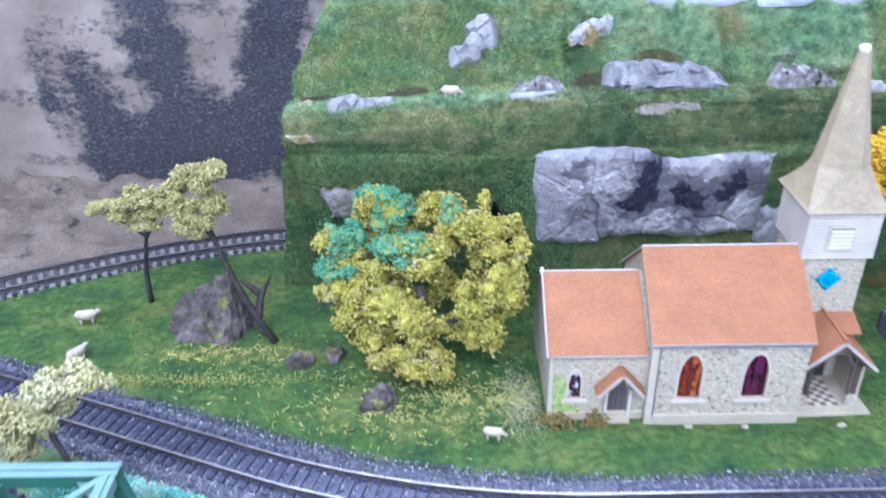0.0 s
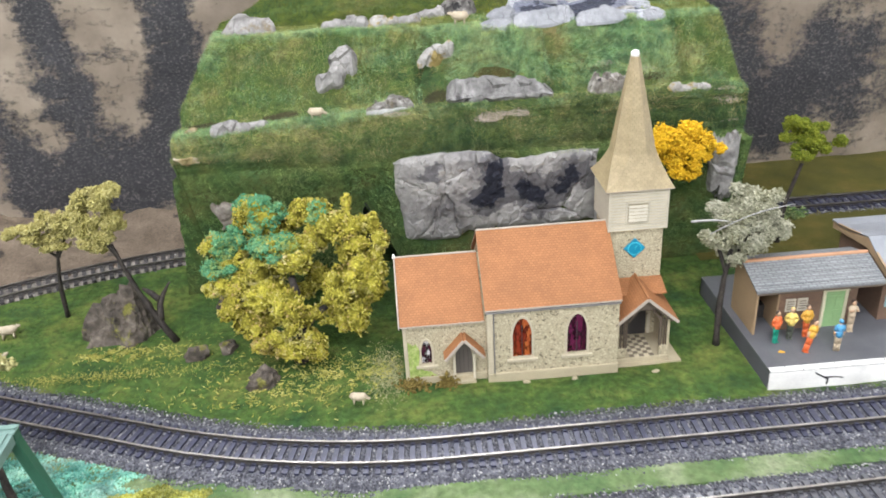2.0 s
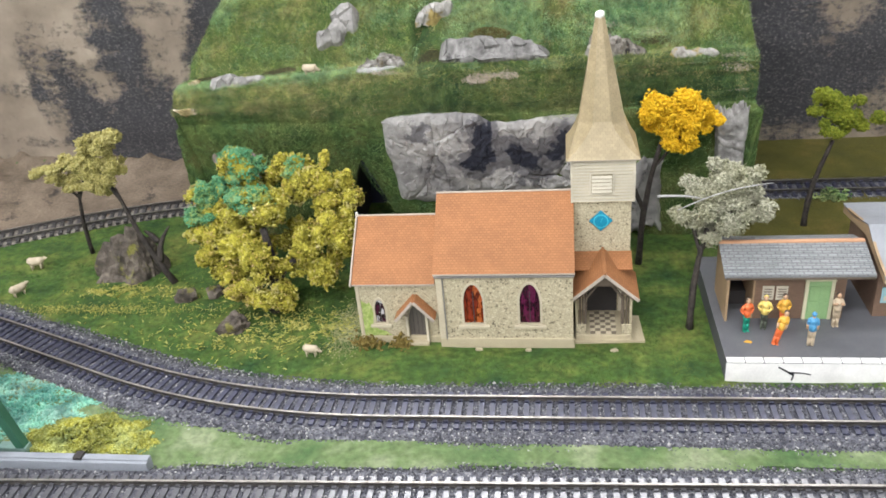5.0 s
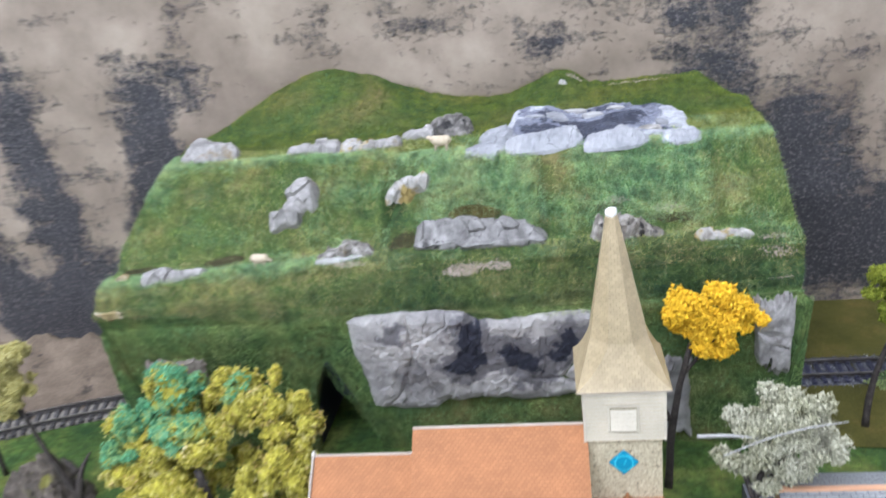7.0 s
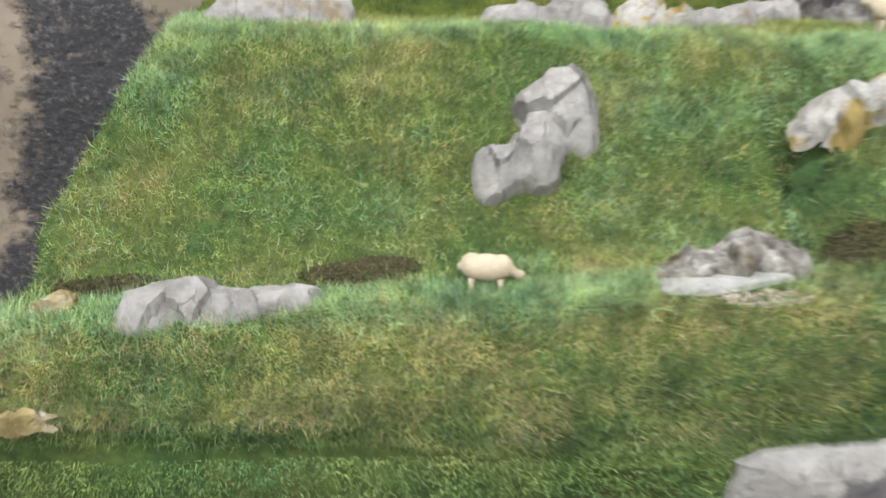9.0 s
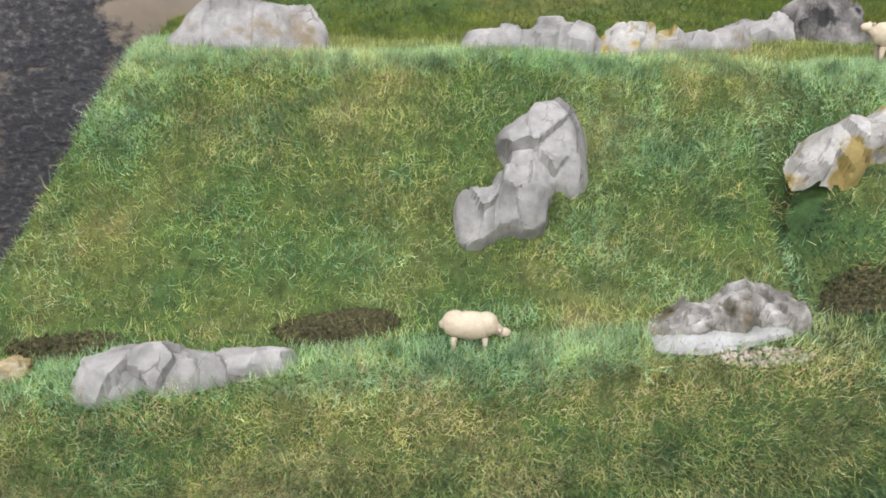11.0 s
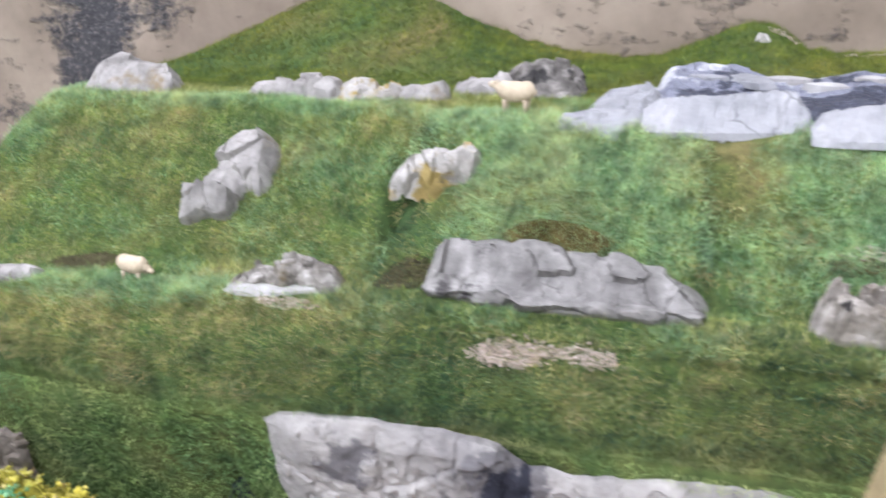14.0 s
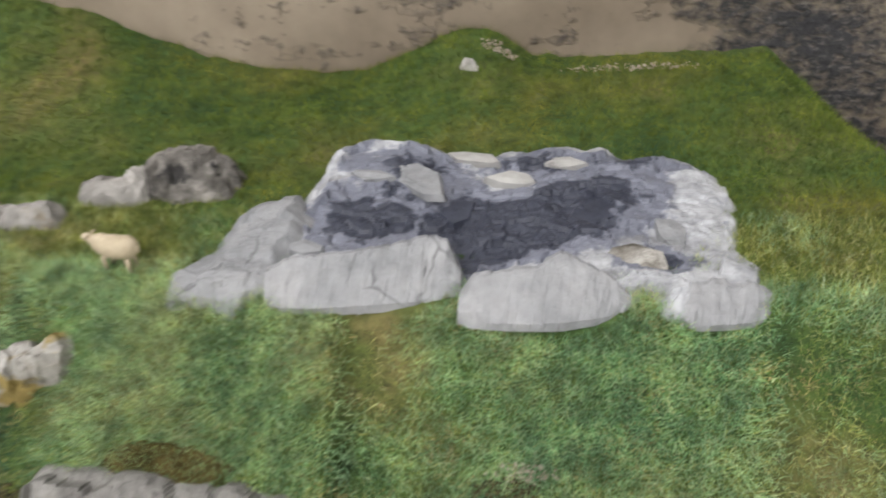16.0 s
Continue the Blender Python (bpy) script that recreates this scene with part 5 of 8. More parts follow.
stone("long low yellowish and grey rock on the ledge", [lobe(0.2525, 0.4450, 0.015, 0.008, 0.0040, -6, 2.8, 3.4), lobe(0.2630, 0.4445, 0.018, 0.0065, 0.0028, -4, 2.8, 3.4), lobe(0.2725, 0.4445, 0.010, 0.006, 0.0032, 0, 2.6, 3.0)], 20, M_KNOBTAN, step=0.0005, chip=0.36)
crag("small tan rock at the foot of the slope", -0.079, 0.4465, 0.012, 0.006, 0.004, 21, M_TAN)
crag("small white stone on the crest of the hill", 0.1845, 0.590, 0.006, 0.005, 0.0050, 45, M_KNOB, lean=0.0)


def ground_crag(label, cx, cy, w, d, h, seed, mat, turn=0.0, **kw):
    return tagged(new("rock", crag_mesh("rock", w, d, h, seed, mat, (cx, cy, 0.0), turn, **kw)), label, "rock", "rocks on the ground")


ground_crag("big brown-grey boulder standing between two leaning trees", -0.1330, 0.4045, 0.058, 0.044, 0.050, 31, M_DARKROCK, cuts=14, rough=0.2, low=0.05, peak=0.35)
ground_crag("small dark grey stone in the grass", -0.082, 0.367, 0.019, 0.015, 0.014, 32, M_DARKROCK, rough=0.15, low=0.1)
ground_crag("mossy dark stone in the grass beside another", -0.063, 0.374, 0.018, 0.015, 0.011, 33, M_DARKROCK, rough=0.15, low=0.1)
ground_crag("brown stone in the grass under the foam tree", -0.033, 0.332, 0.028, 0.020, 0.013, 34, M_DARKROCK, rough=0.15, low=0.1)
ground_crag("brown stone at the foot of the hill", -0.071, 0.433, 0.026, 0.018, 0.018, 35, M_DARKROCK, rough=0.15, low=0.1)


def wall_rock(name, label, x0, x1, z0, z1, thick, seed, mat, yf, edge=0.06, nx=140, nz=80, top=None, foot=None, blocky=0.0):
    """A sheet of craggy stone lying against the hill's face."""
    o = seed * 9.1
    vs, fs = [], []
    for j in range(nz + 1):
        for i in range(nx + 1):
            u, v = i / nx, j / nz
            fu, fv = 2 * u - 1, 2 * v - 1
            x = x0 + (x1 - x0) * u + edge * (x1 - x0) * 0.5 * fu * abs(fu) * fbm(v * 3 + o, 1.5 + (fu > 0) * 4) - 0.006 * (1 - v) * (0 if u > 0.5 else -1) * (1 - u)
            lo, hi = (foot(x) if foot else z0), (top(x) if top else z1)
            z = lo + (hi - lo) * v + edge * (z1 - z0) * fv * abs(fv) * (fbm(u * 5 + o, 7.5 + (fv > 0) * 4) + 0.5 * fbm(u * 16 + o, 2.5))
            rim = min(1.0, min(u, 1 - u) * 14, min(v, 1 - v) * 11)
            wx, wz = x + 0.006 * fbm(x * 40 + o, z * 40, 1.1), z + 0.006 * fbm(x * 40 + o, z * 40, 6.1)
            cell, spots = noise.voronoi(Vector((wx * 24 + o, wz * 17, seed)), distance_metric="DISTANCE", exponent=2.5)
            block = noise.noise(spots[0] * 7.3)
            lean = (wx * 24 + o - spots[0].x) * noise.noise(spots[0] * 3.1) + (wz * 17 - spots[0].y) * noise.noise(spots[0] * 5.7)
            crack = max(0.0, 1 - (cell[1] - cell[0]) / 0.05)
            ledges = math.floor(3 * (fbm(x * 26 + o, z * 16, 2.2) + 0.25 * fbm(x * 110, z * 70, 1.0))) / 3
            y = yf(x, z) - 0.0008 - rim ** 0.5 * thick * (0.62 + 0.42 * block + 0.5 * lean - 0.12 * crack + (0.30 - 0.15 * blocky) * fbm(x * 30 + o, z * 30) + 0.07 * fbm(x * 200, z * 200) + 0.34 * blocky * ledges)
            vs.append((x, y, z))
    w = nx + 1
    for j in range(nz):
        for i in range(nx):
            fs.append((j * w + i, j * w + i + 1, (j + 1) * w + i + 1, (j + 1) * w + i))
    return tagged(new(name, mesh_from(name, vs, fs, mat, False)), label, "rock face", "rock faces of the hill")


def face_y(x, z):
    return float(np.interp(z, [0, 0.02, 0.05, 0.08, 0.104, 0.112], [0.4535, 0.45, 0.4445, 0.437, 0.4315, 0.428]))


def cliff_top(x):
    return float(np.interp(x, (0.055, 0.066, 0.090, 0.122, 0.129, 0.145, 0.165, 0.184, 0.200), (0.1015, 0.1040, 0.1048, 0.1045, 0.0985, 0.0960, 0.0980, 0.1020, 0.1025)))


def cliff_foot(x):
    return float(np.interp(x, (0.055, 0.064, 0.098, 0.106, 0.150, 0.200), (0.0370, 0.0345, 0.0345, 0.0410, 0.0400, 0.0400)))


wall_rock("cliff", "wide grey cliff of cast stone with black stains", 0.055, 0.198, 0.033, 0.102, 0.0085, 3, M_CLIFF, face_y, edge=0.035, nx=220, nz=120, top=cliff_top, foot=cliff_foot, blocky=1.0)
wall_rock("stone", "small brown-grey stone set in the hill face", -0.074, -0.036, 0.058, 0.079, 0.008, 5, M_BUFF, face_y, nx=40, nz=30, edge=0.13)
wall_rock("stone", "tall grey stone on the corner of the hill", 0.274, 0.297, 0.055, 0.104, 0.010, 6, M_STONE, face_y, nx=30, nz=40, edge=0.15)
wall_rock("stone", "dark stone at the hill foot behind the church", 0.196, 0.245, 0.004, 0.06, 0.008, 7, M_CLIFF, face_y, nx=40, nz=30, edge=0.12)


# ---- tracks ----
def track(label, line, x0, x1, spacing, zb, chips, tie=None, wide=1.0, bed=None):
    t = thing("railway_track", label, "railway track", ((x0 + x1) / 2, line((x0 + x1) / 2), 0), "tracks")
    def at(x):
        e = 1e-4
        g = (line(x + e) - line(x - e)) / (2 * e)
        return Vector((x, line(x), 0)), Vector((1, g, 0)).normalized()
    stations, x = [], x0
    while x < x1:
        p, d = at(x)
        stations.append((p, d))
        x += 0.0025 * d.x
    # bed
    prof = [(-0.0255 * wide, -0.001), (-0.019 * wide, zb), (0.019 * wide, zb), (0.0255 * wide, -0.001)]
    vs, fs = [], []
    for p, d in stations:
        n = Vector((-d.y, d.x, 0))
        for o, z in prof:
            vs.append(tuple(p + n * o + Vector((0, 0, z + 0.0006 * fbm(p.x * 200, o * 200)))))
    for i in range(len(stations) - 1):
        for k in range(3):
            a = i * 4 + k
            fs.append((a, a + 4, a + 5, a + 1))
    child("ballast_bed", mesh_from("ballast_bed", vs, fs, bed or M_BALLAST), t)
    # rails
    for side in (-1, 1):
        pr = [(-0.0011, 0), (0.0011, 0), (0.0011, 0.0004), (0.0004, 0.0006), (0.0004, 0.0018), (0.0006, 0.002), (0.0006, 0.0026), (-0.0006, 0.0026), (-0.0006, 0.002), (-0.0004, 0.0018), (-0.0004, 0.0006), (-0.0011, 0.0004)]
        vs, fs, ms = [], [], []
        m = len(pr)
        for p, d in stations:
            n = Vector((-d.y, d.x, 0))
            for o, z in pr:
                vs.append(tuple(p + n * (side * 0.00855 + o) + Vector((0, 0, zb + 0.0013 + z))))
        for i in range(len(stations) - 1):
            for k in range(m):
                a, b = i * m + k, i * m + (k + 1) % m
                fs.append((a, b, b + m, a + m))
                ms.append(0 if k in (5, 6, 7) else 1)
        me = mesh_from("rail", vs, fs, [M_RAIL, M_RUST])
        me.polygons.foreach_set("material_index", ms)
        tagged(child("rail", me, t), "bright nickel running rail")
    # sleepers with chairs
    bm = box(-0.00145, 0.00145, -0.0148, 0.0148, -0.0005, 0.0011)
    for side in (-1, 1):
        for k in (-1, 1):
            box(-0.0011, 0.0011, side * 0.00855 + k * 0.0016 - 0.0007, side * 0.00855 + k * 0.0016 + 0.0007, 0.0011, 0.0020, bm)
    bmesh.ops.recalc_face_normals(bm, faces=bm.faces)
    me = bpy.data.meshes.new("sleeper")
    bm.to_mesh(me)
    bm.free()
    me.materials.append(tie or M_SLEEPER)
    r = random.Random(5)
    x = x0 + 0.002
    while x < x1 - 0.002:
        p, d = at(x)
        s = child("sleeper", me, t)
        s.matrix_basis = Matrix.Translation(p + Vector((0, r.uniform(-0.0003, 0.0003), zb + 0.0002))) @ Matrix.Rotation(math.atan2(d.y, d.x) + r.uniform(-0.012, 0.012), 4, "Z")
        x += spacing * d.x
    # loose chips
    g = np.random.default_rng(int(abs(x0) * 1000) + 3)
    n = chips
    i = g.integers(0, len(stations), n)
    P = np.array([s[0] for s in stations])[i]
    D = np.array([s[1] for s in stations])[i]
    o = g.uniform(-0.028, 0.028, n) * wide
    out = np.clip((np.abs(o) - 0.019 * wide) / 0.0065, 0, 1.3)
    P = P + np.stack([-D[:, 1] * o, D[:, 0] * o, zb * (1 - np.minimum(out, 1)) + 0.0001 + 0 * o], 1) + np.stack([g.uniform(-0.0014, 0.0014, n), 0 * o, 0 * o], 1)
    crumbs("loose_ballast", P, g.uniform(0.00035, 0.0009, n), M_CHIP, 3 + int(x0 * 10), t, flat=0.8)


OCT = np.array([[1, 0, 0], [0, 1, 0], [-1, 0, 0], [0, -1, 0], [0, 0, 1], [0, 0, -1]], float)
OCF = np.array([[0, 1, 4], [1, 2, 4], [2, 3, 4], [3, 0, 4], [1, 0, 5], [2, 1, 5], [3, 2, 5], [0, 3, 5]])


def crumbs(name, P, size, mat, seed, parent=None, flat=1.0, jag=0.45):
    """Loose grains, each a small broken octahedron."""
    g = np.random.default_rng(abs(seed) + 1)
    n = len(P)
    V = OCT[None] * (1 + g.uniform(-jag, jag, (n, 6, 1))) + g.uniform(-0.25, 0.25, (n, 6, 3))
    q = g.normal(size=(n, 4))
    q /= np.linalg.norm(q, axis=1, keepdims=True)
    w, x, y, z = q.T
    R = np.stack([1 - 2 * (y * y + z * z), 2 * (x * y - z * w), 2 * (x * z + y * w), 2 * (x * y + z * w), 1 - 2 * (x * x + z * z), 2 * (y * z - x * w), 2 * (x * z - y * w), 2 * (y * z + x * w), 1 - 2 * (x * x + y * y)], 1).reshape(n, 3, 3)
    V = np.einsum("nij,nkj->nki", R, V) * np.asarray(size)[:, None, None]
    V[:, :, 2] *= flat
    V += np.asarray(P)[:, None, :]
    F = OCF[None] + (np.arange(n) * 6)[:, None, None]
    return tagged(child(name, fast_mesh(name, V.reshape(-1, 3), F.reshape(-1, 3), mat), parent), kind="stuff" if parent is not None else "")


def blades(name, P, N, length, width, mat, seed, lean=0.9, parent=None):
    """Static grass: single fibres standing on a surface, leaning all ways."""
    g = np.random.default_rng(seed)
    n = len(P)
    d = np.asarray(N) + lean * g.normal(size=(n, 3)) * 0.55
    d /= np.linalg.norm(d, axis=1, keepdims=True)
    s = np.cross(d, g.normal(size=(n, 3)))
    s /= np.linalg.norm(s, axis=1, keepdims=True) + 1e-9
    L = length * g.uniform(0.55, 1.25, (n, 1))
    V = np.stack([P - s * width / 2, P + s * width / 2, P + d * L], 1).reshape(-1, 3)
    F = np.arange(n * 3).reshape(n, 3)
    return child(name, fast_mesh(name, V, F, mat), parent)


track("dark plastic sleepered track on ballast bending past the church", arc_line, -0.46, 0.56, 0.0060, 0.0022, 46000)
track("bright-railed straight track on ballast beyond the grass strip", near_line, -0.46, 0.52, 0.0061, 0.0022, 42000, M_GLOSSY)
track("dusty narrow-looking rear track curving out of the hill", far_line, -0.44, -0.07, 0.0067, 0.0014, 700, wide=0.6, bed=M_DUSTYBED, tie=M_DUSTYTIE)
track("dark rear track on a bank behind the platform", far_line, 0.27, 0.75, 0.0067, 0.0014, 7000, wide=0.85)

# ---- church ----
def lancet(x, z0, w, h, n=8):
    """The outline of a pointed window or doorway, from its foot up and round: (x, z)."""
    spring = z0 + h * 0.55
    pts = [(x - w / 2, z0), (x - w / 2, spring)]
    for k in range(1, n + 1):
        t = k / n
        pts.append((x - w / 2 * (1 - t ** 1.6), spring + (h * 0.45) * math.sin(t * math.pi / 2)))
    for k in range(n - 1, -1, -1):
        t = k / n
        pts.append((x + w / 2 * (1 - t ** 1.6), spring + (h * 0.45) * math.sin(t * math.pi / 2)))
    pts += [(x + w / 2, z0)]
    return pts


def ring_wall(bm, outer, inner, y0, y1):
    """A flat frame between two outlines of equal count, from y0 to y1 deep."""
    n = len(outer)
    vo = [[bm.verts.new((p[0], y, p[1])) for p in outer] for y in (y0, y1)]
    vi = [[bm.verts.new((p[0], y, p[1])) for p in inner] for y in (y0, y1)]
    for k in range(n):
        j = (k + 1) % n
        bm.faces.new((vo[0][k], vo[0][j], vi[0][j], vi[0][k]))
        bm.faces.new((vi[1][k], vi[1][j], vo[1][j], vo[1][k]))
        bm.faces.new((vo[0][j], vo[0][k], vo[1][k], vo[1][j]))
        bm.faces.new((vi[0][k], vi[0][j], vi[1][j], vi[1][k]))
    return bm


def front_with_holes(x0, x1, z0, z1, y0, y1, holes):
    """A wall of thickness y0 to y1 that pointed openings go through. holes: (x, z0, w, h), left to right."""
    bm = bmesh.new()
    edges = [x0] + [v for a, b in zip(holes, holes[1:]) for v in [(a[0] + b[0]) / 2]] + [x1]
    for (hx, hz, w, h), a, b in zip(holes, edges, edges[1:]):
        inner = lancet(hx, hz, w, h)
        n = len(inner)
        outer = []
        for px, pz in inner:
            fx = (px - hx) / (w / 2)
            outer.append((hx + fx * ((b - hx) if fx > 0 else (hx - a)) if abs(fx) < 0.999 else (b if fx > 0 else a), z1 if (abs(fx) < 0.999) else pz))
        outer[0], outer[-1] = (a, z0), (b, z0)
        mid = next(k for k in range(n) if abs((inner[k][0] - hx)) < 1e-9)
        outer[mid] = (hx, z1)
        outer[1], outer[-2] = (a, inner[1][1]), (b, inner[1][1])
        outer[2], outer[-3] = (a, z1), (b, z1)
        ring_wall(bm, outer, inner, y0, y1)
    return bm


def gable_body(bm_y0, bm_y1, x0, x1, z0, eave, ridge):
    ym = (bm_y0 + bm_y1) / 2
    return prism([(bm_y0, z0), (bm_y1, z0), (bm_y1, eave), (ym, ridge), (bm_y0, eave)], x0, x1, "x")


def roof_pair(name, parent, x0, x1, y0, y1, eave, ridge, thick, mat, over):
    """The two slopes of a roof, one part each, with a pale card edge."""
    ym = (y0 + y1) / 2
    g = (ridge - eave) / (ym - y0)
    for side, yo in ((0, y0 - over), (1, y1 + over)):
        ze = eave - g * over
        bm = prism([(yo, ze), (ym, ridge), (ym, ridge + thick), (yo, ze + thick)], x0, x1, "x")
        ob = part(name, bm, [mat, M_EDGE], parent, uv=True)
        for p in ob.data.polygons:
            if abs(p.normal.x) > 0.9 or p.area < (x1 - x0) * thick * 2.2:
                p.material_index = 1
    return g


def lancet_window(parent, x, z0, w, h, y, mat, sill=True, label=""):
    win = part("window", ring_wall(bmesh.new(), lancet(x, z0 - 0.0008, w + 0.0026, h + 0.0024), lancet(x, z0, w, h), y - 0.0004, y + 0.0003), M_FRAME, parent, label)
    pane = prism(lancet(x, z0, w * 1.02, h * 1.01), y + 0.0012, y + 0.0018, "y")
    part("pane", pane, mat, win, "stained glass pane")
    if sill:
        part("sill", box(x - w / 2 - 0.0035, x + w / 2 + 0.0035, y - 0.0016, y, z0 - 0.0030, z0 - 0.0008), M_FRAME, win, bevel=0.0003)
    part("mullion", box(x - 0.00025, x + 0.00025, y + 0.0006, y + 0.0012, z0, z0 + h * 0.8), M_SHADOWY, win)
    return win


def church():
    c = thing("church", "card church with rubble walls, orange roofs and pale spire", "church", (0.145, 0.345, 0))
    y0, y1 = 0.3125, 0.3895
    # nave
    holes = [(0.1245, 0.0165, 0.0115, 0.027), (0.1575, 0.0165, 0.0118, 0.027)]
    part("nave_front_wall", front_with_holes(0.1045, 0.1825, 0.0, 0.0522, y0, y0 + 0.0022, holes), M_RUBBLE, c, "cream rubble stone front wall")
    part("nave_wall", gable_body(y0 + 0.0024, y1, 0.1045, 0.1825, 0.0, 0.0522, 0.0832), M_RUBBLE, c)
    roof_pair("nave_roof", c, 0.1025, 0.1835, y0, y1, 0.0525, 0.0836, 0.0010, M_TILE, 0.0022)
    part("ridge_tile", box(0.1025, 0.1835, (y0 + y1) / 2 - 0.0006, (y0 + y1) / 2 + 0.0006, 0.0840, 0.0850), M_EDGE, c, bevel=0.0003)
    part("gutter", box(0.1028, 0.1832, y0 - 0.0018, y0 - 0.0003, 0.0486, 0.0498), M_GREYCARD, c, "dark grey gutter", bevel=0.0003)
    part("plinth", box(0.1035, 0.1832, y0 - 0.0012, y0 + 0.001, -0.0005, 0.0062), M_PLINTH, c, "plain buff plinth course", bevel=0.0003)
    part("quoin", box(0.1035, 0.1072, y0 - 0.0009, y0 + 0.001, 0.006, 0.0500), M_FRAME, c, bevel=0.0003)
    part("drainpipe", box(0.1073, 0.1079, y0 - 0.0012, y0 - 0.0004, 0.004, 0.0490), M_GREYCARD, c)
    lancet_window(c, 0.1245, 0.0165, 0.0115, 0.027, y0, M_REDGLASS, label="pointed window with orange-red glass")
    lancet_window(c, 0.1575, 0.0165, 0.0118, 0.027, y0, M_PURPLEGLASS, label="pointed window with dark purple glass")
    # chancel
    a0, a1 = 0.3165, 0.3855
    part("chancel_front_wall", front_with_holes(0.0545, 0.1045, 0.0, 0.0435, a0, a0 + 0.002, [(0.0672, 0.0145, 0.0062, 0.0165), (0.0895, 0.003, 0.0105, 0.024)]), M_RUBBLE, c, "cream rubble stone chancel wall")
    part("chancel_wall", gable_body(a0 + 0.0022, a1, 0.0545, 0.1045, 0.0, 0.0435, 0.0690), M_RUBBLE, c)
    roof_pair("chancel_roof", c, 0.0525, 0.1023, a0, a1, 0.0438, 0.0694, 0.0010, M_TILE, 0.0025)
    part("ridge_tile", box(0.0525, 0.1023, (a0 + a1) / 2 - 0.0006, (a0 + a1) / 2 + 0.0006, 0.0698, 0.0708), M_EDGE, c, bevel=0.0003)
    part("bargeboard", beam((0.0519, a0 - 0.003, 0.0420), (0.0519, (a0 + a1) / 2, 0.0705), 0.0008, 0.0026), M_EDGE, c, "pale card bargeboard")
    part("finial", limb([(0.0519, (a0 + a1) / 2, 0.0700), (0.0519, (a0 + a1) / 2, 0.0725)], [0.0012, 0.0006]), M_WHITE, c)
    part("chancel_plinth", box(0.0538, 0.1035, a0 - 0.001, a0 + 0.001, -0.0005, 0.0052), M_PLINTH, c, bevel=0.0003)
    part("chancel_quoin", box(0.0538, 0.0560, a0 - 0.0008, a0 + 0.001, 0.005, 0.0425), M_FRAME, c, bevel=0.0003)
    part("moss_stain", prism([(0.0562, 0.0052), (0.0728, 0.0054), (0.0695, 0.0082), (0.0648, 0.0098), (0.0620, 0.0138), (0.0628, 0.0190), (0.0632, 0.0240), (0.0612, 0.0292), (0.0596, 0.0280), (0.0562, 0.0305)], a0 - 0.0004, a0 - 0.0001, "y"), M_MOSS, c, "yellow-green painted creeper")
    lancet_window(c, 0.0672, 0.0145, 0.0062, 0.0165, a0, M_PALEGLASS, label="small pointed window with patterned glass")
    part("chancel_door", prism(lancet(0.0895, 0.003, 0.0108, 0.0242), a0 + 0.001, a0 + 0.0016, "y"), M_DOORGREY, c, "dark grey pointed door")
    for k in range(3):
        part("door_plank_joint", box(0.0868 + 0.0026 * k, 0.0870 + 0.0026 * k, a0 + 0.0008, a0 + 0.0011, 0.003, 0.022), M_SHADOWY, c)
    part("doorstep", box(0.0830, 0.0962, a0 - 0.005, a0, -0.0005, 0.003), M_PLINTH, c, "buff doorstep", bevel=0.0004)
    part("door_post", box(0.0828, 0.0842, a0 - 0.003, a0, 0.003, 0.021), M_CARD, c)
    part("door_post", box(0.0948, 0.0962, a0 - 0.003, a0, 0.003, 0.021), M_CARD, c)
    for sx in (-1, 1):
        ob = part("door_hood", beam((0.0895 + sx * 0.0005, a0 - 0.004, 0.0345), (0.0895 + sx * 0.0118, a0 - 0.004, 0.0215), 0.0095, 0.0014), M_TILE, c, "orange gabled door hood", uv=True)
        part("hood_edge", beam((0.0895 + sx * 0.0003, a0 - 0.0089, 0.0342), (0.0895 + sx * 0.0116, a0 - 0.0089, 0.0212), 0.0006, 0.0018), M_EDGE, c)
    # tower
    tx0, tx1, ty0, ty1 = 0.1836, 0.2166, 0.3455, 0.3785
    part("tower", box(tx0, tx1, ty0, ty1, 0, 0.0795), M_RUBBLE, c, "square rubble stone tower", bevel=0.0003)
    bel = part("belfry", box(tx0 - 0.0015, tx1 + 0.0015, ty0 - 0.0015, ty1 + 0.0015, 0.0795, 0.1065), M_BOARDING, c, "white weatherboarded belfry")
    for k in range(14):
        z = 0.0798 + 0.0019 * k
        part("weatherboard", prism([(ty0 - 0.0019, z), (ty0 - 0.0015, z), (ty0 - 0.0015, z + 0.0018)], tx0 - 0.0014, tx1 + 0.0014, "x"), M_BOARDING, bel)
        part("board_joint", box(tx0 - 0.0013, tx1 + 0.0013, ty0 - 0.00215, ty0 - 0.0018, z - 0.00006, z + 0.00012), M_PLINTH, bel)
    for sx in (tx0 - 0.0017, tx1 + 0.0005):
        part("corner_board", box(sx, sx + 0.0012, ty0 - 0.0022, ty0 - 0.0012, 0.0795, 0.1065), M_BOARDING, bel)
    louvre = part("louvre", box(0.1925, 0.2065, ty0 - 0.0026, ty0 - 0.0014, 0.0845, 0.0985), M_BOARDING, c, "pale louvred belfry opening")
    part("louvre_back", box(0.1936, 0.2054, ty0 - 0.0029, ty0 - 0.0026, 0.0857, 0.0974), M_LOUVRE, louvre)
    for k in range(5):
        part("slat", prism([(ty0 - 0.0037, 0.0862 + 0.0022 * k), (ty0 - 0.0029, 0.0862 + 0.0022 * k), (ty0 - 0.0029, 0.0878 + 0.0022 * k)], 0.1938, 0.2052, "x"), M_BOARDING, louvre)
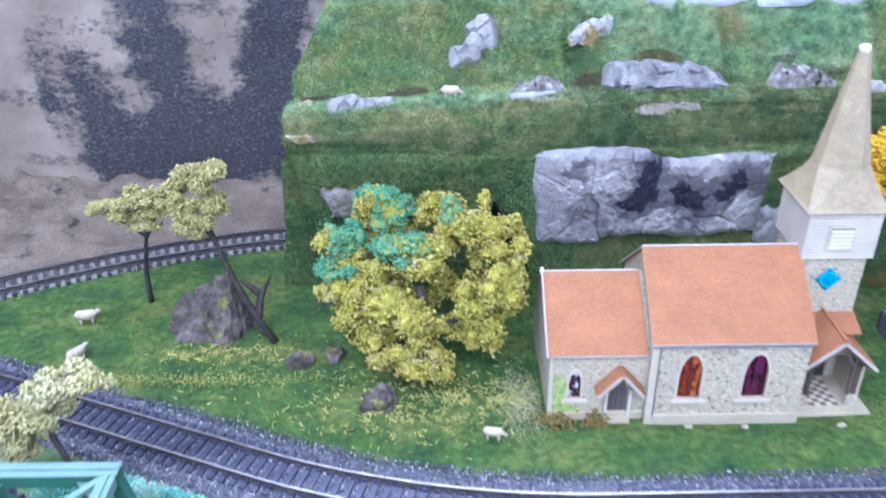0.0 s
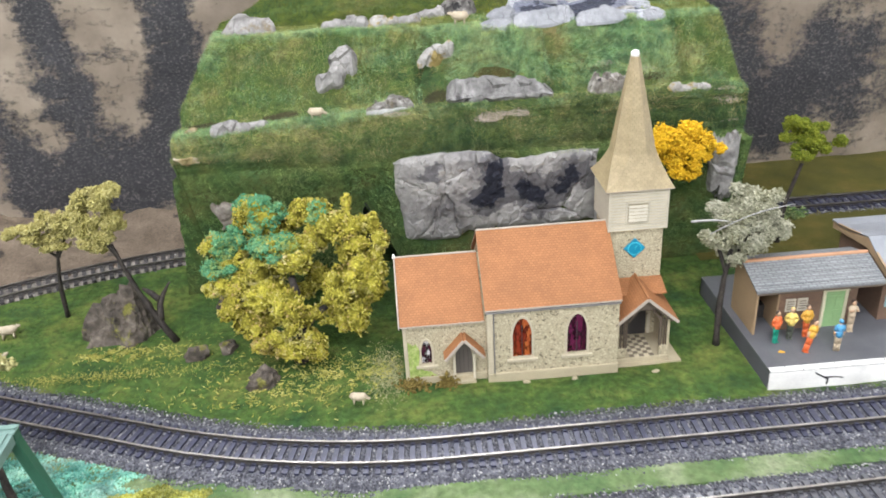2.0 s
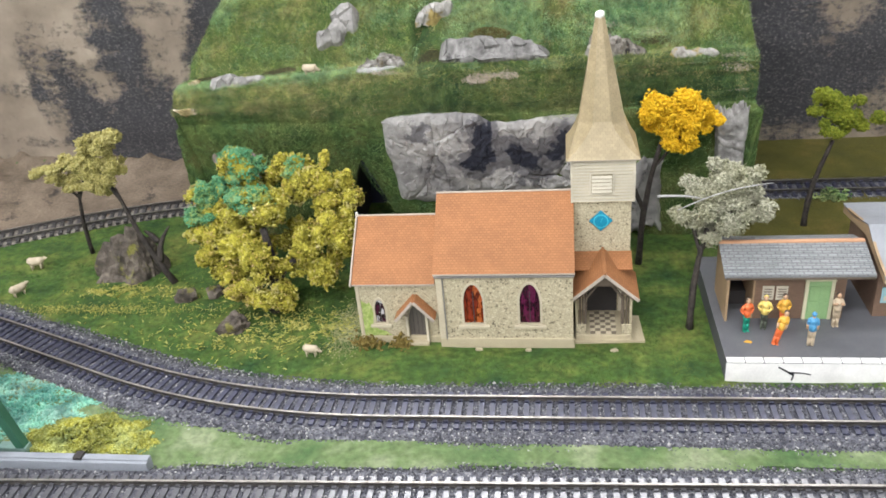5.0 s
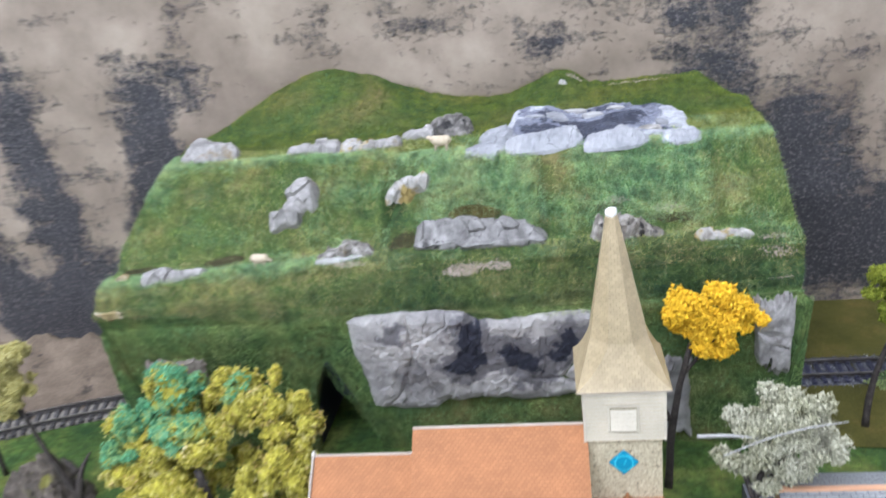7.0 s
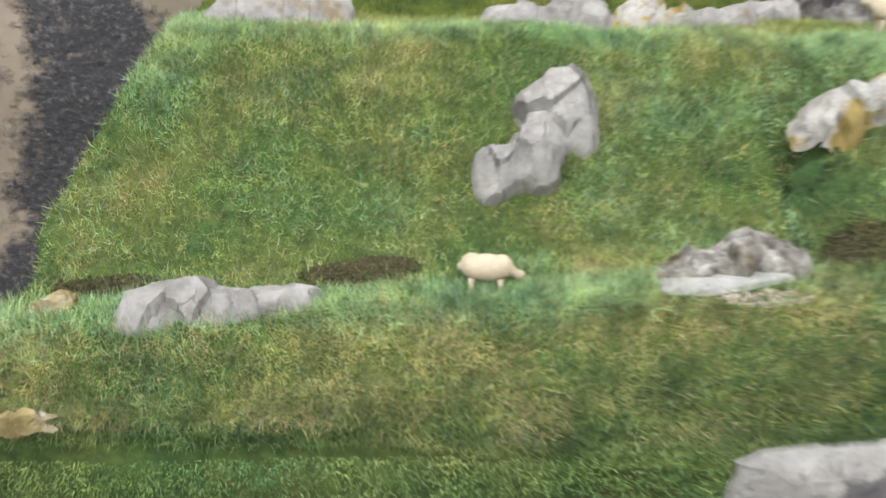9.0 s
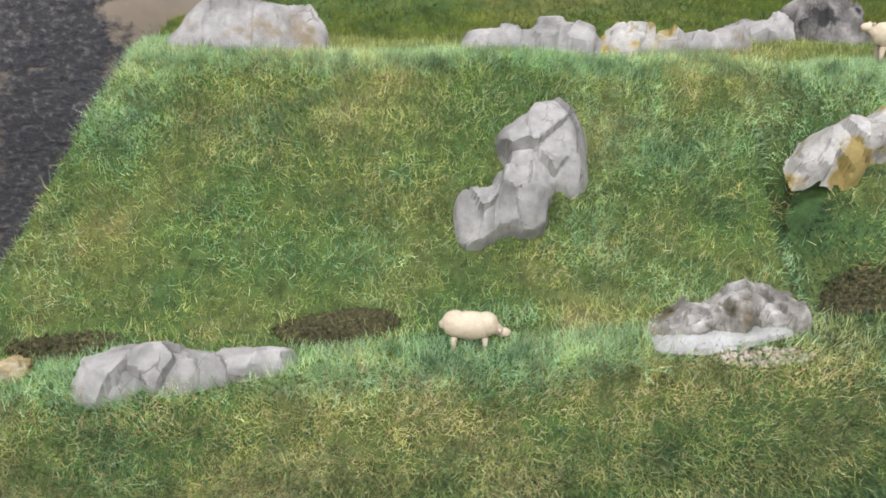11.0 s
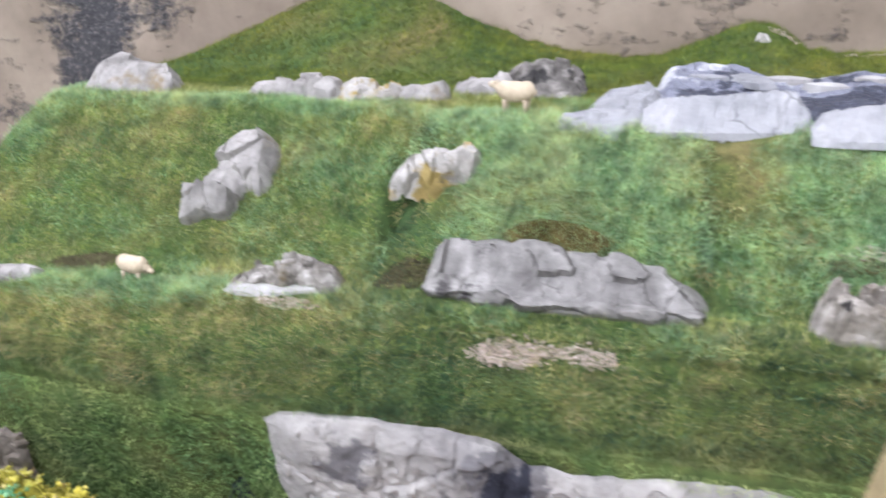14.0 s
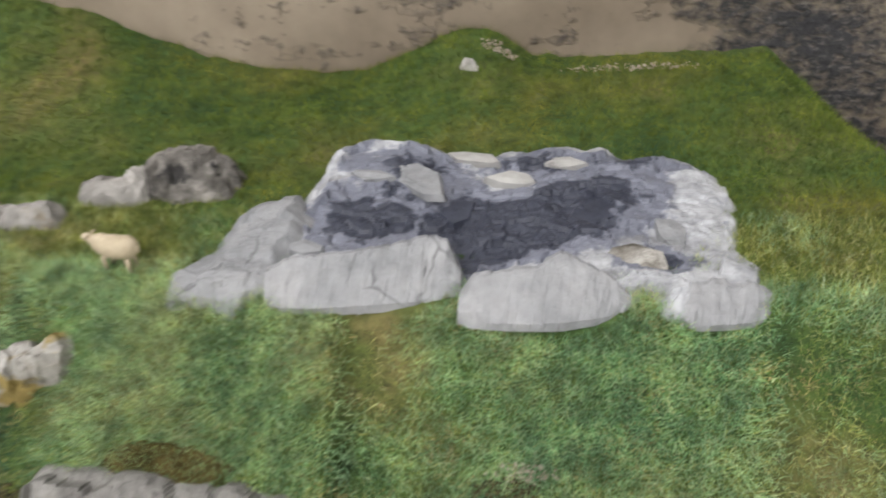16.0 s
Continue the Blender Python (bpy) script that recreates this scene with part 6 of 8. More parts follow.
    clock = part("clock_face", prism([(0.1992, 0.0600), (0.2060, 0.0668), (0.1992, 0.0736), (0.1924, 0.0668)], ty0 - 0.0012, ty0, "y"), M_BLUE, c, "turquoise diamond-shaped clock face", bevel=0.0003)
    def disc(r, depth):
        return prism([(0.1992 + r * math.cos(2 * math.pi * k / 20), 0.0668 + r * math.sin(2 * math.pi * k / 20)) for k in range(20)], ty0 - 0.0012 - depth, ty0 - 0.0012, "y")
    part("clock_ring", disc(0.0044, 0.0002), M_CLOCKRING, clock, "paler blue dial")
    part("dial", disc(0.0037, 0.0004), M_BLUE, clock)
    part("clock_mark", beam((0.1992, ty0 - 0.0017, 0.0666), (0.2003, ty0 - 0.0017, 0.0690), 0.0003, 0.0002), M_CLOCKRING, clock)
    # spire: a square skirt, then eight sides, in courses of shingles
    cx, cy = (tx0 + tx1) / 2, (ty0 + ty1) / 2
    spire = part("spire", limb([(cx, cy, 0.107), (cx - 0.0004, cy, 0.126), (cx - 0.0016, cy, 0.182)], [0.016, 0.0120, 0.0022], 8), M_SHINGLE, c, "tall straw-coloured shingled spire")
    def octagon(r, sq, z):
        pts = []
        for k in range(8):
            a = math.pi / 8 + k * math.pi / 4
            o = Vector((math.cos(a), math.sin(a))) * r / math.cos(math.pi / 8)
            q = Vector((math.copysign(min(abs(o.x) * 3, r), o.x), math.copysign(min(abs(o.y) * 3, r), o.y)))
            m = o.lerp(q, sq)
            pts.append((cx + m.x - 0.0016 * (z - 0.1065) / 0.075, cy + m.y, z))
        return pts
    n = 46
    zs = [0.1065 + (0.1815 - 0.1065) * k / n for k in range(n + 1)]
    def half(z):
        if z < 0.1255:
            k = (z - 0.1065) / 0.019
            return 0.0205 + (0.0126 - 0.0205) * k ** 0.85, (1 - k) ** 1.2
        k = (z - 0.1255) / (0.1815 - 0.1255)
        return 0.0126 + (0.0024 - 0.0126) * k, 0.0
    for za, zb in zip(zs, zs[1:]):
        bm = bmesh.new()
        (ra, qa), (rb, qb) = half(za), half(zb)
        lo = [bm.verts.new(p) for p in octagon(ra + 0.00014, qa, za)]
        hi = [bm.verts.new(p) for p in octagon(rb - 0.00005, qb, zb)]
        un = [bm.verts.new(p) for p in octagon(ra - 0.0008, qa, za)]
        for k in range(8):
            j = (k + 1) % 8
            bm.faces.new((lo[k], lo[j], hi[j], hi[k]))
            bm.faces.new((un[k], un[j], lo[j], lo[k]))
        course = part("shingle_course", bm, M_SHINGLE, spire)
        uv = course.data.uv_layers.new(name="uv")
        row = zs.index(za)
        for p in course.data.polygons:
            side = Vector((0, 0, 1)).cross(p.normal).normalized()
            for li in p.loop_indices:
                co = course.data.vertices[course.data.loops[li].vertex_index].co
                uv.data[li].uv = (co.dot(side) / 0.0019, row + (0.98 if co.z > (za + zb) / 2 else 0.02))
    part("spire_cap", limb([(cx - 0.0016, cy, 0.1810), (cx - 0.0016, cy, 0.1824), (cx - 0.0018, cy, 0.1838), (cx - 0.0019, cy, 0.1844)], [0.0024, 0.0028, 0.0022, 0.0009], 9, wob=0.12, seed=4), M_WHITE, spire, "white knob on the tip")
    part("spire_eave", box(tx0 - 0.0039, tx1 + 0.0039, ty0 - 0.0039, ty1 + 0.0039, 0.1058, 0.1066), M_EDGE, spire)
    # south porch in front of the tower
    po = part("porch_floor", box(0.1838, 0.2165, 0.3185, ty0, 0, 0.0042), M_PLINTH, c, "buff porch floor", bevel=0.0003)
    part("porch_base", prism([(0.1828, 0.3160), (0.2242, 0.3170), (0.2225, 0.3440), (0.1836, 0.3460)], -0.0005, 0.0010, "z"), M_PLINTH, c, "buff card base")
    for i in range(5):
        for j in range(8):
            part("floor_tile", box(0.1925 + 0.0031 * i, 0.1953 + 0.0031 * i, 0.3195 + 0.0030 * j, 0.3222 + 0.0030 * j, 0.0042, 0.0045), M_CHECK_A if (i + j) % 2 else M_CHECK_B, po)
    for x in (0.1838, 0.2150):
        part("porch_wall", box(x, x + 0.0015, 0.3200, ty0, 0.0042, 0.0290), M_PLINTH, c)
    for x0, x1 in ((0.1838, 0.1900), (0.2105, 0.2165)):
        part("porch_dwarf_wall", box(x0, x1, 0.3195, 0.3215, 0.0042, 0.0110), M_RUBBLE, c, bevel=0.0003)
        part("porch_post", box((x0 + x1) / 2 + (0.002 if x0 < 0.2 else -0.0034), (x0 + x1) / 2 + (0.0034 if x0 < 0.2 else -0.002), 0.3197, 0.3212, 0.011, 0.0345), M_BEAM, c, "dark timber porch post")
        for k in range(3):
            part("porch_slat", box(x0 + 0.0006 + 0.0017 * k, x0 + 0.0014 + 0.0017 * k, 0.3202, 0.3209, 0.011, 0.030), M_BEAM, c)
    part("porch_door", prism(lancet(0.2002, 0.0045, 0.018, 0.0265), ty0 - 0.0008, ty0 - 0.0002, "y"), M_SHADOWY, c, "black arched inner doorway")
    part("porch_roof", prism([(0.3325, 0.0402), (ty0, 0.0452), (ty0, 0.0462), (0.3325, 0.0412)], 0.1836, 0.2172, "x"), M_TILE, c, "orange porch roof slope", uv=True)
    for sx in (-1, 1):
        part("porch_gable_roof", prism([(0.2004, 0.0484), (0.2004, 0.0470), (0.2004 + sx * 0.0190, 0.0302), (0.2004 + sx * 0.0197, 0.0312)], 0.3150, ty0, "y"), M_TILE, c, "orange gabled porch roof", uv=True)
        part("porch_bargeboard", beam((0.2004 + sx * 0.0002, 0.3146, 0.0473), (0.2004 + sx * 0.0193, 0.3146, 0.0304), 0.0007, 0.0017), M_EDGE, c)
        part("gable_beam", beam((0.2004 + sx * 0.0002, 0.3166, 0.0450), (0.2004 + sx * 0.0165, 0.3166, 0.0305), 0.0009, 0.0016), M_BEAM, c)
        part("porch_brace", beam((0.2004 + sx * 0.0100, 0.3190, 0.0300), (0.2004 + sx * 0.0040, 0.3190, 0.0385), 0.0009, 0.0012), M_BEAM, c)
        part("porch_reveal", box(0.2004 + min(sx * 0.0098, sx * 0.0116), 0.2004 + max(sx * 0.0098, sx * 0.0116), ty0 - 0.0012, ty0 - 0.0003, 0.0045, 0.0300), M_CARD, c, "cream doorway pillar")
    part("gable_panel", prism([(0.2004, 0.0462), (0.2004 + 0.0085, 0.0388), (0.2004 - 0.0085, 0.0388)], 0.3170, 0.3178, "y"), M_BEAM, c, "dark timber gable panel")
    part("porch_ridge", box(0.1997, 0.2011, 0.3148, ty0, 0.0480, 0.0489), M_TILE, c, uv=True)
    return c


church()


def bush(name, label, cx, cy, r, h, n, mat, seed):
    g = np.random.default_rng(seed)
    P = g.normal(size=(n, 3)) * 0.42
    P = np.stack([cx + P[:, 0] * r, cy + P[:, 1] * r * 0.6, np.abs(P[:, 2]) * h], 1)
    tagged(crumbs(name, P, g.uniform(0.0006, 0.0014, n), mat, seed), label, "bush", "bushes by the church")


bush("low_bush", "low brown flock bush at the church wall", 0.058, 0.3135, 0.011, 0.006, 260, M_BUSH, 3)
bush("low_bush", "low brown flock bush beside the chancel door", 0.079, 0.3125, 0.008, 0.006, 200, M_BUSH, 4)
for sx in (0.1265, 0.1560, 0.2060):
    tagged(new("pale_pebble", rock_mesh("pale_pebble", 0.005, 0.003, 0.002, sx * 100, M_PLINTH, ground_z, sx, 0.3095, segs=12, rings=5, sink=0.0003)), "pale pebble lying at the church plinth", "pebble", "pebbles")


# ---- station ----
def platform():
    x0, x1, y0, y1, h = 0.2635, 0.62, 0.2805, 0.395, 0.0132
    p = thing("station_platform", "grey card station platform with a whitewashed front", "platform", (0.40, 0.33, 0))
    part("surface", box(x0, x1, y0 + 0.0042, y1, h - 0.001, h), M_PLATTOP, p, "smooth dark grey platform top")
    part("end_wall", box(x0, x0 + 0.001, y0 + 0.001, y1, -0.003, h - 0.001), M_PLATSIDE, p, "dark grey end wall")
    part("front_wall", box(x0, x1, y0, y0 + 0.001, -0.003, h - 0.001), M_WHITE, p, "whitewashed front wall")
    part("back_wall", box(x0, x1, y1 - 0.001, y1, -0.003, h - 0.001), M_PLATSIDE, p)
    part("joint_strip", box(x0, x1, y0 + 0.0002, y0 + 0.0044, h - 0.001, h - 0.0002), M_CRACK, p)
    bm = box(0.0002, 0.0094, -0.0003, 0.0040, h - 0.0004, h + 0.0003)
    bmesh.ops.recalc_face_normals(bm, faces=bm.faces)
    me = bpy.data.meshes.new("edging_slab")
    bm.to_mesh(me)
    bm.free()
    me.materials.append(M_WHITE)
    for k in range(34):
        s = child("edging_slab", me, p)
        s.matrix_basis = Matrix.Translation((x0 + 0.0098 * k, y0, 0)) @ Matrix.Rotation(0.01 * math.sin(k * 2.3), 4, "Z")
    for a, b, c in (((0.2905, 0.0100), (0.2960, 0.0065), 0.0008), ((0.2960, 0.0065), (0.3030, 0.0062), 0.0006), ((0.2960, 0.0065), (0.2985, 0.0050), 0.0012), ((0.2985, 0.0050), (0.2978, 0.0015), 0.0010), ((0.3030, 0.0062), (0.3075, 0.0052), 0.0005)):
        part("crack", beam((a[0], y0 - 0.0002, a[1]), (b[0], y0 - 0.0002, b[1]), 0.0005, c), M_CRACK, p, "black peeled crack")
    return h


PH = platform()


def sloped_roof(name, parent, x0, x1, pts, thick, mat, label=""):
    """A roof skin along x from a list of (y, z) down its section."""
    prof = list(pts) + [(y, z - thick) for y, z in reversed(pts)]
    return part(name, prism(prof, x0, x1, "x"), mat, parent, label, uv=True)


def hut():
    h = thing("waiting_hut", "brick card waiting shelter with a grey slate roof and green door", "station hut", (0.305, 0.335, PH))
    yf, yb = 0.3225, 0.3540
    part("end_wall", prism([(yf - 0.001, PH), (yb, PH), (yb, 0.0487), (0.3385, 0.0540), (yf - 0.001, 0.0470)], 0.2685, 0.2697, "x"), M_TANWALL, h, "tan card end wall")
    part("front_wall", box(0.2845, 0.3320, yf, yf + 0.001, PH, 0.047), M_BRICK, h, "brown brick front wall", uv=True)
    part("recess_wall", box(0.2835, 0.2845, yf, yb, PH, 0.047), M_TANWALL, h)
    part("back_wall", box(0.2697, 0.3440, yb, yb + 0.001, PH, 0.049), M_BRICK, h, uv=True)
    part("inner_wall", box(0.3320, 0.3330, yf, yb, PH, 0.047), M_BRICK, h, uv=True)
    part("post", box(0.2686, 0.2698, 0.3195, 0.3210, PH, 0.0462), M_TANWALL, h)
    part("bench", box(0.2700, 0.2832, 0.338, 0.350, PH, PH + 0.009), M_SHADOWY, h)
    roof = sloped_roof("roof", h, 0.2655, 0.3445, [(0.3135, 0.0462), (0.3385, 0.0545)], 0.0008, M_SLATE, "pale grey slate roof slope")
    sloped_roof("roof_back", h, 0.2655, 0.3445, [(0.3385, 0.0545), (0.3575, 0.0485)], 0.0008, M_SLATE)
    for k in range(6):
        y = 0.3140 + 0.004 * k
        z = 0.0462 + (y - 0.3135) * 0.332
        part("slate_course", prism([(y, z + 0.0001), (y, z + 0.0007), (y + 0.0042, z + 0.0017)], 0.2655, 0.3445, "x"), M_SLATE, roof, uv=True)
    part("ridge", box(0.2655, 0.3445, 0.3372, 0.3400, 0.0539, 0.0557), M_RIDGE, h, "orange ridge tiles", bevel=0.0004)
    part("fascia", box(0.2660, 0.3440, 0.3133, 0.3139, 0.0445, 0.0458), M_BEAM, h)
    door = part("door", box(0.3120, 0.3262, yf - 0.0006, yf, PH, 0.0385), M_GREEN, h, "pale green panelled door")
    for x in (0.3120, 0.3252):
        part("door_jamb", box(x - 0.0008 if x < 0.32 else x - 0.0002, x + 0.0010 if x < 0.32 else x + 0.0016, yf - 0.0012, yf, PH, 0.0392), M_CREAM, door)
    part("door_head", prism([(0.3108, 0.0385), (0.3276, 0.0385), (0.3262, 0.0408), (0.3192, 0.0418), (0.3122, 0.0408)], yf - 0.0013, yf, "y"), M_CREAM, door)
    for x in (0.3140, 0.3196):
        for z in (0.0165, 0.0265):
            part("panel", box(x, x + 0.0046, yf - 0.0010, yf - 0.0006, z, z + 0.0085), M_GREEN, door)
    sign = part("sign", box(0.2905, 0.3035, yf - 0.0008, yf, 0.0398, 0.0432), M_PAPER, h, "cream name board")
    part("writing", box(0.2918, 0.3022, yf - 0.0010, yf - 0.0008, 0.0409, 0.0421), M_INK, sign)
    for x in (0.2885, 0.2960):
        n = part("notice", box(x, x + 0.0062, yf - 0.0006, yf, 0.0262, 0.0350), M_PAPER, h, "cream paper notice")
        for k in range(4):
            part("writing", box(x + 0.0008, x + 0.0052, yf - 0.0008, yf - 0.0006, 0.0278 + 0.0017 * k, 0.0285 + 0.0017 * k), M_INK, n)
    return h


hut()


def station():
    s = thing("station_building", "brick card station building with a pale grey sweeping roof", "station building", (0.45, 0.34, PH))
    yf, yb = 0.3245, 0.380
    part("front_wall", box(0.3510, 0.58, yf, yf + 0.001, PH, 0.048), M_BRICK, s, "brown brick front wall", uv=True)
    part("end_wall", prism([(yf, PH), (yb, PH), (yb, 0.052), (0.3450, 0.060), (yf, 0.0465)], 0.3500, 0.3510, "x"), M_BRICK, s, "brown brick end wall", uv=True)
    part("end_gable", prism([(0.3090, 0.0440), (0.3450, 0.0545), (0.3860, 0.0485), (0.3860, 0.0530), (0.3450, 0.0612), (0.3270, 0.0535), (0.3090, 0.0480)], 0.3470, 0.3484, "x"), M_TANWALL, s, "tan bargeboard along the roof end")
    part("back_wall", box(0.3510, 0.58, yb - 0.001, yb, PH, 0.05), M_BRICK, s, uv=True)
    pts = [(0.3085, 0.0480), (0.3180, 0.0500), (0.3280, 0.0535), (0.3370, 0.0580), (0.3440, 0.0620), (0.3520, 0.0600), (0.3660, 0.0560), (0.3780, 0.0540), (0.3880, 0.0540)]
    sloped_roof("roof", s, 0.3470, 0.60, pts, 0.0009, M_ROOFGREY, "pale grey roof, swept up at the back eave")
    part("fascia", box(0.3475, 0.60, 0.3086, 0.3096, 0.0440, 0.0476), M_CREAM, s, "cream valance board")
    poster = part("poster", box(0.3530, 0.3605, yf - 0.0006, yf, 0.0225, 0.0325), M_POSTER, s, "pale blue poster")
    part("writing", box(0.3542, 0.3592, yf - 0.0008, yf - 0.0006, 0.0240, 0.0270), M_PAPER, poster)
    w = part("window", box(0.3640, 0.3745, yf - 0.0006, yf, 0.0235, 0.0360), M_CREAM, s, "small window with a yellow sill")
    part("pane", box(0.3652, 0.3733, yf - 0.0009, yf - 0.0006, 0.0250, 0.0350), M_SHADOWY, w)
    part("sill", box(0.3630, 0.3760, yf - 0.0016, yf, 0.0210, 0.0235), M_YELLOWSILL, w)
    d = part("door", box(0.3820, 0.3960, yf - 0.0006, yf, PH, 0.0365), M_GREEN, s, "pale green door")
    for x in (0.3808, 0.3960):
        part("door_jamb", box(x, x + 0.0014, yf - 0.0012, yf, PH, 0.0370), M_CREAM, d)
    for x in (0.3838, 0.3898):
        part("panel", box(x, x + 0.0045, yf - 0.0010, yf - 0.0006, 0.0165, 0.0345), M_GREEN, d)
    return s


station()

# ---- small cast figures and sheep ----
def lathe_blob(bm, c, r, mi, seg=8, rings=6, tilt=None):
    """An ellipsoid with half-sizes r round c."""
    grid = []
    for j in range(rings + 1):
        a = math.pi * j / rings
        row = []
        for k in range(seg):
            b = 2 * math.pi * k / seg
            v = Vector((r[0] * math.sin(a) * math.cos(b), r[1] * math.sin(a) * math.sin(b), r[2] * math.cos(a)))
            if tilt:
                v = tilt @ v
            row.append(bm.verts.new(Vector(c) + v))
        grid.append(row)
    for j in range(rings):
        for k in range(seg):
            f = bm.faces.new((grid[j][k], grid[j + 1][k], grid[j + 1][(k + 1) % seg], grid[j][(k + 1) % seg]))
            f.material_index = mi
            f.smooth = True


def tube(bm, p, q, r0, r1, mi):
    n = len(bm.faces)
    limb([p, Vector(p).lerp(Vector(q), 0.5), q], [r0, (r0 + r1) / 2, r1], 8, bm)
    bm.faces.ensure_lookup_table()
    for f in list(bm.faces)[n:]:
        f.material_index = mi
        f.smooth = True


SKIN = paint("figure_flesh", (0.5, 0.32, 0.2), 0.5)
HAIR = paint("figure_hair", (0.06, 0.04, 0.03), 0.5)


def figurine(label, x, y, turn, top, legs, lean=0.0, stride=0.0, arms="hips", hair=None):
    """A painted plastic platform figure, about 23 mm tall."""
    bm = bmesh.new()
    s = 0.00096
    L = Matrix.Scale(0.86, 4, Vector((1, 0, 0))) @ Matrix.Rotation(radians(lean), 4, "Y")
    def at(a, b, c):
        return L @ Vector((a * s, b * s, c * s))
    for k, sx in ((0, -1), (1, 1)):
        st = stride * (1 if k else -1)
        tube(bm, at(sx * 1.2 + st, -st * 0.2, 0.0), at(sx * 1.1 + st * 0.3, 0, 6), 0.9 * s, 1.1 * s, 1)
        tube(bm, at(sx * 1.1 + st * 0.3, 0, 5.5), at(sx * 0.9, 0, 11.5), 1.1 * s, 1.5 * s, 1)
        lathe_blob(bm, at(sx * 1.2 + st, -0.8, 0.5), (0.9 * s, 1.6 * s, 0.6 * s), 1, 6, 4)
    tube(bm, at(0, 0, 10.5), at(0, 0, 15), 2.2 * s, 2.3 * s, 0)
    tube(bm, at(0, 0, 14.5), at(0, 0, 18.4), 2.3 * s, 2.0 * s, 0)
    lathe_blob(bm, at(0, 0, 18), (2.7 * s, 1.4 * s, 1.2 * s), 0)
    for sx in (-1, 1):
        if arms == "hips":
            elbow, hand = at(sx * 4.3, 0.4, 14.6), at(sx * 2.4, -1.0, 12.4)
        elif arms == "down":
            elbow, hand = at(sx * 3.1, 0, 14.4), at(sx * 2.9, -0.6, 11)
        else:
            elbow, hand = at(sx * 3.2, -1.4, 15.6), at(sx * 1.4, -3.2, 17)
        tube(bm, at(sx * 2.4, 0, 18), elbow, 0.95 * s, 0.85 * s, 0)
        tube(bm, elbow, hand, 0.85 * s, 0.7 * s, 0 if arms == "hips" else 2)
    tube(bm, at(0, 0, 18.4), at(0, 0, 19.6), 0.8 * s, 0.8 * s, 2)
    lathe_blob(bm, at(0, -0.1, 21), (1.35 * s, 1.5 * s, 1.75 * s), 2)
    lathe_blob(bm, at(0, 0.35, 21.5), (1.45 * s, 1.45 * s, 1.5 * s), 3)
    me = bpy.data.meshes.new("platform_figurine")
    bmesh.ops.recalc_face_normals(bm, faces=bm.faces)
    bm.to_mesh(me)
    bm.free()
    for m in (top, legs, SKIN, hair or HAIR):
        me.materials.append(m)
    ob = new("platform_figurine", me)
    ob.matrix_basis = pose(x, y, PH - 0.0001, 0, 0, turn)
    return tagged(ob, label, "figurine", "figurines on the platform")


F_ORANGE, F_GREEN, F_YELLOW = paint("figure_orange", (0.68, 0.14, 0.04), 0.45), paint("figure_green", (0.01, 0.24, 0.16), 0.45), paint("figure_yellow", (0.75, 0.58, 0.16), 0.45)
F_DARK, F_AMBER, F_BLUE = paint("figure_dark", (0.07, 0.08, 0.06), 0.5), paint("figure_amber", (0.66, 0.36, 0.05), 0.45), paint("figure_blue", (0.07, 0.26, 0.46), 0.45)
F_PINK, F_BEIGE, F_GREY = paint("figure_pink", (0.7, 0.36, 0.36), 0.45), paint("figure_beige", (0.5, 0.4, 0.28), 0.5), paint("figure_grey", (0.42, 0.44, 0.47), 0.5)
figurine("painted plastic figurine in orange top and green trousers", 0.2785, 0.310, 20, F_ORANGE, F_GREEN)
figurine("painted plastic figurine in pale yellow top and dark trousers", 0.2885, 0.3125, -15, F_YELLOW, F_DARK, hair=F_YELLOW)
figurine("painted plastic figurine in amber top and orange trousers", 0.2990, 0.3140, 5, F_AMBER, F_ORANGE)
figurine("leaning plastic figurine in yellow top and orange trousers", 0.2915, 0.2975, 10, F_AMBER, F_ORANGE, lean=16, arms="down")
figurine("painted plastic figurine in blue top with bare legs", 0.3098, 0.2960, 170, F_BLUE, F_BEIGE, arms="down", hair=F_BLUE)
figurine("unpainted beige plastic figurine with folded arms", 0.3275, 0.3150, 0, F_BEIGE, F_BEIGE, arms="fold")
figurine("running plastic figurine in grey top and pink trousers", 0.3645, 0.2930, -70, F_GREY, F_PINK, lean=-14, stride=2.2, arms="fold")
bm = prism([(0.2755, 0.2985), (0.2795, 0.2975), (0.2800, 0.2990), (0.2775, 0.3005)], PH + 0.0001, PH + 0.0004, "z")
tagged(part("paper_scrap", bm, F_AMBER), "yellow paper scrap lying on the platform", "scrap")


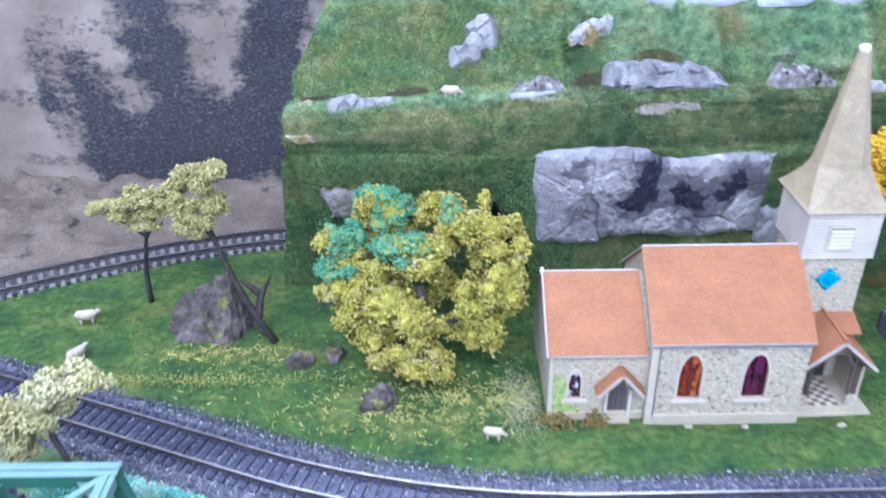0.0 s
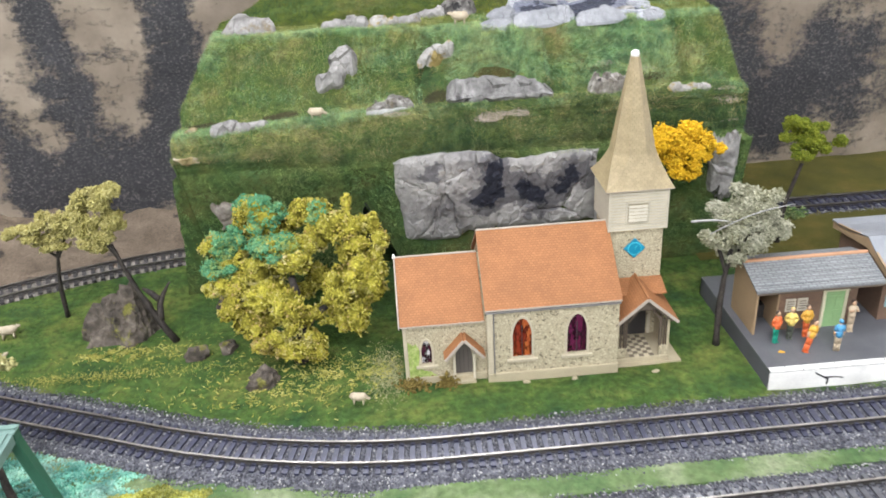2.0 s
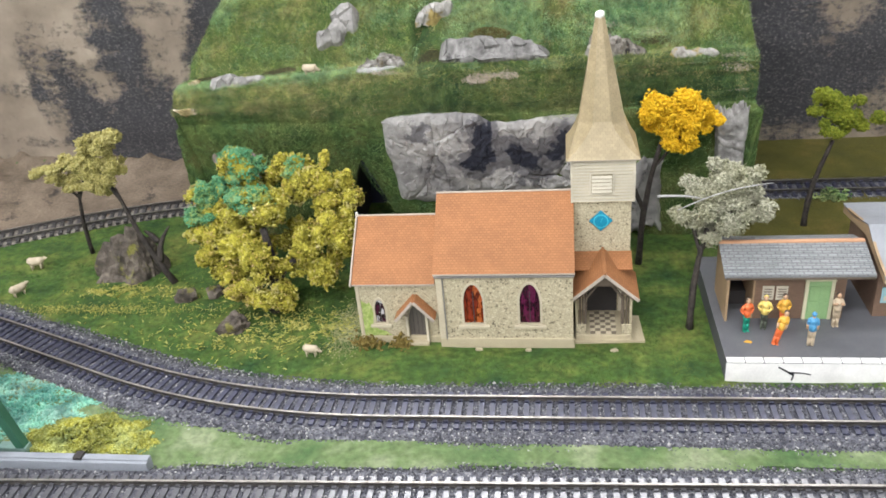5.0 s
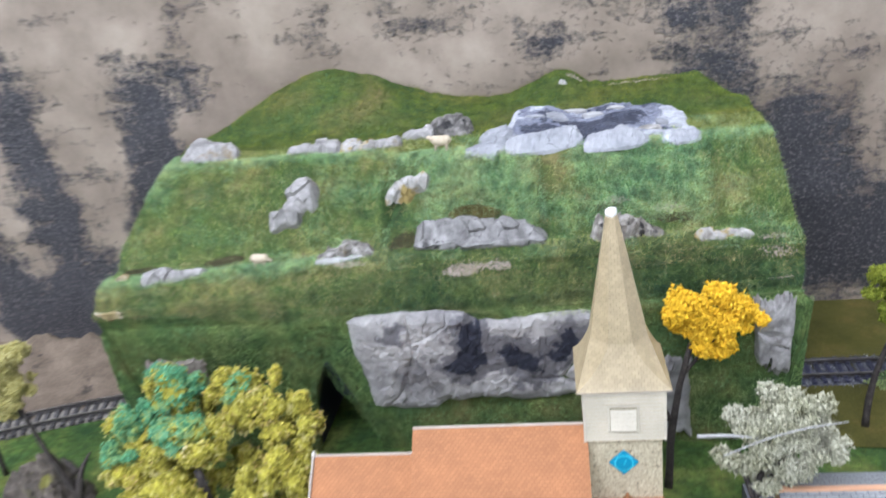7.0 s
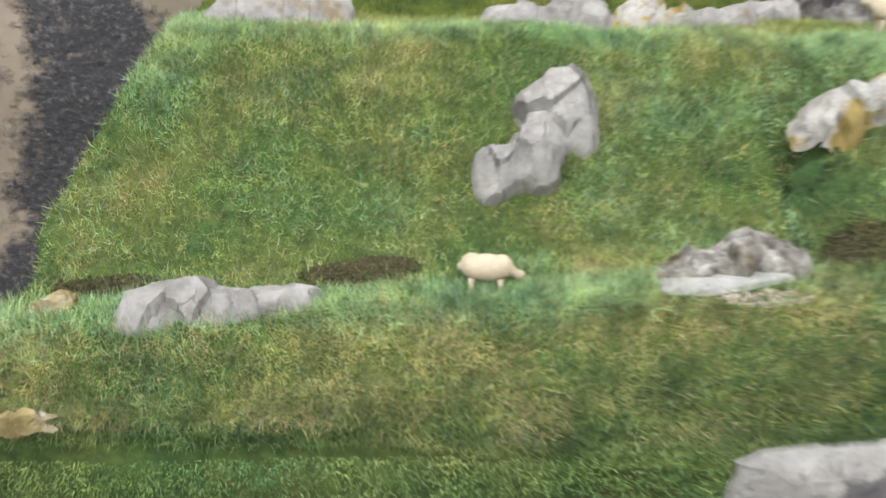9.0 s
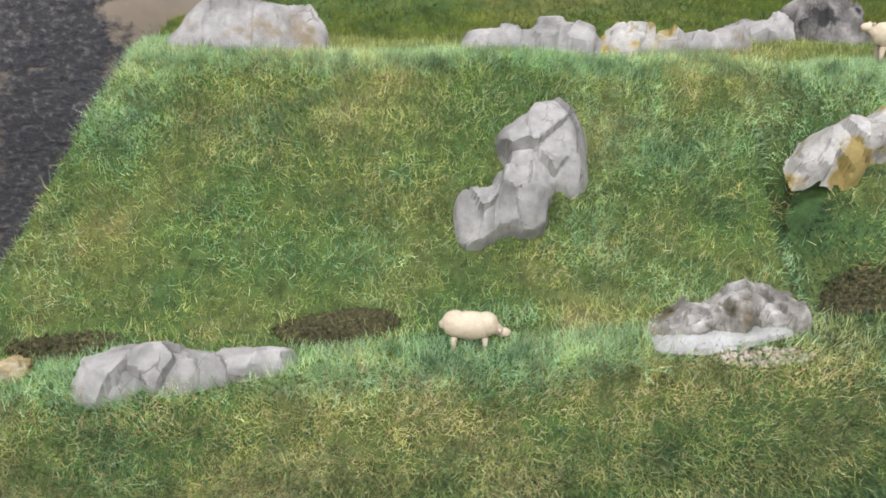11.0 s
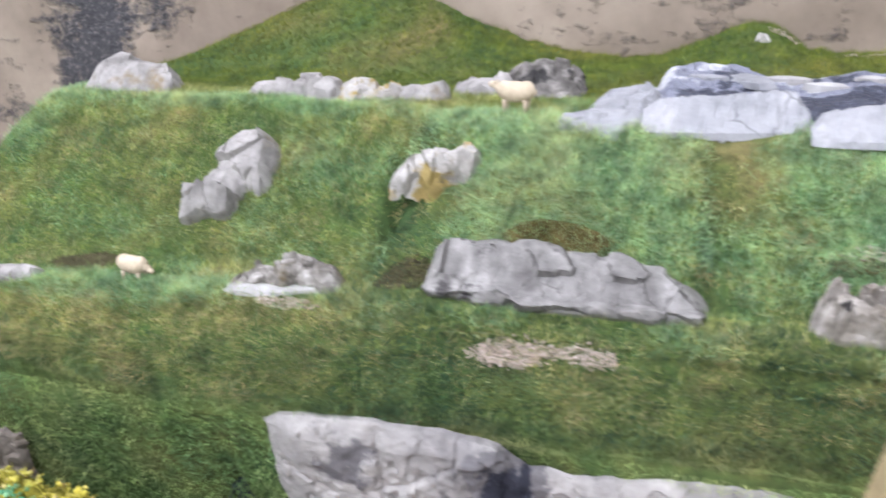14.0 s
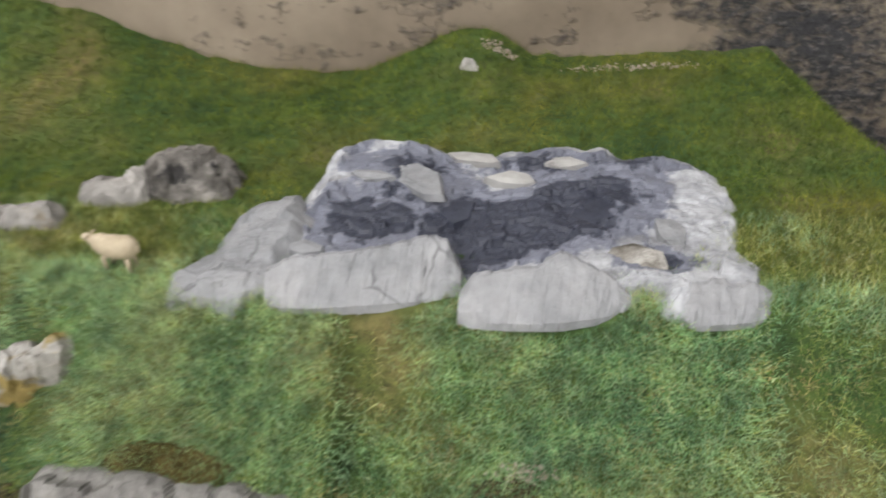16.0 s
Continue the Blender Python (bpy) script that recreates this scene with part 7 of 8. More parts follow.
def sheep(label, p, turn, size=1.0, graze=False):
    bm = bmesh.new()
    s = 0.001 * size
    lathe_blob(bm, (0, 0, 5.9 * s), (5.6 * s, 2.8 * s, 3.2 * s), 0, 12, 8)
    lathe_blob(bm, (3.4 * s, 0, 6.3 * s), (2.7 * s, 2.4 * s, 2.8 * s), 0, 10, 7)
    lathe_blob(bm, (-3.3 * s, 0, 6.3 * s), (2.9 * s, 2.6 * s, 3.0 * s), 0, 10, 7)
    hz = 4.6 if graze else 7.9
    tube(bm, (4.4 * s, 0, 6.2 * s), (6.6 * s, 0, hz * s), 1.6 * s, 1.1 * s, 0)
    lathe_blob(bm, (7.1 * s, 0, (hz - 0.1) * s), (1.7 * s, 1.0 * s, 1.1 * s), 0)
    for e in (-1, 1):
        lathe_blob(bm, (6.2 * s, e * 1.2 * s, (hz + 0.8) * s), (0.4 * s, 0.8 * s, 0.4 * s), 0, 6, 4)
    for x in (-3.4, 3.2):
        for y in (-1.3, 1.3):
            tube(bm, (x * s, y * s, 3.6 * s), (x * s, y * s, -0.3 * s), 0.7 * s, 0.5 * s, 0)
    lathe_blob(bm, (-6.0 * s, 0, 6.0 * s), (0.7 * s, 0.5 * s, 1.1 * s), 0, 6, 4)
    me = bpy.data.meshes.new("toy_sheep")
    bmesh.ops.recalc_face_normals(bm, faces=bm.faces)
    bm.to_mesh(me)
    bm.free()
    me.materials.append(M_SHEEP)
    ob = new("toy_sheep", me)
    ob.matrix_basis = Matrix.Translation(p) @ Matrix.Rotation(radians(turn), 4, "Z")
    return tagged(ob, label, "toy sheep", "toy sheep")


sheep("cream plastic toy sheep standing in the grass near the track", (0.025, 0.3015, 0.0006), -8, 0.84, True)
sheep("cream plastic toy sheep in the grass beside the rear track", (-0.221, 0.411, 0.0006), 12, 1.05)
sheep("cream plastic toy sheep lying near the track bend", (-0.2135, 0.374, -0.0006), 55, 1.0)
sheep("cream plastic toy sheep grazing on the hill ledge", (0.0065, 0.4475, hill_z(0.0065, 0.4475) - 0.0004), -6, 0.88, True)
sheep("cream plastic toy sheep standing on the hill plateau", (0.1105, 0.4995, hill_z(0.1105, 0.4995) + 0.0008), 172, 1.0)


# ---- trees ----
def crown_points(blobs, n, seed, gap=0.18, shell=0.35, rough=0.18, lumps=0):
    """Places for leaf clumps in and on ellipsoids (x, y, z, rx, ry, rz), with gaps. lumps: so many smaller lumps on each."""
    g = np.random.default_rng(seed)
    if lumps:
        small = []
        for b in blobs:
            for _ in range(lumps):
                d = g.normal(size=3)
                d /= np.linalg.norm(d)
                k = g.uniform(0.30, 0.46)
                small.append([b[i] + d[i] * b[3 + i] * (1 - k * 0.6) for i in range(3)] + [b[3 + i] * k * g.uniform(0.8, 1.2) for i in range(3)])
        blobs = small
    vol = np.array([b[3] * b[4] + b[4] * b[5] for b in blobs])
    pick = g.choice(len(blobs), n, p=vol / vol.sum())
    d = g.normal(size=(n, 3))
    d /= np.linalg.norm(d, axis=1, keepdims=True)
    rad = 1 - shell * g.random(n) ** 1.6
    B = np.array(blobs)[pick]
    P = B[:, :3] + d * B[:, 3:] * (rad * (1 + rough * g.normal(size=n) * 0.5))[:, None]
    keep = np.array([noise.noise(Vector((float(p[0]) * 110 + seed, float(p[1]) * 110, float(p[2]) * 110))) > -1 + 2 * gap - 0.15 for p in P])
    return P[keep]


def lump_list(blobs, n, seed):
    """Foam lumps bulging out of the larger forms of a crown."""
    g = np.random.default_rng(seed)
    out = []
    for b in blobs:
        for _ in range(n):
            d = g.normal(size=3)
            d /= np.linalg.norm(d)
            k = g.uniform(0.24, 0.46)
            out.append([b[i] + d[i] * b[3 + i] * (1 - k * 0.75) for i in range(3)] + [b[3 + i] * k * g.uniform(0.65, 1.4) for i in range(3)])
    return out


def ridged(v):
    return 1 - 2.4 * abs(noise.noise(v))


def in_hole(P):
    """Where one sees through gaps of the big crown into its dark inside."""
    out = np.zeros(len(P), bool)
    for cx, cz, rx, rz in HOLES:
        out |= ((P[:, 0] - cx) / rx) ** 2 + ((P[:, 2] - cz) / rz) ** 2 + ((P[:, 1] - 0.342 - 0.27 * P[:, 2]) / 0.045) ** 2 < 1
    return out


def foam(name, lumps, mat, thread, seed, parent, grains=420):
    """Torn foam: porous lumps with curled ridges and pits, crusted with crumbs and short threads."""
    bm = bmesh.new()
    bmesh.ops.create_icosphere(bm, subdivisions=3, radius=1.0)
    Q, F = np.array([tuple(v.co) for v in bm.verts]), np.array([[v.index for v in f.verts] for f in bm.faces])
    bm.free()
    g = np.random.default_rng(seed)
    L = np.array(lumps)
    L = L[~in_hole(L[:, :3])]
    VS, FS, P, N = [], [], [], []
    for i, l in enumerate(L):
        c, r = l[:3], l[3:]
        k = 1.0 / 0.0075 * float(r.mean())
        disp = []
        for q in Q:
            v = Vector((float(q[0]), float(q[1]), float(q[2]))) * k + Vector((i * 3.3, seed, 0))
            disp.append(0.80 + 0.42 * noise.fractal(v * 1.6, 0.7, 2.3, 3) + 0.26 * ridged(v * 2.9) + 0.20 * ridged(v * 6.1))
        disp = np.array(disp)
        VS.append(c + Q * r * disp[:, None] * 0.98)
        FS.append(F + len(Q) * i)
        n = int(grains * (float(r.mean()) / 0.006) ** 2)
        w = np.clip(disp - 0.45, 0.02, None) ** 1.5
        j = g.choice(len(Q), n, p=w / w.sum())
        P.append(c + Q[j] * r * (disp[j] * g.uniform(0.92, 1.08, n))[:, None] + g.normal(size=(n, 3)) * 0.0005)
        N.append(Q[j])
    ob = child(name, fast_mesh(name, np.concatenate(VS), np.concatenate(FS), mat), parent)
    P, N = np.concatenate(P), np.concatenate(N)
    curl = np.array([ridged(Vector((float(p[0]) * 300, float(p[1]) * 300, float(p[2]) * 300))) for p in P])
    clump = np.array([noise.noise(Vector((float(p[0]) * 95, float(p[1]) * 95, float(p[2]) * 95 + 7.0))) for p in P])
    ok = (curl > 0.2 - 0.5 * np.clip(clump, -0.4, 0.5)) & ~in_hole(P)
    P, N = P[ok], N[ok]
    cr = crumbs(name + "_crust", P, g.uniform(0.0003, 0.0009, len(P)), thread, seed + 2, parent, jag=0.8)
    th = blades(name + "_threads", P, N, 0.0018, 0.0004, thread, seed + 1, lean=3.0, parent=parent)
    for o in (ob, cr, th):
        o["kind"] = "stuff"
    return ob


def foam_tree(label, base, trunk, blobs, tops, leaf, top_leaf, seed, limbs=(), lumps=9):
    t = thing("tree", label, "tree", base, "trees")
    part("trunk", limb(trunk[0], trunk[1], 8, wob=0.18, seed=seed), M_BARK, t, smooth=True)
    for k, (lp, lr) in enumerate(limbs):
        part("branch", limb(lp, lr, 6, wob=0.15, seed=seed + k), M_BARK, t, smooth=True)
    foam("crown", lump_list(blobs, lumps, seed), M_FOAM, leaf, seed, t)
    tagged(foam("crown_top", lump_list(tops, 15, seed + 5), M_FOAMGREEN, top_leaf, seed + 3, t), "turquoise-green crown patches")
    return t


def tree(label, base, trunk, blobs, n, size, leaf, seed, bark=M_BARK, limbs=(), gap=0.18, top_leaf=None, extra=(), shell=0.35, lumps=0):
    t = thing("tree", label, "tree", base, "trees")
    pts, radii = trunk
    part("trunk", limb(pts, radii, 8, wob=0.18, seed=seed), bark, t, smooth=True)
    for k, (lp, lr) in enumerate(limbs):
        part("branch", limb(lp, lr, 6, wob=0.15, seed=seed + k), bark, t, smooth=True)
    P = crown_points(blobs, n, seed, gap, shell, lumps=lumps)
    g = np.random.default_rng(seed + 9)
    sz = g.uniform(size[0], size[1], len(P))
    cr = crumbs("crown", P, sz, leaf, seed, t, jag=0.7)
    cr["kind"] = "stuff"
    d = g.normal(size=(len(P), 3)) + np.array([0, 0, 0.5])
    fz = blades("crown_fuzz", P, d / np.linalg.norm(d, axis=1, keepdims=True), 0.0026, 0.0006, leaf, seed + 3, lean=1.2, parent=t)
    fz["kind"] = "stuff"
    if top_leaf:
        tp = crown_points(top_leaf[1], top_leaf[2], seed + 40, gap, 0.2, lumps=lumps)
        c2 = crumbs("crown_top", tp, g.uniform(size[0], size[1], len(tp)), top_leaf[0], seed + 2, t, jag=0.6)
        c2["label"] = "turquoise-green crown patches"
        c2["kind"] = "stuff"
    for nm, lp, lr, m in extra:
        part(nm, limb(lp, lr, 6, wob=0.2, seed=seed), m, t, smooth=True)
    return t


BIG = [(-0.027, 0.362, 0.094, 0.017, 0.016, 0.015), (-0.049, 0.360, 0.078, 0.014, 0.014, 0.014), (-0.051, 0.352, 0.062, 0.014, 0.014, 0.013), (0.026, 0.362, 0.089, 0.019, 0.017, 0.016), (0.042, 0.358, 0.078, 0.012, 0.014, 0.016),
       (-0.016, 0.344, 0.071, 0.020, 0.017, 0.018), (-0.040, 0.345, 0.047, 0.017, 0.016, 0.016), (-0.020, 0.338, 0.043, 0.024, 0.017, 0.021), (0.027, 0.345, 0.045, 0.021, 0.016, 0.021), (0.032, 0.353, 0.066, 0.018, 0.016, 0.018),
       (0.001, 0.372, 0.086, 0.018, 0.016, 0.016), (-0.010, 0.340, 0.020, 0.017, 0.013, 0.015), (-0.027, 0.340, 0.029, 0.015, 0.014, 0.013), (0.000, 0.368, 0.046, 0.016, 0.012, 0.014), (-0.030, 0.370, 0.050, 0.014, 0.012, 0.012), (0.002, 0.356, 0.078, 0.012, 0.012, 0.012), (0.010, 0.352, 0.030, 0.010, 0.010, 0.008), (0.040, 0.350, 0.056, 0.012, 0.012, 0.014)]
TOPS = [(-0.027, 0.360, 0.099, 0.017, 0.016, 0.012), (-0.049, 0.358, 0.083, 0.013, 0.013, 0.011), (-0.052, 0.350, 0.070, 0.011, 0.012, 0.008), (-0.016, 0.342, 0.084, 0.015, 0.013, 0.007), (0.010, 0.360, 0.098, 0.008, 0.009, 0.006)]
HOLES = [(0.008, 0.076, 0.0050, 0.0045), (-0.028, 0.063, 0.0050, 0.0040), (0.017, 0.054, 0.0050, 0.0028), (0.006, 0.043, 0.0036, 0.0030), (0.000, 0.031, 0.0030, 0.0030)]


def set_back(blobs):
    """The crown leans away from the track, the more the higher."""
    return [(x - 0.006 * z / 0.1, y + 0.027 * z / 0.1, z * 0.905, a * 0.95, b * 0.95, c * 0.95) for x, y, z, a, b, c in blobs]


foam_tree("dense foam tree with yellow-green clumps and turquoise-green top", (-0.015, 0.352, 0), (curve_points((-0.013, 0.352, -0.001), (-0.012, 0.356, 0.06), (0.003, 0, 0)), [0.005 - 0.0004 * k for k in range(8)]), set_back(BIG), set_back(TOPS), M_LEAF_BIG, M_LEAF_GREEN, 11,
          limbs=[(curve_points((-0.012, 0.354, 0.02), (0.026, 0.352, 0.05), (0, 0, 0.004)), [0.0028 - 0.0002 * k for k in range(8)]), (curve_points((-0.012, 0.354, 0.02), (-0.045, 0.352, 0.05), (0, 0, 0.004)), [0.0028 - 0.0002 * k for k in range(8)])])
tree("thin leaning tree with flat pale yellow foliage", (-0.189, 0.436, 0), (curve_points((-0.189, 0.436, -0.001), (-0.180, 0.430, 0.056), (-0.002, 0, 0)), [0.0019 - 0.00012 * k for k in range(8)]),
     [(-0.195, 0.428, 0.070, 0.017, 0.010, 0.007), (-0.178, 0.428, 0.075, 0.017, 0.011, 0.010), (-0.166, 0.428, 0.080, 0.012, 0.010, 0.009), (-0.180, 0.428, 0.063, 0.012, 0.009, 0.006)], 7000, (0.0004, 0.0011), M_LEAF_PALE, 21,
     limbs=[(curve_points((-0.181, 0.4305, 0.050), (-0.196, 0.428, 0.068), (0, 0, 0)), [0.0010] * 8), (curve_points((-0.181, 0.4305, 0.050), (-0.168, 0.428, 0.074), (0, 0, 0)), [0.0010] * 8)], gap=0.35, shell=0.7, lumps=9)
tree("dark leaning tree with pale yellow foliage beside the boulder", (-0.101, 0.390, 0), (curve_points((-0.101, 0.390, -0.001), (-0.131, 0.398, 0.072), (-0.003, 0, 0)), [0.0024 - 0.00020 * k for k in range(8)]),
     [(-0.138, 0.398, 0.098, 0.015, 0.011, 0.013), (-0.127, 0.397, 0.106, 0.013, 0.010, 0.009), (-0.142, 0.398, 0.084, 0.010, 0.009, 0.010), (-0.125, 0.397, 0.092, 0.008, 0.009, 0.010), (-0.137, 0.398, 0.078, 0.013, 0.010, 0.010)], 8500, (0.0004, 0.0011), M_LEAF_PALE, 22,
     limbs=[(curve_points((-0.1085, 0.392, 0.016), (-0.1005, 0.401, 0.040), (-0.003, 0, 0.0)), [0.0022, 0.0024, 0.0024, 0.0022, 0.0019, 0.0015, 0.0011, 0.0006]), (curve_points((-0.1085, 0.396, 0.030), (-0.1190, 0.400, 0.037), (0, 0, 0.001)), [0.0022, 0.0021, 0.0020, 0.0019, 0.0017, 0.0015, 0.0012, 0.0008]), (curve_points((-0.128, 0.397, 0.062), (-0.140, 0.398, 0.088), (0, 0, 0)), [0.0012] * 8)], gap=0.35, shell=0.7, lumps=9)
tree("grey lichen tree with a bare white twig, by the platform", (0.252, 0.331, 0), (curve_points((0.2515, 0.331, -0.001), (0.259, 0.342, 0.062), (-0.002, 0, 0)), [0.0023 - 0.00014 * k for k in range(8)]),
     [(0.258, 0.345, 0.092, 0.014, 0.013, 0.012), (0.275, 0.345, 0.088, 0.015, 0.013, 0.012), (0.252, 0.343, 0.076, 0.015, 0.012, 0.011), (0.272, 0.343, 0.072, 0.018, 0.013, 0.012), (0.286, 0.345, 0.075, 0.010, 0.011, 0.010), (0.264, 0.343, 0.060, 0.014, 0.011, 0.008)], 13000, (0.0004, 0.0010), M_LEAF_GREY, 23,
     limbs=[(curve_points((0.257, 0.340, 0.050), (0.272, 0.344, 0.072), (0, 0, 0)), [0.0013] * 8), (curve_points((0.256, 0.339, 0.046), (0.249, 0.343, 0.072), (0, 0, 0)), [0.0012] * 8)],
     gap=0.30, shell=0.6, lumps=12, extra=[("bare_twig", curve_points((0.240, 0.330, 0.080), (0.290, 0.331, 0.095), (0, 0, 0.003)), [0.0003, 0.0004, 0.0004, 0.0004, 0.0004, 0.0004, 0.0003, 0.0002], M_TWIG), ("bare_twig", curve_points((0.230, 0.336, 0.086), (0.256, 0.338, 0.083), (0, 0, 0.001)), [0.0007, 0.0009, 0.0008, 0.0008, 0.0007, 0.0006, 0.0005, 0.0004], M_TWIG)])
tree("golden yellow autumn tree with a crooked dark trunk", (0.228, 0.411, 0), (curve_points((0.228, 0.411, -0.001), (0.240, 0.414, 0.088), (-0.003, 0, 0)), [0.0024 - 0.00014 * k for k in range(8)]),
     [(0.238, 0.414, 0.108, 0.013, 0.011, 0.014), (0.252, 0.414, 0.104, 0.016, 0.012, 0.015), (0.266, 0.415, 0.103, 0.012, 0.011, 0.012), (0.250, 0.413, 0.091, 0.013, 0.010, 0.010)], 8000, (0.0005, 0.0013), M_LEAF_YELLOW, 24,
     limbs=[(curve_points((0.230, 0.412, 0.040), (0.214, 0.410, 0.070), (0, 0, 0.003)), [0.0017] * 8), (curve_points((0.236, 0.413, 0.070), (0.256, 0.414, 0.096), (0, 0, 0)), [0.0011] * 8)], gap=0.25, shell=0.6, lumps=12)
tree("small olive green tree on a bent black trunk", (0.347, 0.460, 0), (curve_points((0.347, 0.460, -0.001), (0.360, 0.464, 0.064), (-0.003, 0, 0)), [0.0023 - 0.00013 * k for k in range(8)]),
     [(0.352, 0.464, 0.090, 0.012, 0.011, 0.010), (0.367, 0.465, 0.086, 0.014, 0.011, 0.010), (0.380, 0.465, 0.078, 0.011, 0.010, 0.009), (0.360, 0.464, 0.075, 0.010, 0.009, 0.008)], 6500, (0.0004, 0.0011), M_LEAF_OLIVE, 25, gap=0.35, shell=0.7, lumps=9)
tree("pale cream-leaved tree leaning over the green bridge", (-0.146, 0.231, 0), (curve_points((-0.146, 0.231, -0.001), (-0.168, 0.250, 0.062), (0.002, 0, 0)), [0.0022 - 0.00013 * k for k in range(8)]),
     [(-0.152, 0.252, 0.079, 0.014, 0.011, 0.008), (-0.168, 0.252, 0.071, 0.016, 0.013, 0.009), (-0.186, 0.250, 0.064, 0.018, 0.014, 0.011), (-0.203, 0.248, 0.056, 0.016, 0.013, 0.010), (-0.178, 0.246, 0.055, 0.014, 0.011, 0.008)], 11000, (0.0004, 0.0012), M_LEAF_CREAM, 26, gap=0.3, shell=0.7, lumps=11)

for cx, cy, tx, seed in ((-0.166, 0.221, -0.180, 1), (-0.190, 0.229, -0.188, 2)):
    st = thing("purple_stump", "purple-painted bark stump under the bridge", "stump", (cx, cy, 0), "stumps")
    part("stem", limb(curve_points((cx, cy, -0.001), (tx, cy + 0.012, 0.034), (0.002, 0, 0)), [0.008 - 0.0006 * k for k in range(8)], 9, wob=0.3, seed=seed), M_PURPLE, st)
bush("dark_bush", "small dark green bush beside the rear track", 0.378, 0.503, 0.014, 0.009, 350, M_DARKBLADE, 14)


# ---- girder bridge ----
def bridge():
    b = thing("girder_bridge", "green plastic truss bridge with crossed top bracing over the track", "bridge", (-0.26, 0.180, 0))
    top, foot = 0.069, -0.001
    ys = (0.147, 0.2125)
    xe, xf, bay = -0.1255, -0.110, 0.052
    xs = [xe - bay * k for k in range(7)]
    for y in ys:
        part("top_chord", box(xs[-1], xe + 0.003, y - 0.0028, y + 0.0028, top - 0.006, top), M_GIRDER, b, bevel=0.0003)
        part("chord_cap", box(xs[-1], xe + 0.0034, y - 0.0036, y + 0.0036, top, top + 0.0012), M_GIRDERLIT, b, "top flange in paler green, its light painted on", bevel=0.0003)
        part("cap_rib", box(xs[-1], xe + 0.0030, y - 0.0008, y + 0.0008, top + 0.0012, top + 0.0020), M_GIRDERLIT, b)
        part("bottom_chord", box(xs[-1], xf + 0.002, y - 0.0028, y + 0.0028, 0.0, 0.006), M_GIRDERLIT, b, bevel=0.0003)
        part("end_post", beam((xe, y, top - 0.002), (xf, y, foot + 0.001), 0.0050, 0.0054), M_GIRDER, b, "slanting green end post", bevel=0.0003)
        for k, x in enumerate(xs[1:]):
            part("upright", beam((x, y, top - 0.003), (x, y, 0.003), 0.004, 0.005), M_GIRDER, b)
            xa, xb = (xs[k], x) if k % 2 else (x, xs[k])
            part("diagonal", beam((xa, y, top - 0.004), (xb, y, 0.004), 0.0036, 0.004), M_GIRDER, b)
    for x in xs:
        part("cross_strut", box(x - 0.0030, x + 0.0030, ys[0] + 0.0036, ys[1] - 0.0036, top - 0.0045, top + 0.0008), M_GIRDERLIT, b, "cross strut in paler green, its light painted on", bevel=0.0003)
        part("strut_rib", box(x - 0.0008, x + 0.0008, ys[0] + 0.0036, ys[1] - 0.0036, top + 0.0008, top + 0.0016), M_GIRDERLIT, b)
    for x1, x0 in zip(xs, xs[1:]):
        part("brace", beam((x0, ys[0], top - 0.001), (x1, ys[1], top - 0.001), 0.003, 0.0016), M_GIRDERLIT, b)
        part("brace", beam((x0, ys[1], top - 0.0026), (x1, ys[0], top - 0.0026), 0.003, 0.0016), M_GIRDERLIT, b)
        xm, ym = (x0 + x1) / 2, (ys[0] + ys[1]) / 2
        part("gusset", prism([(xm - 0.010, ym), (xm, ym - 0.007), (xm + 0.010, ym), (xm, ym + 0.007)], top - 0.0037, top - 0.0022, "z"), M_GIRDERLIT, b)
        for cxx, sx in ((x1 - 0.003, -1), (x0 + 0.003, 1)):
            for cyy, sy in ((ys[0] + 0.0036, 1), (ys[1] - 0.0036, -1)):
                part("gusset", prism([(cxx, cyy), (cxx + sx * 0.009, cyy), (cxx, cyy + sy * 0.009)], top - 0.0037, top - 0.0022, "z"), M_GIRDERLIT, b)
    return b


bridge()
w = thing("kerb_strip", "pale grey plastic parapet strip along the track", "kerb strip", (-0.09, 0.2015, 0))
part("strip", box(-0.30, -0.034, 0.1990, 0.2010, -0.001, 0.0075), M_STRIPWHITE, w, bevel=0.0003)
part("ledge", box(-0.30, -0.034, 0.2010, 0.2050, -0.001, 0.0082), M_STRIPWHITE, w, bevel=0.0003)
part("tab", box(-0.0745, -0.0700, 0.2000, 0.2052, 0.0080, 0.0096), M_SHADOWY, w, "dark fixing tab")


# ---- grass, flock and loose leaves ----
def in_rock(x, y):
    for cx, cy, a, b, t in FOOT:
        c, s = math.cos(t), math.sin(t)
        u, v = ((x - cx) * c + (y - cy) * s) / a, (-(x - cx) * s + (y - cy) * c) / b
        if u * u + v * v < 0.72:
            return True
    return False


NX, NS = 260, 220
GX = np.linspace(0, 1, NX)
GS = np.linspace(ARC[4], S_END - 0.003, NS)
SKIN_GRID = np.array([[tuple(skin(float(u), float(s))) for u in GX] for s in GS])


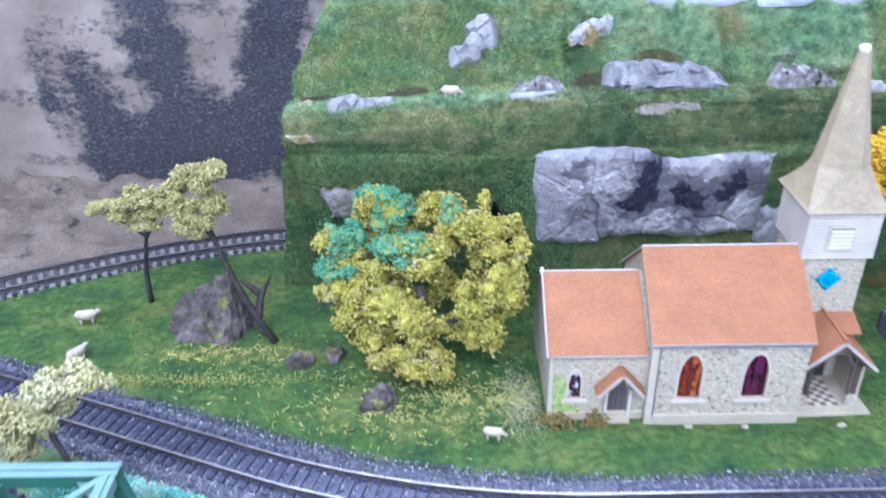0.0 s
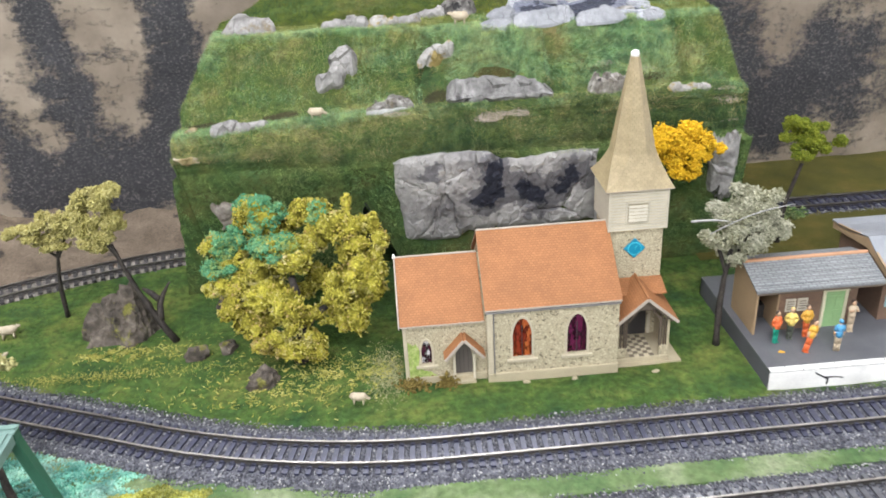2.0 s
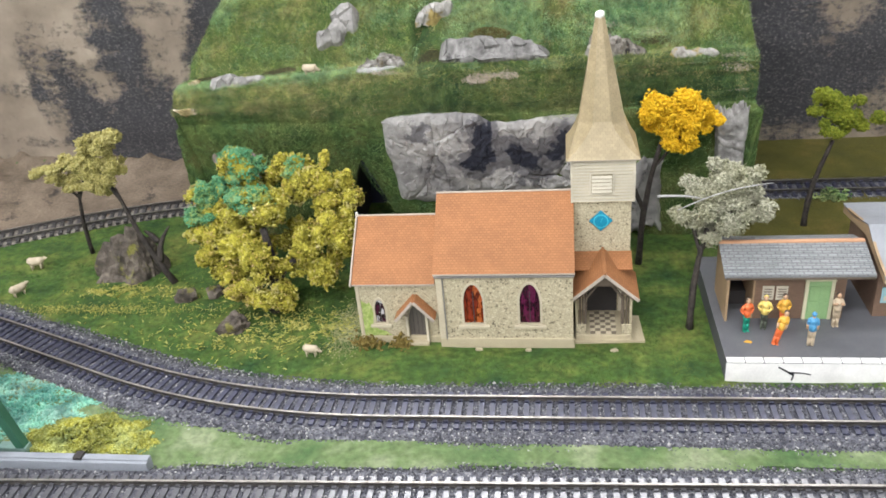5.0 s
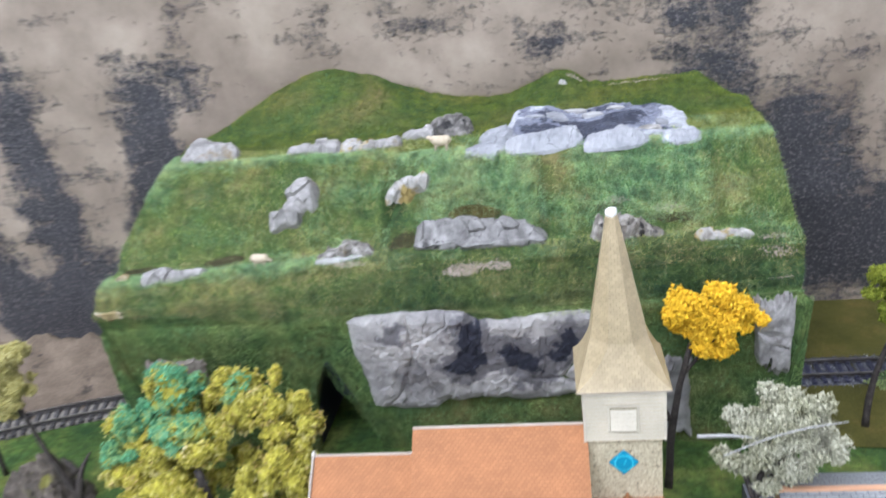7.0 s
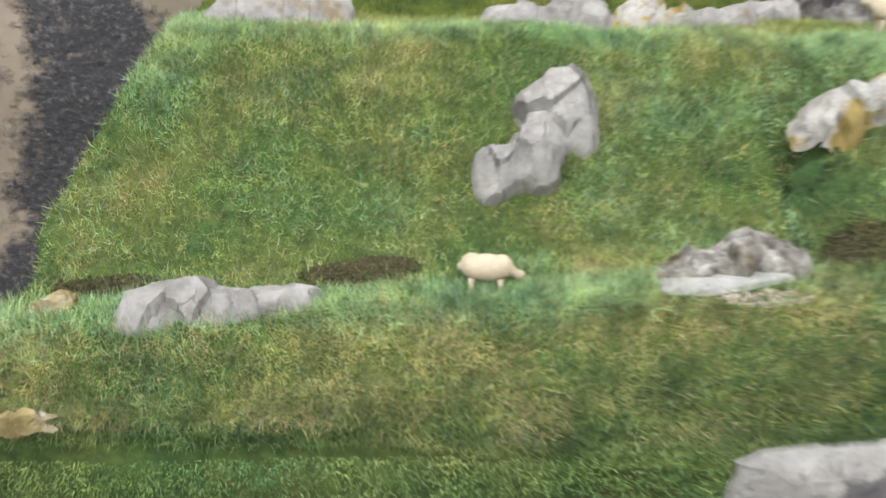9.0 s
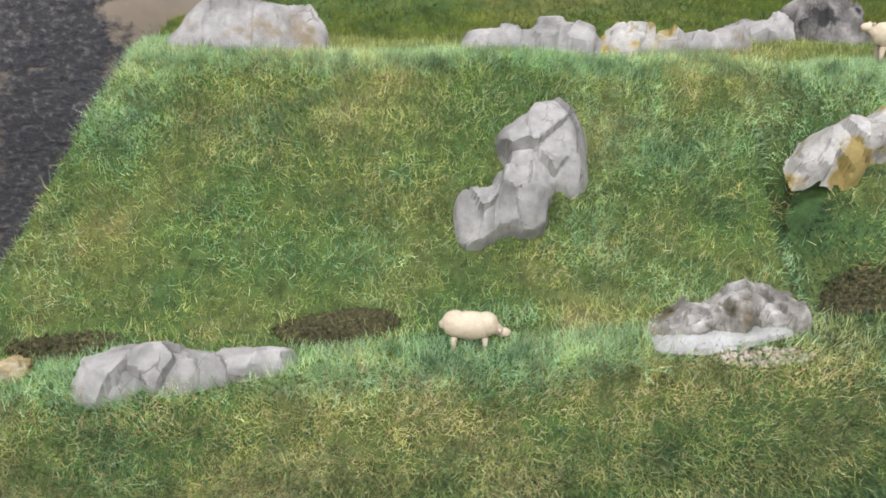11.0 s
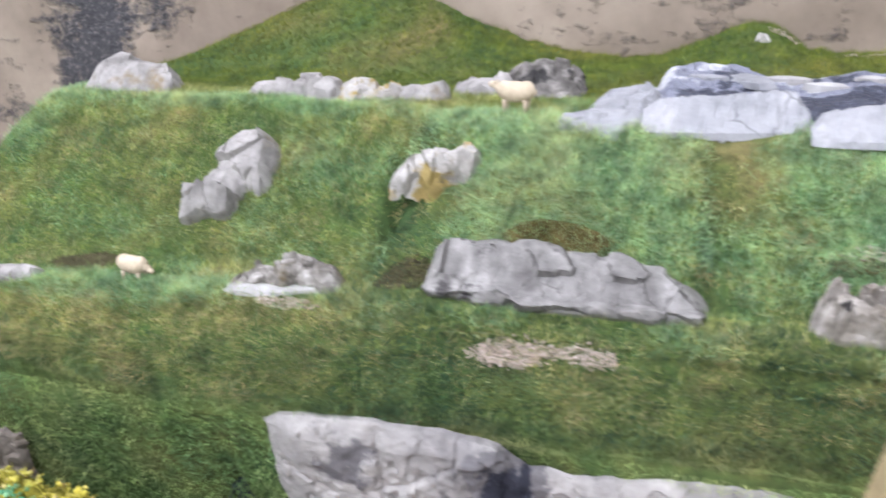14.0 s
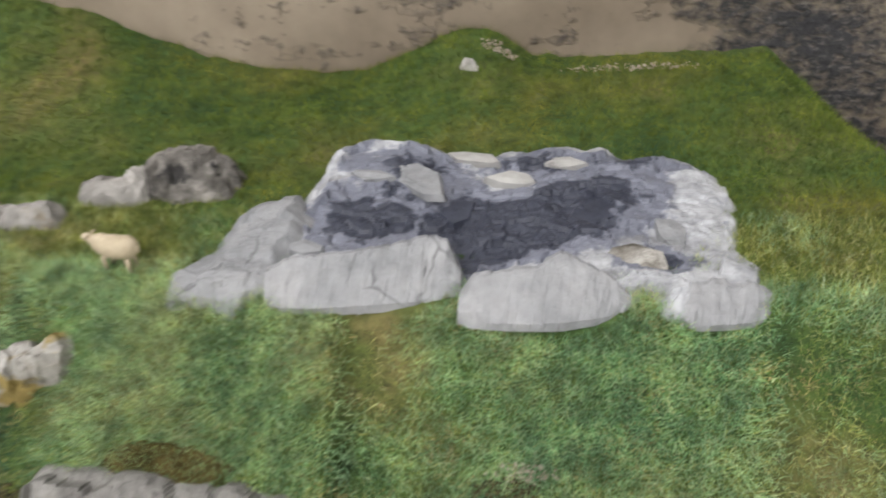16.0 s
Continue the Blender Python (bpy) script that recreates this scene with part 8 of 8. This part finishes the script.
def hill_samples(n, lo, hi, seed, keep=None):
    """Random places on the hill's skin, with the way up off it."""
    g = np.random.default_rng(seed)
    a, b = np.searchsorted(GS, lo), min(NS - 2, np.searchsorted(GS, hi))
    j = g.integers(max(0, a - 1), b, n)
    i = g.integers(0, NX - 1, n)
    u, v = g.random(n)[:, None], g.random(n)[:, None]
    p00, p10, p01 = SKIN_GRID[j, i], SKIN_GRID[j, i + 1], SKIN_GRID[j + 1, i]
    p11 = SKIN_GRID[j + 1, i + 1]
    P = (p00 * (1 - u) + p10 * u) * (1 - v) + (p01 * (1 - u) + p11 * u) * v
    N = np.cross(p10 - p00, p01 - p00)
    N /= np.linalg.norm(N, axis=1, keepdims=True) + 1e-12
    ok = np.array([not in_rock(p[0], p[1]) for p in P])
    if keep is not None:
        ok &= keep(P)
    return P[ok], N[ok]


UP = np.array([0, 0, 0.35])


def hill_grass(name, label, n, lo, hi, length, width, mat, seed, keep=None):
    P, N = hill_samples(n, lo, hi, seed, keep)
    tagged(blades(name, P - N * 0.0003, N + UP, length, width, mat, seed, lean=1.9), label, "grass", kind="stuff")


def mixed(weight, k, seed, amp=0.6):
    """A growth that thins out unevenly: weight by place, with clumps k to the metre."""
    def f(P):
        g = np.random.default_rng(int(seed * 10) + 5)
        nz = np.array([noise.noise(Vector((float(p[0]) * k + seed, float(p[1]) * k, float(p[2]) * k))) for p in P])
        return weight(P[:, 0], P[:, 1], P[:, 2]) + amp * nz > g.random(len(P))
    return f


def band(v, lo, hi, soft):
    return np.clip((v - lo) / soft + 0.5, 0, 1) * np.clip((hi - v) / soft + 0.5, 0, 1)


def pale_weight(x, y, z):
    """Lush pale grass: along the ledge, along the plateau's edge, and over the mounds east of the dip."""
    ledge = 0.95 * band(y, 0.4385, 0.4495, 0.003) * band(z, 0.123, 0.14, 0.002) * np.clip(1.0 - (x - 0.042) * 36.0, 0.05, 1)
    wx = np.clip((0.092 - x) / 0.028, 0, 1)
    edge = 0.85 * band(y, 0.4925 + 0.012 * wx, 0.503 + 0.011 * wx, 0.006)
    west = 0.8 * band(x, -0.10, -0.060, 0.012) * band(z, 0.155, 0.19, 0.01)
    mounds = 1.0 * (band(x, 0.098, 0.1655, 0.01) + band(x, 0.183, 0.258, 0.016)) * band(y, 0.460, 0.498, 0.008)
    middle = 0.3 * band(x, 0.030, 0.062, 0.012) * band(y, 0.458, 0.498, 0.01)
    return np.maximum(np.maximum(np.maximum(ledge, edge), np.maximum(mounds, middle)), west)


def dry_weight(x, y, z):
    """Straw on the rim of the ledge, and a few dry places on the slope."""
    rim = 0.75 * band(z, 0.113, 0.1325, 0.004) * band(y, 0.42, 0.4405, 0.002) * np.clip(1.05 - np.maximum(0, x - 0.045) * 20.0, 0.3, 1)
    top = 0.35 * band(x, -0.065, -0.030, 0.02) * band(z, 0.165, 0.176, 0.006)
    return np.maximum(rim, top) + 0.06 * band(z, 0.138, 0.175, 0.01)


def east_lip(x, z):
    """The shorter growth on the lip towards the east, coloured dark as its shade."""
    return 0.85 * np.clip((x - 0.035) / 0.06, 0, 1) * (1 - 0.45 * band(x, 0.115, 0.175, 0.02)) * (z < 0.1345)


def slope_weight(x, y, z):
    """Full cover, but thin and short in the slope's two dips, whose shade is coloured in."""
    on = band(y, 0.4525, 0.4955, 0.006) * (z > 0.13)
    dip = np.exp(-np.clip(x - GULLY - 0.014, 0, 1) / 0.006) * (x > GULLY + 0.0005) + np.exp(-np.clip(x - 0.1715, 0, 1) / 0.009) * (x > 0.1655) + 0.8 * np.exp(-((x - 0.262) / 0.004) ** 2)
    # also thinned on the lip, where darker fibres stand for its shade
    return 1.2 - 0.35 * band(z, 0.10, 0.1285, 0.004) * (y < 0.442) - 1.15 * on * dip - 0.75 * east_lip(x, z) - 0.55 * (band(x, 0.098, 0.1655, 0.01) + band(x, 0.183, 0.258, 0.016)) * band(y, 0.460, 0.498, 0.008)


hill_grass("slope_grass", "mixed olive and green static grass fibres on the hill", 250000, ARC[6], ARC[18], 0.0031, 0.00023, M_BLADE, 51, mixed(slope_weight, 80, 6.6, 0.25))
hill_grass("olive_grass", "olive green static grass on the back of the hill", 130000, ARC[17], S_END - 0.003, 0.0026, 0.00023, M_OLIVEBLADE, 56)
hill_grass("pale_grass", "lush pale green static grass on the ledge, plateau edge and mounds", 400000, ARC[8], ARC[18], 0.0033, 0.0002, M_PALEBLADE, 52, mixed(pale_weight, 60, 3.1))
hill_grass("dry_grass", "straw coloured grass fibres on the rim of the ledge", 260000, ARC[5], ARC[17], 0.0026, 0.0002, M_DRYBLADE, 54, mixed(dry_weight, 90, 1.7, 0.8))
# teal patches, thickened on the lower and eastern lip to darken it as shade
hill_grass("teal_grass", "dark teal grass fibres in patches on the lip and slope", 110000, ARC[5], ARC[16], 0.0026, 0.00022, M_TEALBLADE, 58, mixed(lambda x, y, z: 0.02 + 0.42 * (z < 0.123) + 0.3 * band(x, 0.066, 0.112, 0.012) * (z < 0.137) + 0.25 * east_lip(x, z), 34, 4.4, 0.9))
hill_grass("dip_grass", "short turf in the dips of the slope, coloured dark for their shade", 150000, ARC[11], ARC[16], 0.0016, 0.00026, M_DIPSHADEBLADE, 57, mixed(lambda x, y, z: 0.8 - 0.75 * east_lip(x, z) - slope_weight(x, y, z), 80, 9.6, 0.2))
hill_grass("dull_grass", "short green grass fibres on the lip, coloured dark for its shade", 120000, ARC[5], ARC[10], 0.0024, 0.00022, M_LIPSHADEBLADE, 59, mixed(lambda x, y, z: 0.9 * east_lip(x, z), 40, 7.4, 0.5))
hill_grass("dull_grass", "dull dark green grass fibres hanging below the ledge", 60000, ARC[4], ARC[7] + 0.002, 0.0022, 0.0002, M_DARKBLADE, 55)


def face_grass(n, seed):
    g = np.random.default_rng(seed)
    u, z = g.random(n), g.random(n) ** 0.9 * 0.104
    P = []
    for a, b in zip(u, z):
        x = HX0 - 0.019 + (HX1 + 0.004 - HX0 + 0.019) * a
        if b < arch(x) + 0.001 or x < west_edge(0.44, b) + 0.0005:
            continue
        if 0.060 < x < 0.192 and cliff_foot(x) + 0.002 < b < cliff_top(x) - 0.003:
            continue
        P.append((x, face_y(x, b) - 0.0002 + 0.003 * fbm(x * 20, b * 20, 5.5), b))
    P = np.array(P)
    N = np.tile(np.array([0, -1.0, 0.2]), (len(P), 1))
    tagged(blades("face_grass", P, N, 0.0015, 0.0002, M_LITFACEBLADE, seed), "short green fibres on the hill's upright face, coloured brighter against lip shade", "grass", kind="stuff")


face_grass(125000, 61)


def flat_ok(x, y):
    if dist_arc(x, y) < 0.0265 + 0.002 * noise.noise(Vector((x * 90, y * 90, 1))) or abs(y - near_line(x)) < 0.026:
        return False
    if abs(y - far_line(x)) < (0.0135 if x < 0 else 0.018) and (x < -0.06 or x > 0.29):
        return False
    if 0.0525 < x < 0.218 and 0.3165 < y < 0.387 or x > 0.262 and 0.279 < y < 0.396:
        return False
    if y > 0.452 and HX0 < x < HX1 or x < -0.09 and y > far_line(x):
        return False
    return True


def zone(x, y):
    """0 main lawn, 1 pale strip between the tracks, 2 turquoise, 3 yellow flock."""
    if y < arc_line(x) and y > near_line(x):
        w = 0.012 * noise.noise(Vector((x * 30, y * 30, 5)))
        if x < -0.118 + (y - 0.21) * 0.75 + w and y > 0.205:
            return 2
        if x < -0.046 + w and 0.205 < y:
            return 3
        return 1
    return 0


def lawns():
    g = np.random.default_rng(71)
    n = 330000
    X, Y = g.uniform(-0.42, 0.5, n), g.uniform(0.08, 0.53, n)
    buckets = {0: [], 1: [], 2: [], 3: []}
    for x, y in zip(X.tolist(), Y.tolist()):
        if flat_ok(x, y):
            buckets[zone(x, y)].append((x, y, ground_z(x, y)))
    specs = {0: ("lawn_grass", "short green static grass on the flat ground", M_TURF, 0.0015, 0.00026), 1: ("strip_grass", "pale yellowish green grass strip between the tracks", M_STRIP, 0.0014, 0.00028),
             2: ("turquoise_flock", "turquoise and white flock beside the bridge", M_TURQ, 0.0014, 0.0004), 3: ("yellow_flock", "mustard yellow flock bush beside the strip", M_YELLOWFLOCK, 0.0016, 0.0004)}
    for k, (nm, lb, mt, ln, wd) in specs.items():
        P = np.array(buckets[k])
        N = np.tile(np.array([0, 0, 1.0]), (len(P), 1))
        tagged(blades(nm, P, N, ln, wd, mt, 80 + k, lean=1.3), lb, "grass", kind="stuff")


lawns()


def flock_mound(name, label, cx, cy, rx, ry, h, n, mat, seed, size=(0.0006, 0.0013)):
    g = np.random.default_rng(seed)
    a, r = g.uniform(0, 2 * math.pi, n), np.sqrt(g.random(n))
    r = r * (0.85 + 0.3 * np.sin(a * 3 + seed) * np.cos(a * 5) + 0.15 * g.random(n))
    P = np.stack([cx + rx * r * np.cos(a), cy + ry * r * np.sin(a), 0.0004 + h * np.maximum(0.05, 1 - r ** 2) * g.random(n) ** 0.4 * (0.5 + 0.5 * np.sin(r * 9 + a * 4) ** 2)], 1)
    ok = np.array([dist_arc(p[0], p[1]) > 0.024 and p[1] > 0.2055 for p in P])
    P = P[ok]
    tagged(crumbs(name, P, g.uniform(*size, len(P)), mat, seed), label, "flock", kind="stuff")


flock_mound("yellow_flock_mound", "mustard yellow flock heaped beside the kerb strip", -0.086, 0.226, 0.034, 0.018, 0.006, 6500, M_YELLOWFLOCK, 91, (0.0004, 0.0010))
flock_mound("yellow_flock_tuft", "thin mustard yellow flock along the kerb strip", -0.108, 0.215, 0.03, 0.010, 0.003, 2200, M_YELLOWFLOCK, 93, (0.0004, 0.0009))
flock_mound("yellow_flock_tuft", "thin mustard yellow flock running into the grass strip", -0.058, 0.220, 0.022, 0.014, 0.002, 1800, M_YELLOWFLOCK, 94, (0.0004, 0.0009))
flock_mound("turquoise_flock_mound", "turquoise flock spread beside the bridge", -0.16, 0.246, 0.085, 0.036, 0.002, 14000, M_TURQ, 92, (0.0004, 0.0010))


def fallen(name, label, spots, mat, seed):
    g = np.random.default_rng(seed)
    P = []
    for cx, cy, rx, ry, n in spots:
        q = g.normal(size=(n, 2)) * 0.5
        for a, b in q:
            x, y = cx + a * rx, cy + b * ry
            if flat_ok(x, y):
                P.append((x, y, ground_z(x, y) + 0.0012))
    P = np.array(P)
    pick = np.array([noise.noise(Vector((float(p[0]) * 140, float(p[1]) * 140, 3.0))) + 0.4 * g.random() > 0.16 for p in P])
    P = P[pick]
    half = len(P) // 5
    body = tagged(crumbs(name, P[:half], g.uniform(0.0003, 0.0009, half), mat, seed, flat=0.5, jag=0.8), label, "fallen leaves", kind="stuff")
    d = g.normal(size=(len(P), 3)) * np.array([1, 1, 0.25])
    tagged(blades("leaf_shred", P, d / np.linalg.norm(d, axis=1, keepdims=True), 0.0034, 0.0008, mat, seed + 1, lean=0.3, parent=body), kind="stuff")


fallen("fallen_leaves", "yellow leaf crumbs fallen round the foam tree", [(-0.02, 0.325, 0.045, 0.03, 1000), (0.022, 0.333, 0.034, 0.018, 1300), (-0.06, 0.345, 0.05, 0.04, 220), (-0.135, 0.376, 0.032, 0.008, 900), (-0.10, 0.37, 0.06, 0.04, 250), (-0.075, 0.32, 0.06, 0.03, 160)], M_FALLEN, 95)


def dust(name, label, cx, cy, rx, ry, n, mat, seed):
    """A thin scatter of pale dust and grit on the lawn."""
    g = np.random.default_rng(seed)
    q = g.normal(size=(n, 2)) * 0.45
    P = np.array([(cx + a * rx, cy + b * ry, ground_z(cx + a * rx, cy + b * ry) + 0.0009) for a, b in q if flat_ok(cx + a * rx, cy + b * ry)])
    tagged(crumbs(name, P, g.uniform(0.0002, 0.0006, len(P)), mat, seed, flat=0.5), label, "grit", kind="stuff")


def hill_crumbs(name, label, spots, mat, seed, size=(0.0004, 0.0010)):
    """Bare earth and grit showing through the hill's grass."""
    g = np.random.default_rng(seed)
    P = []
    for cx, cy, rx, ry, n in spots:
        for a, b in zip(g.uniform(0, 2 * math.pi, n), np.sqrt(g.random(n)) * (0.75 + 0.4 * g.random(n))):
            x, y = cx + b * math.cos(a) * rx, cy + b * math.sin(a) * ry
            P.append((x, y, hill_z(x, y) + g.uniform(-0.0002, 0.0010)))
    tagged(crumbs(name, np.array(P), g.uniform(*size, len(P)), mat, seed), label, "grit", kind="stuff")


M_PALEDUST = fibre("pale_dust", [(0, (0.12, 0.15, 0.05)), (0.6, (0.30, 0.30, 0.15)), (1, (0.5, 0.47, 0.30))], [(0.35, (0.14, 0.18, 0.06)), (0.65, (0.36, 0.34, 0.18))], 120)
M_SOIL = fibre("dark_soil", [(0, (0.02, 0.02, 0.008)), (0.6, (0.05, 0.045, 0.02)), (1, (0.12, 0.10, 0.05))], [(0.3, (0.03, 0.03, 0.012)), (0.7, (0.08, 0.07, 0.03))], 90)
M_GRIT = fibre("pale_grit", [(0, (0.26, 0.2, 0.15)), (0.6, (0.46, 0.38, 0.33)), (1, (0.66, 0.58, 0.53))], [(0.3, (0.34, 0.27, 0.22)), (0.7, (0.54, 0.46, 0.40))], 90)
hill_crumbs("bare_soil", "bare brown earth in hollows of the hill", [(-0.019, 0.4575, 0.0115, 0.0040, 3600), (-0.072, 0.4570, 0.010, 0.0030, 1600), (0.088, 0.4570, 0.008, 0.0045, 1500), (0.238, 0.4600, 0.012, 0.002, 350), (0.205, 0.4655, 0.008, 0.0015, 250)], M_SOIL, 101, (0.0003, 0.0007))
hill_crumbs("pale_grit", "pale pinkish grit on the rim of the ledge", [(0.124, 0.4350, 0.011, 0.0022, 900), (0.143, 0.4352, 0.008, 0.0016, 350), (0.060, 0.4395, 0.009, 0.0015, 260), (0.287, 0.4390, 0.010, 0.004, 260), (0.193, 0.6020, 0.006, 0.003, 120), (0.235, 0.6040, 0.022, 0.002, 160), (0.208, 0.4680, 0.008, 0.0015, 140), (0.236, 0.4640, 0.010, 0.0020, 160)], M_GRIT, 102, (0.0002, 0.00055))
wall_rock("torn_plaster", "pale torn plaster edge under the ledge", -0.0885, -0.072, 0.1125, 0.1180, 0.0015, 9, M_TAN, lambda x, z: 0.4262, nx=20, nz=8, edge=0.3)
dust("pale_dust", "pale dusty grit on the lawn at the chancel end", 0.042, 0.330, 0.014, 0.030, 2600, M_PALEDUST, 103)
dust("pale_dust", "pale dry flock along the edge of the ballast", -0.150, 0.3535, 0.10, 0.008, 1500, M_FALLEN, 104)
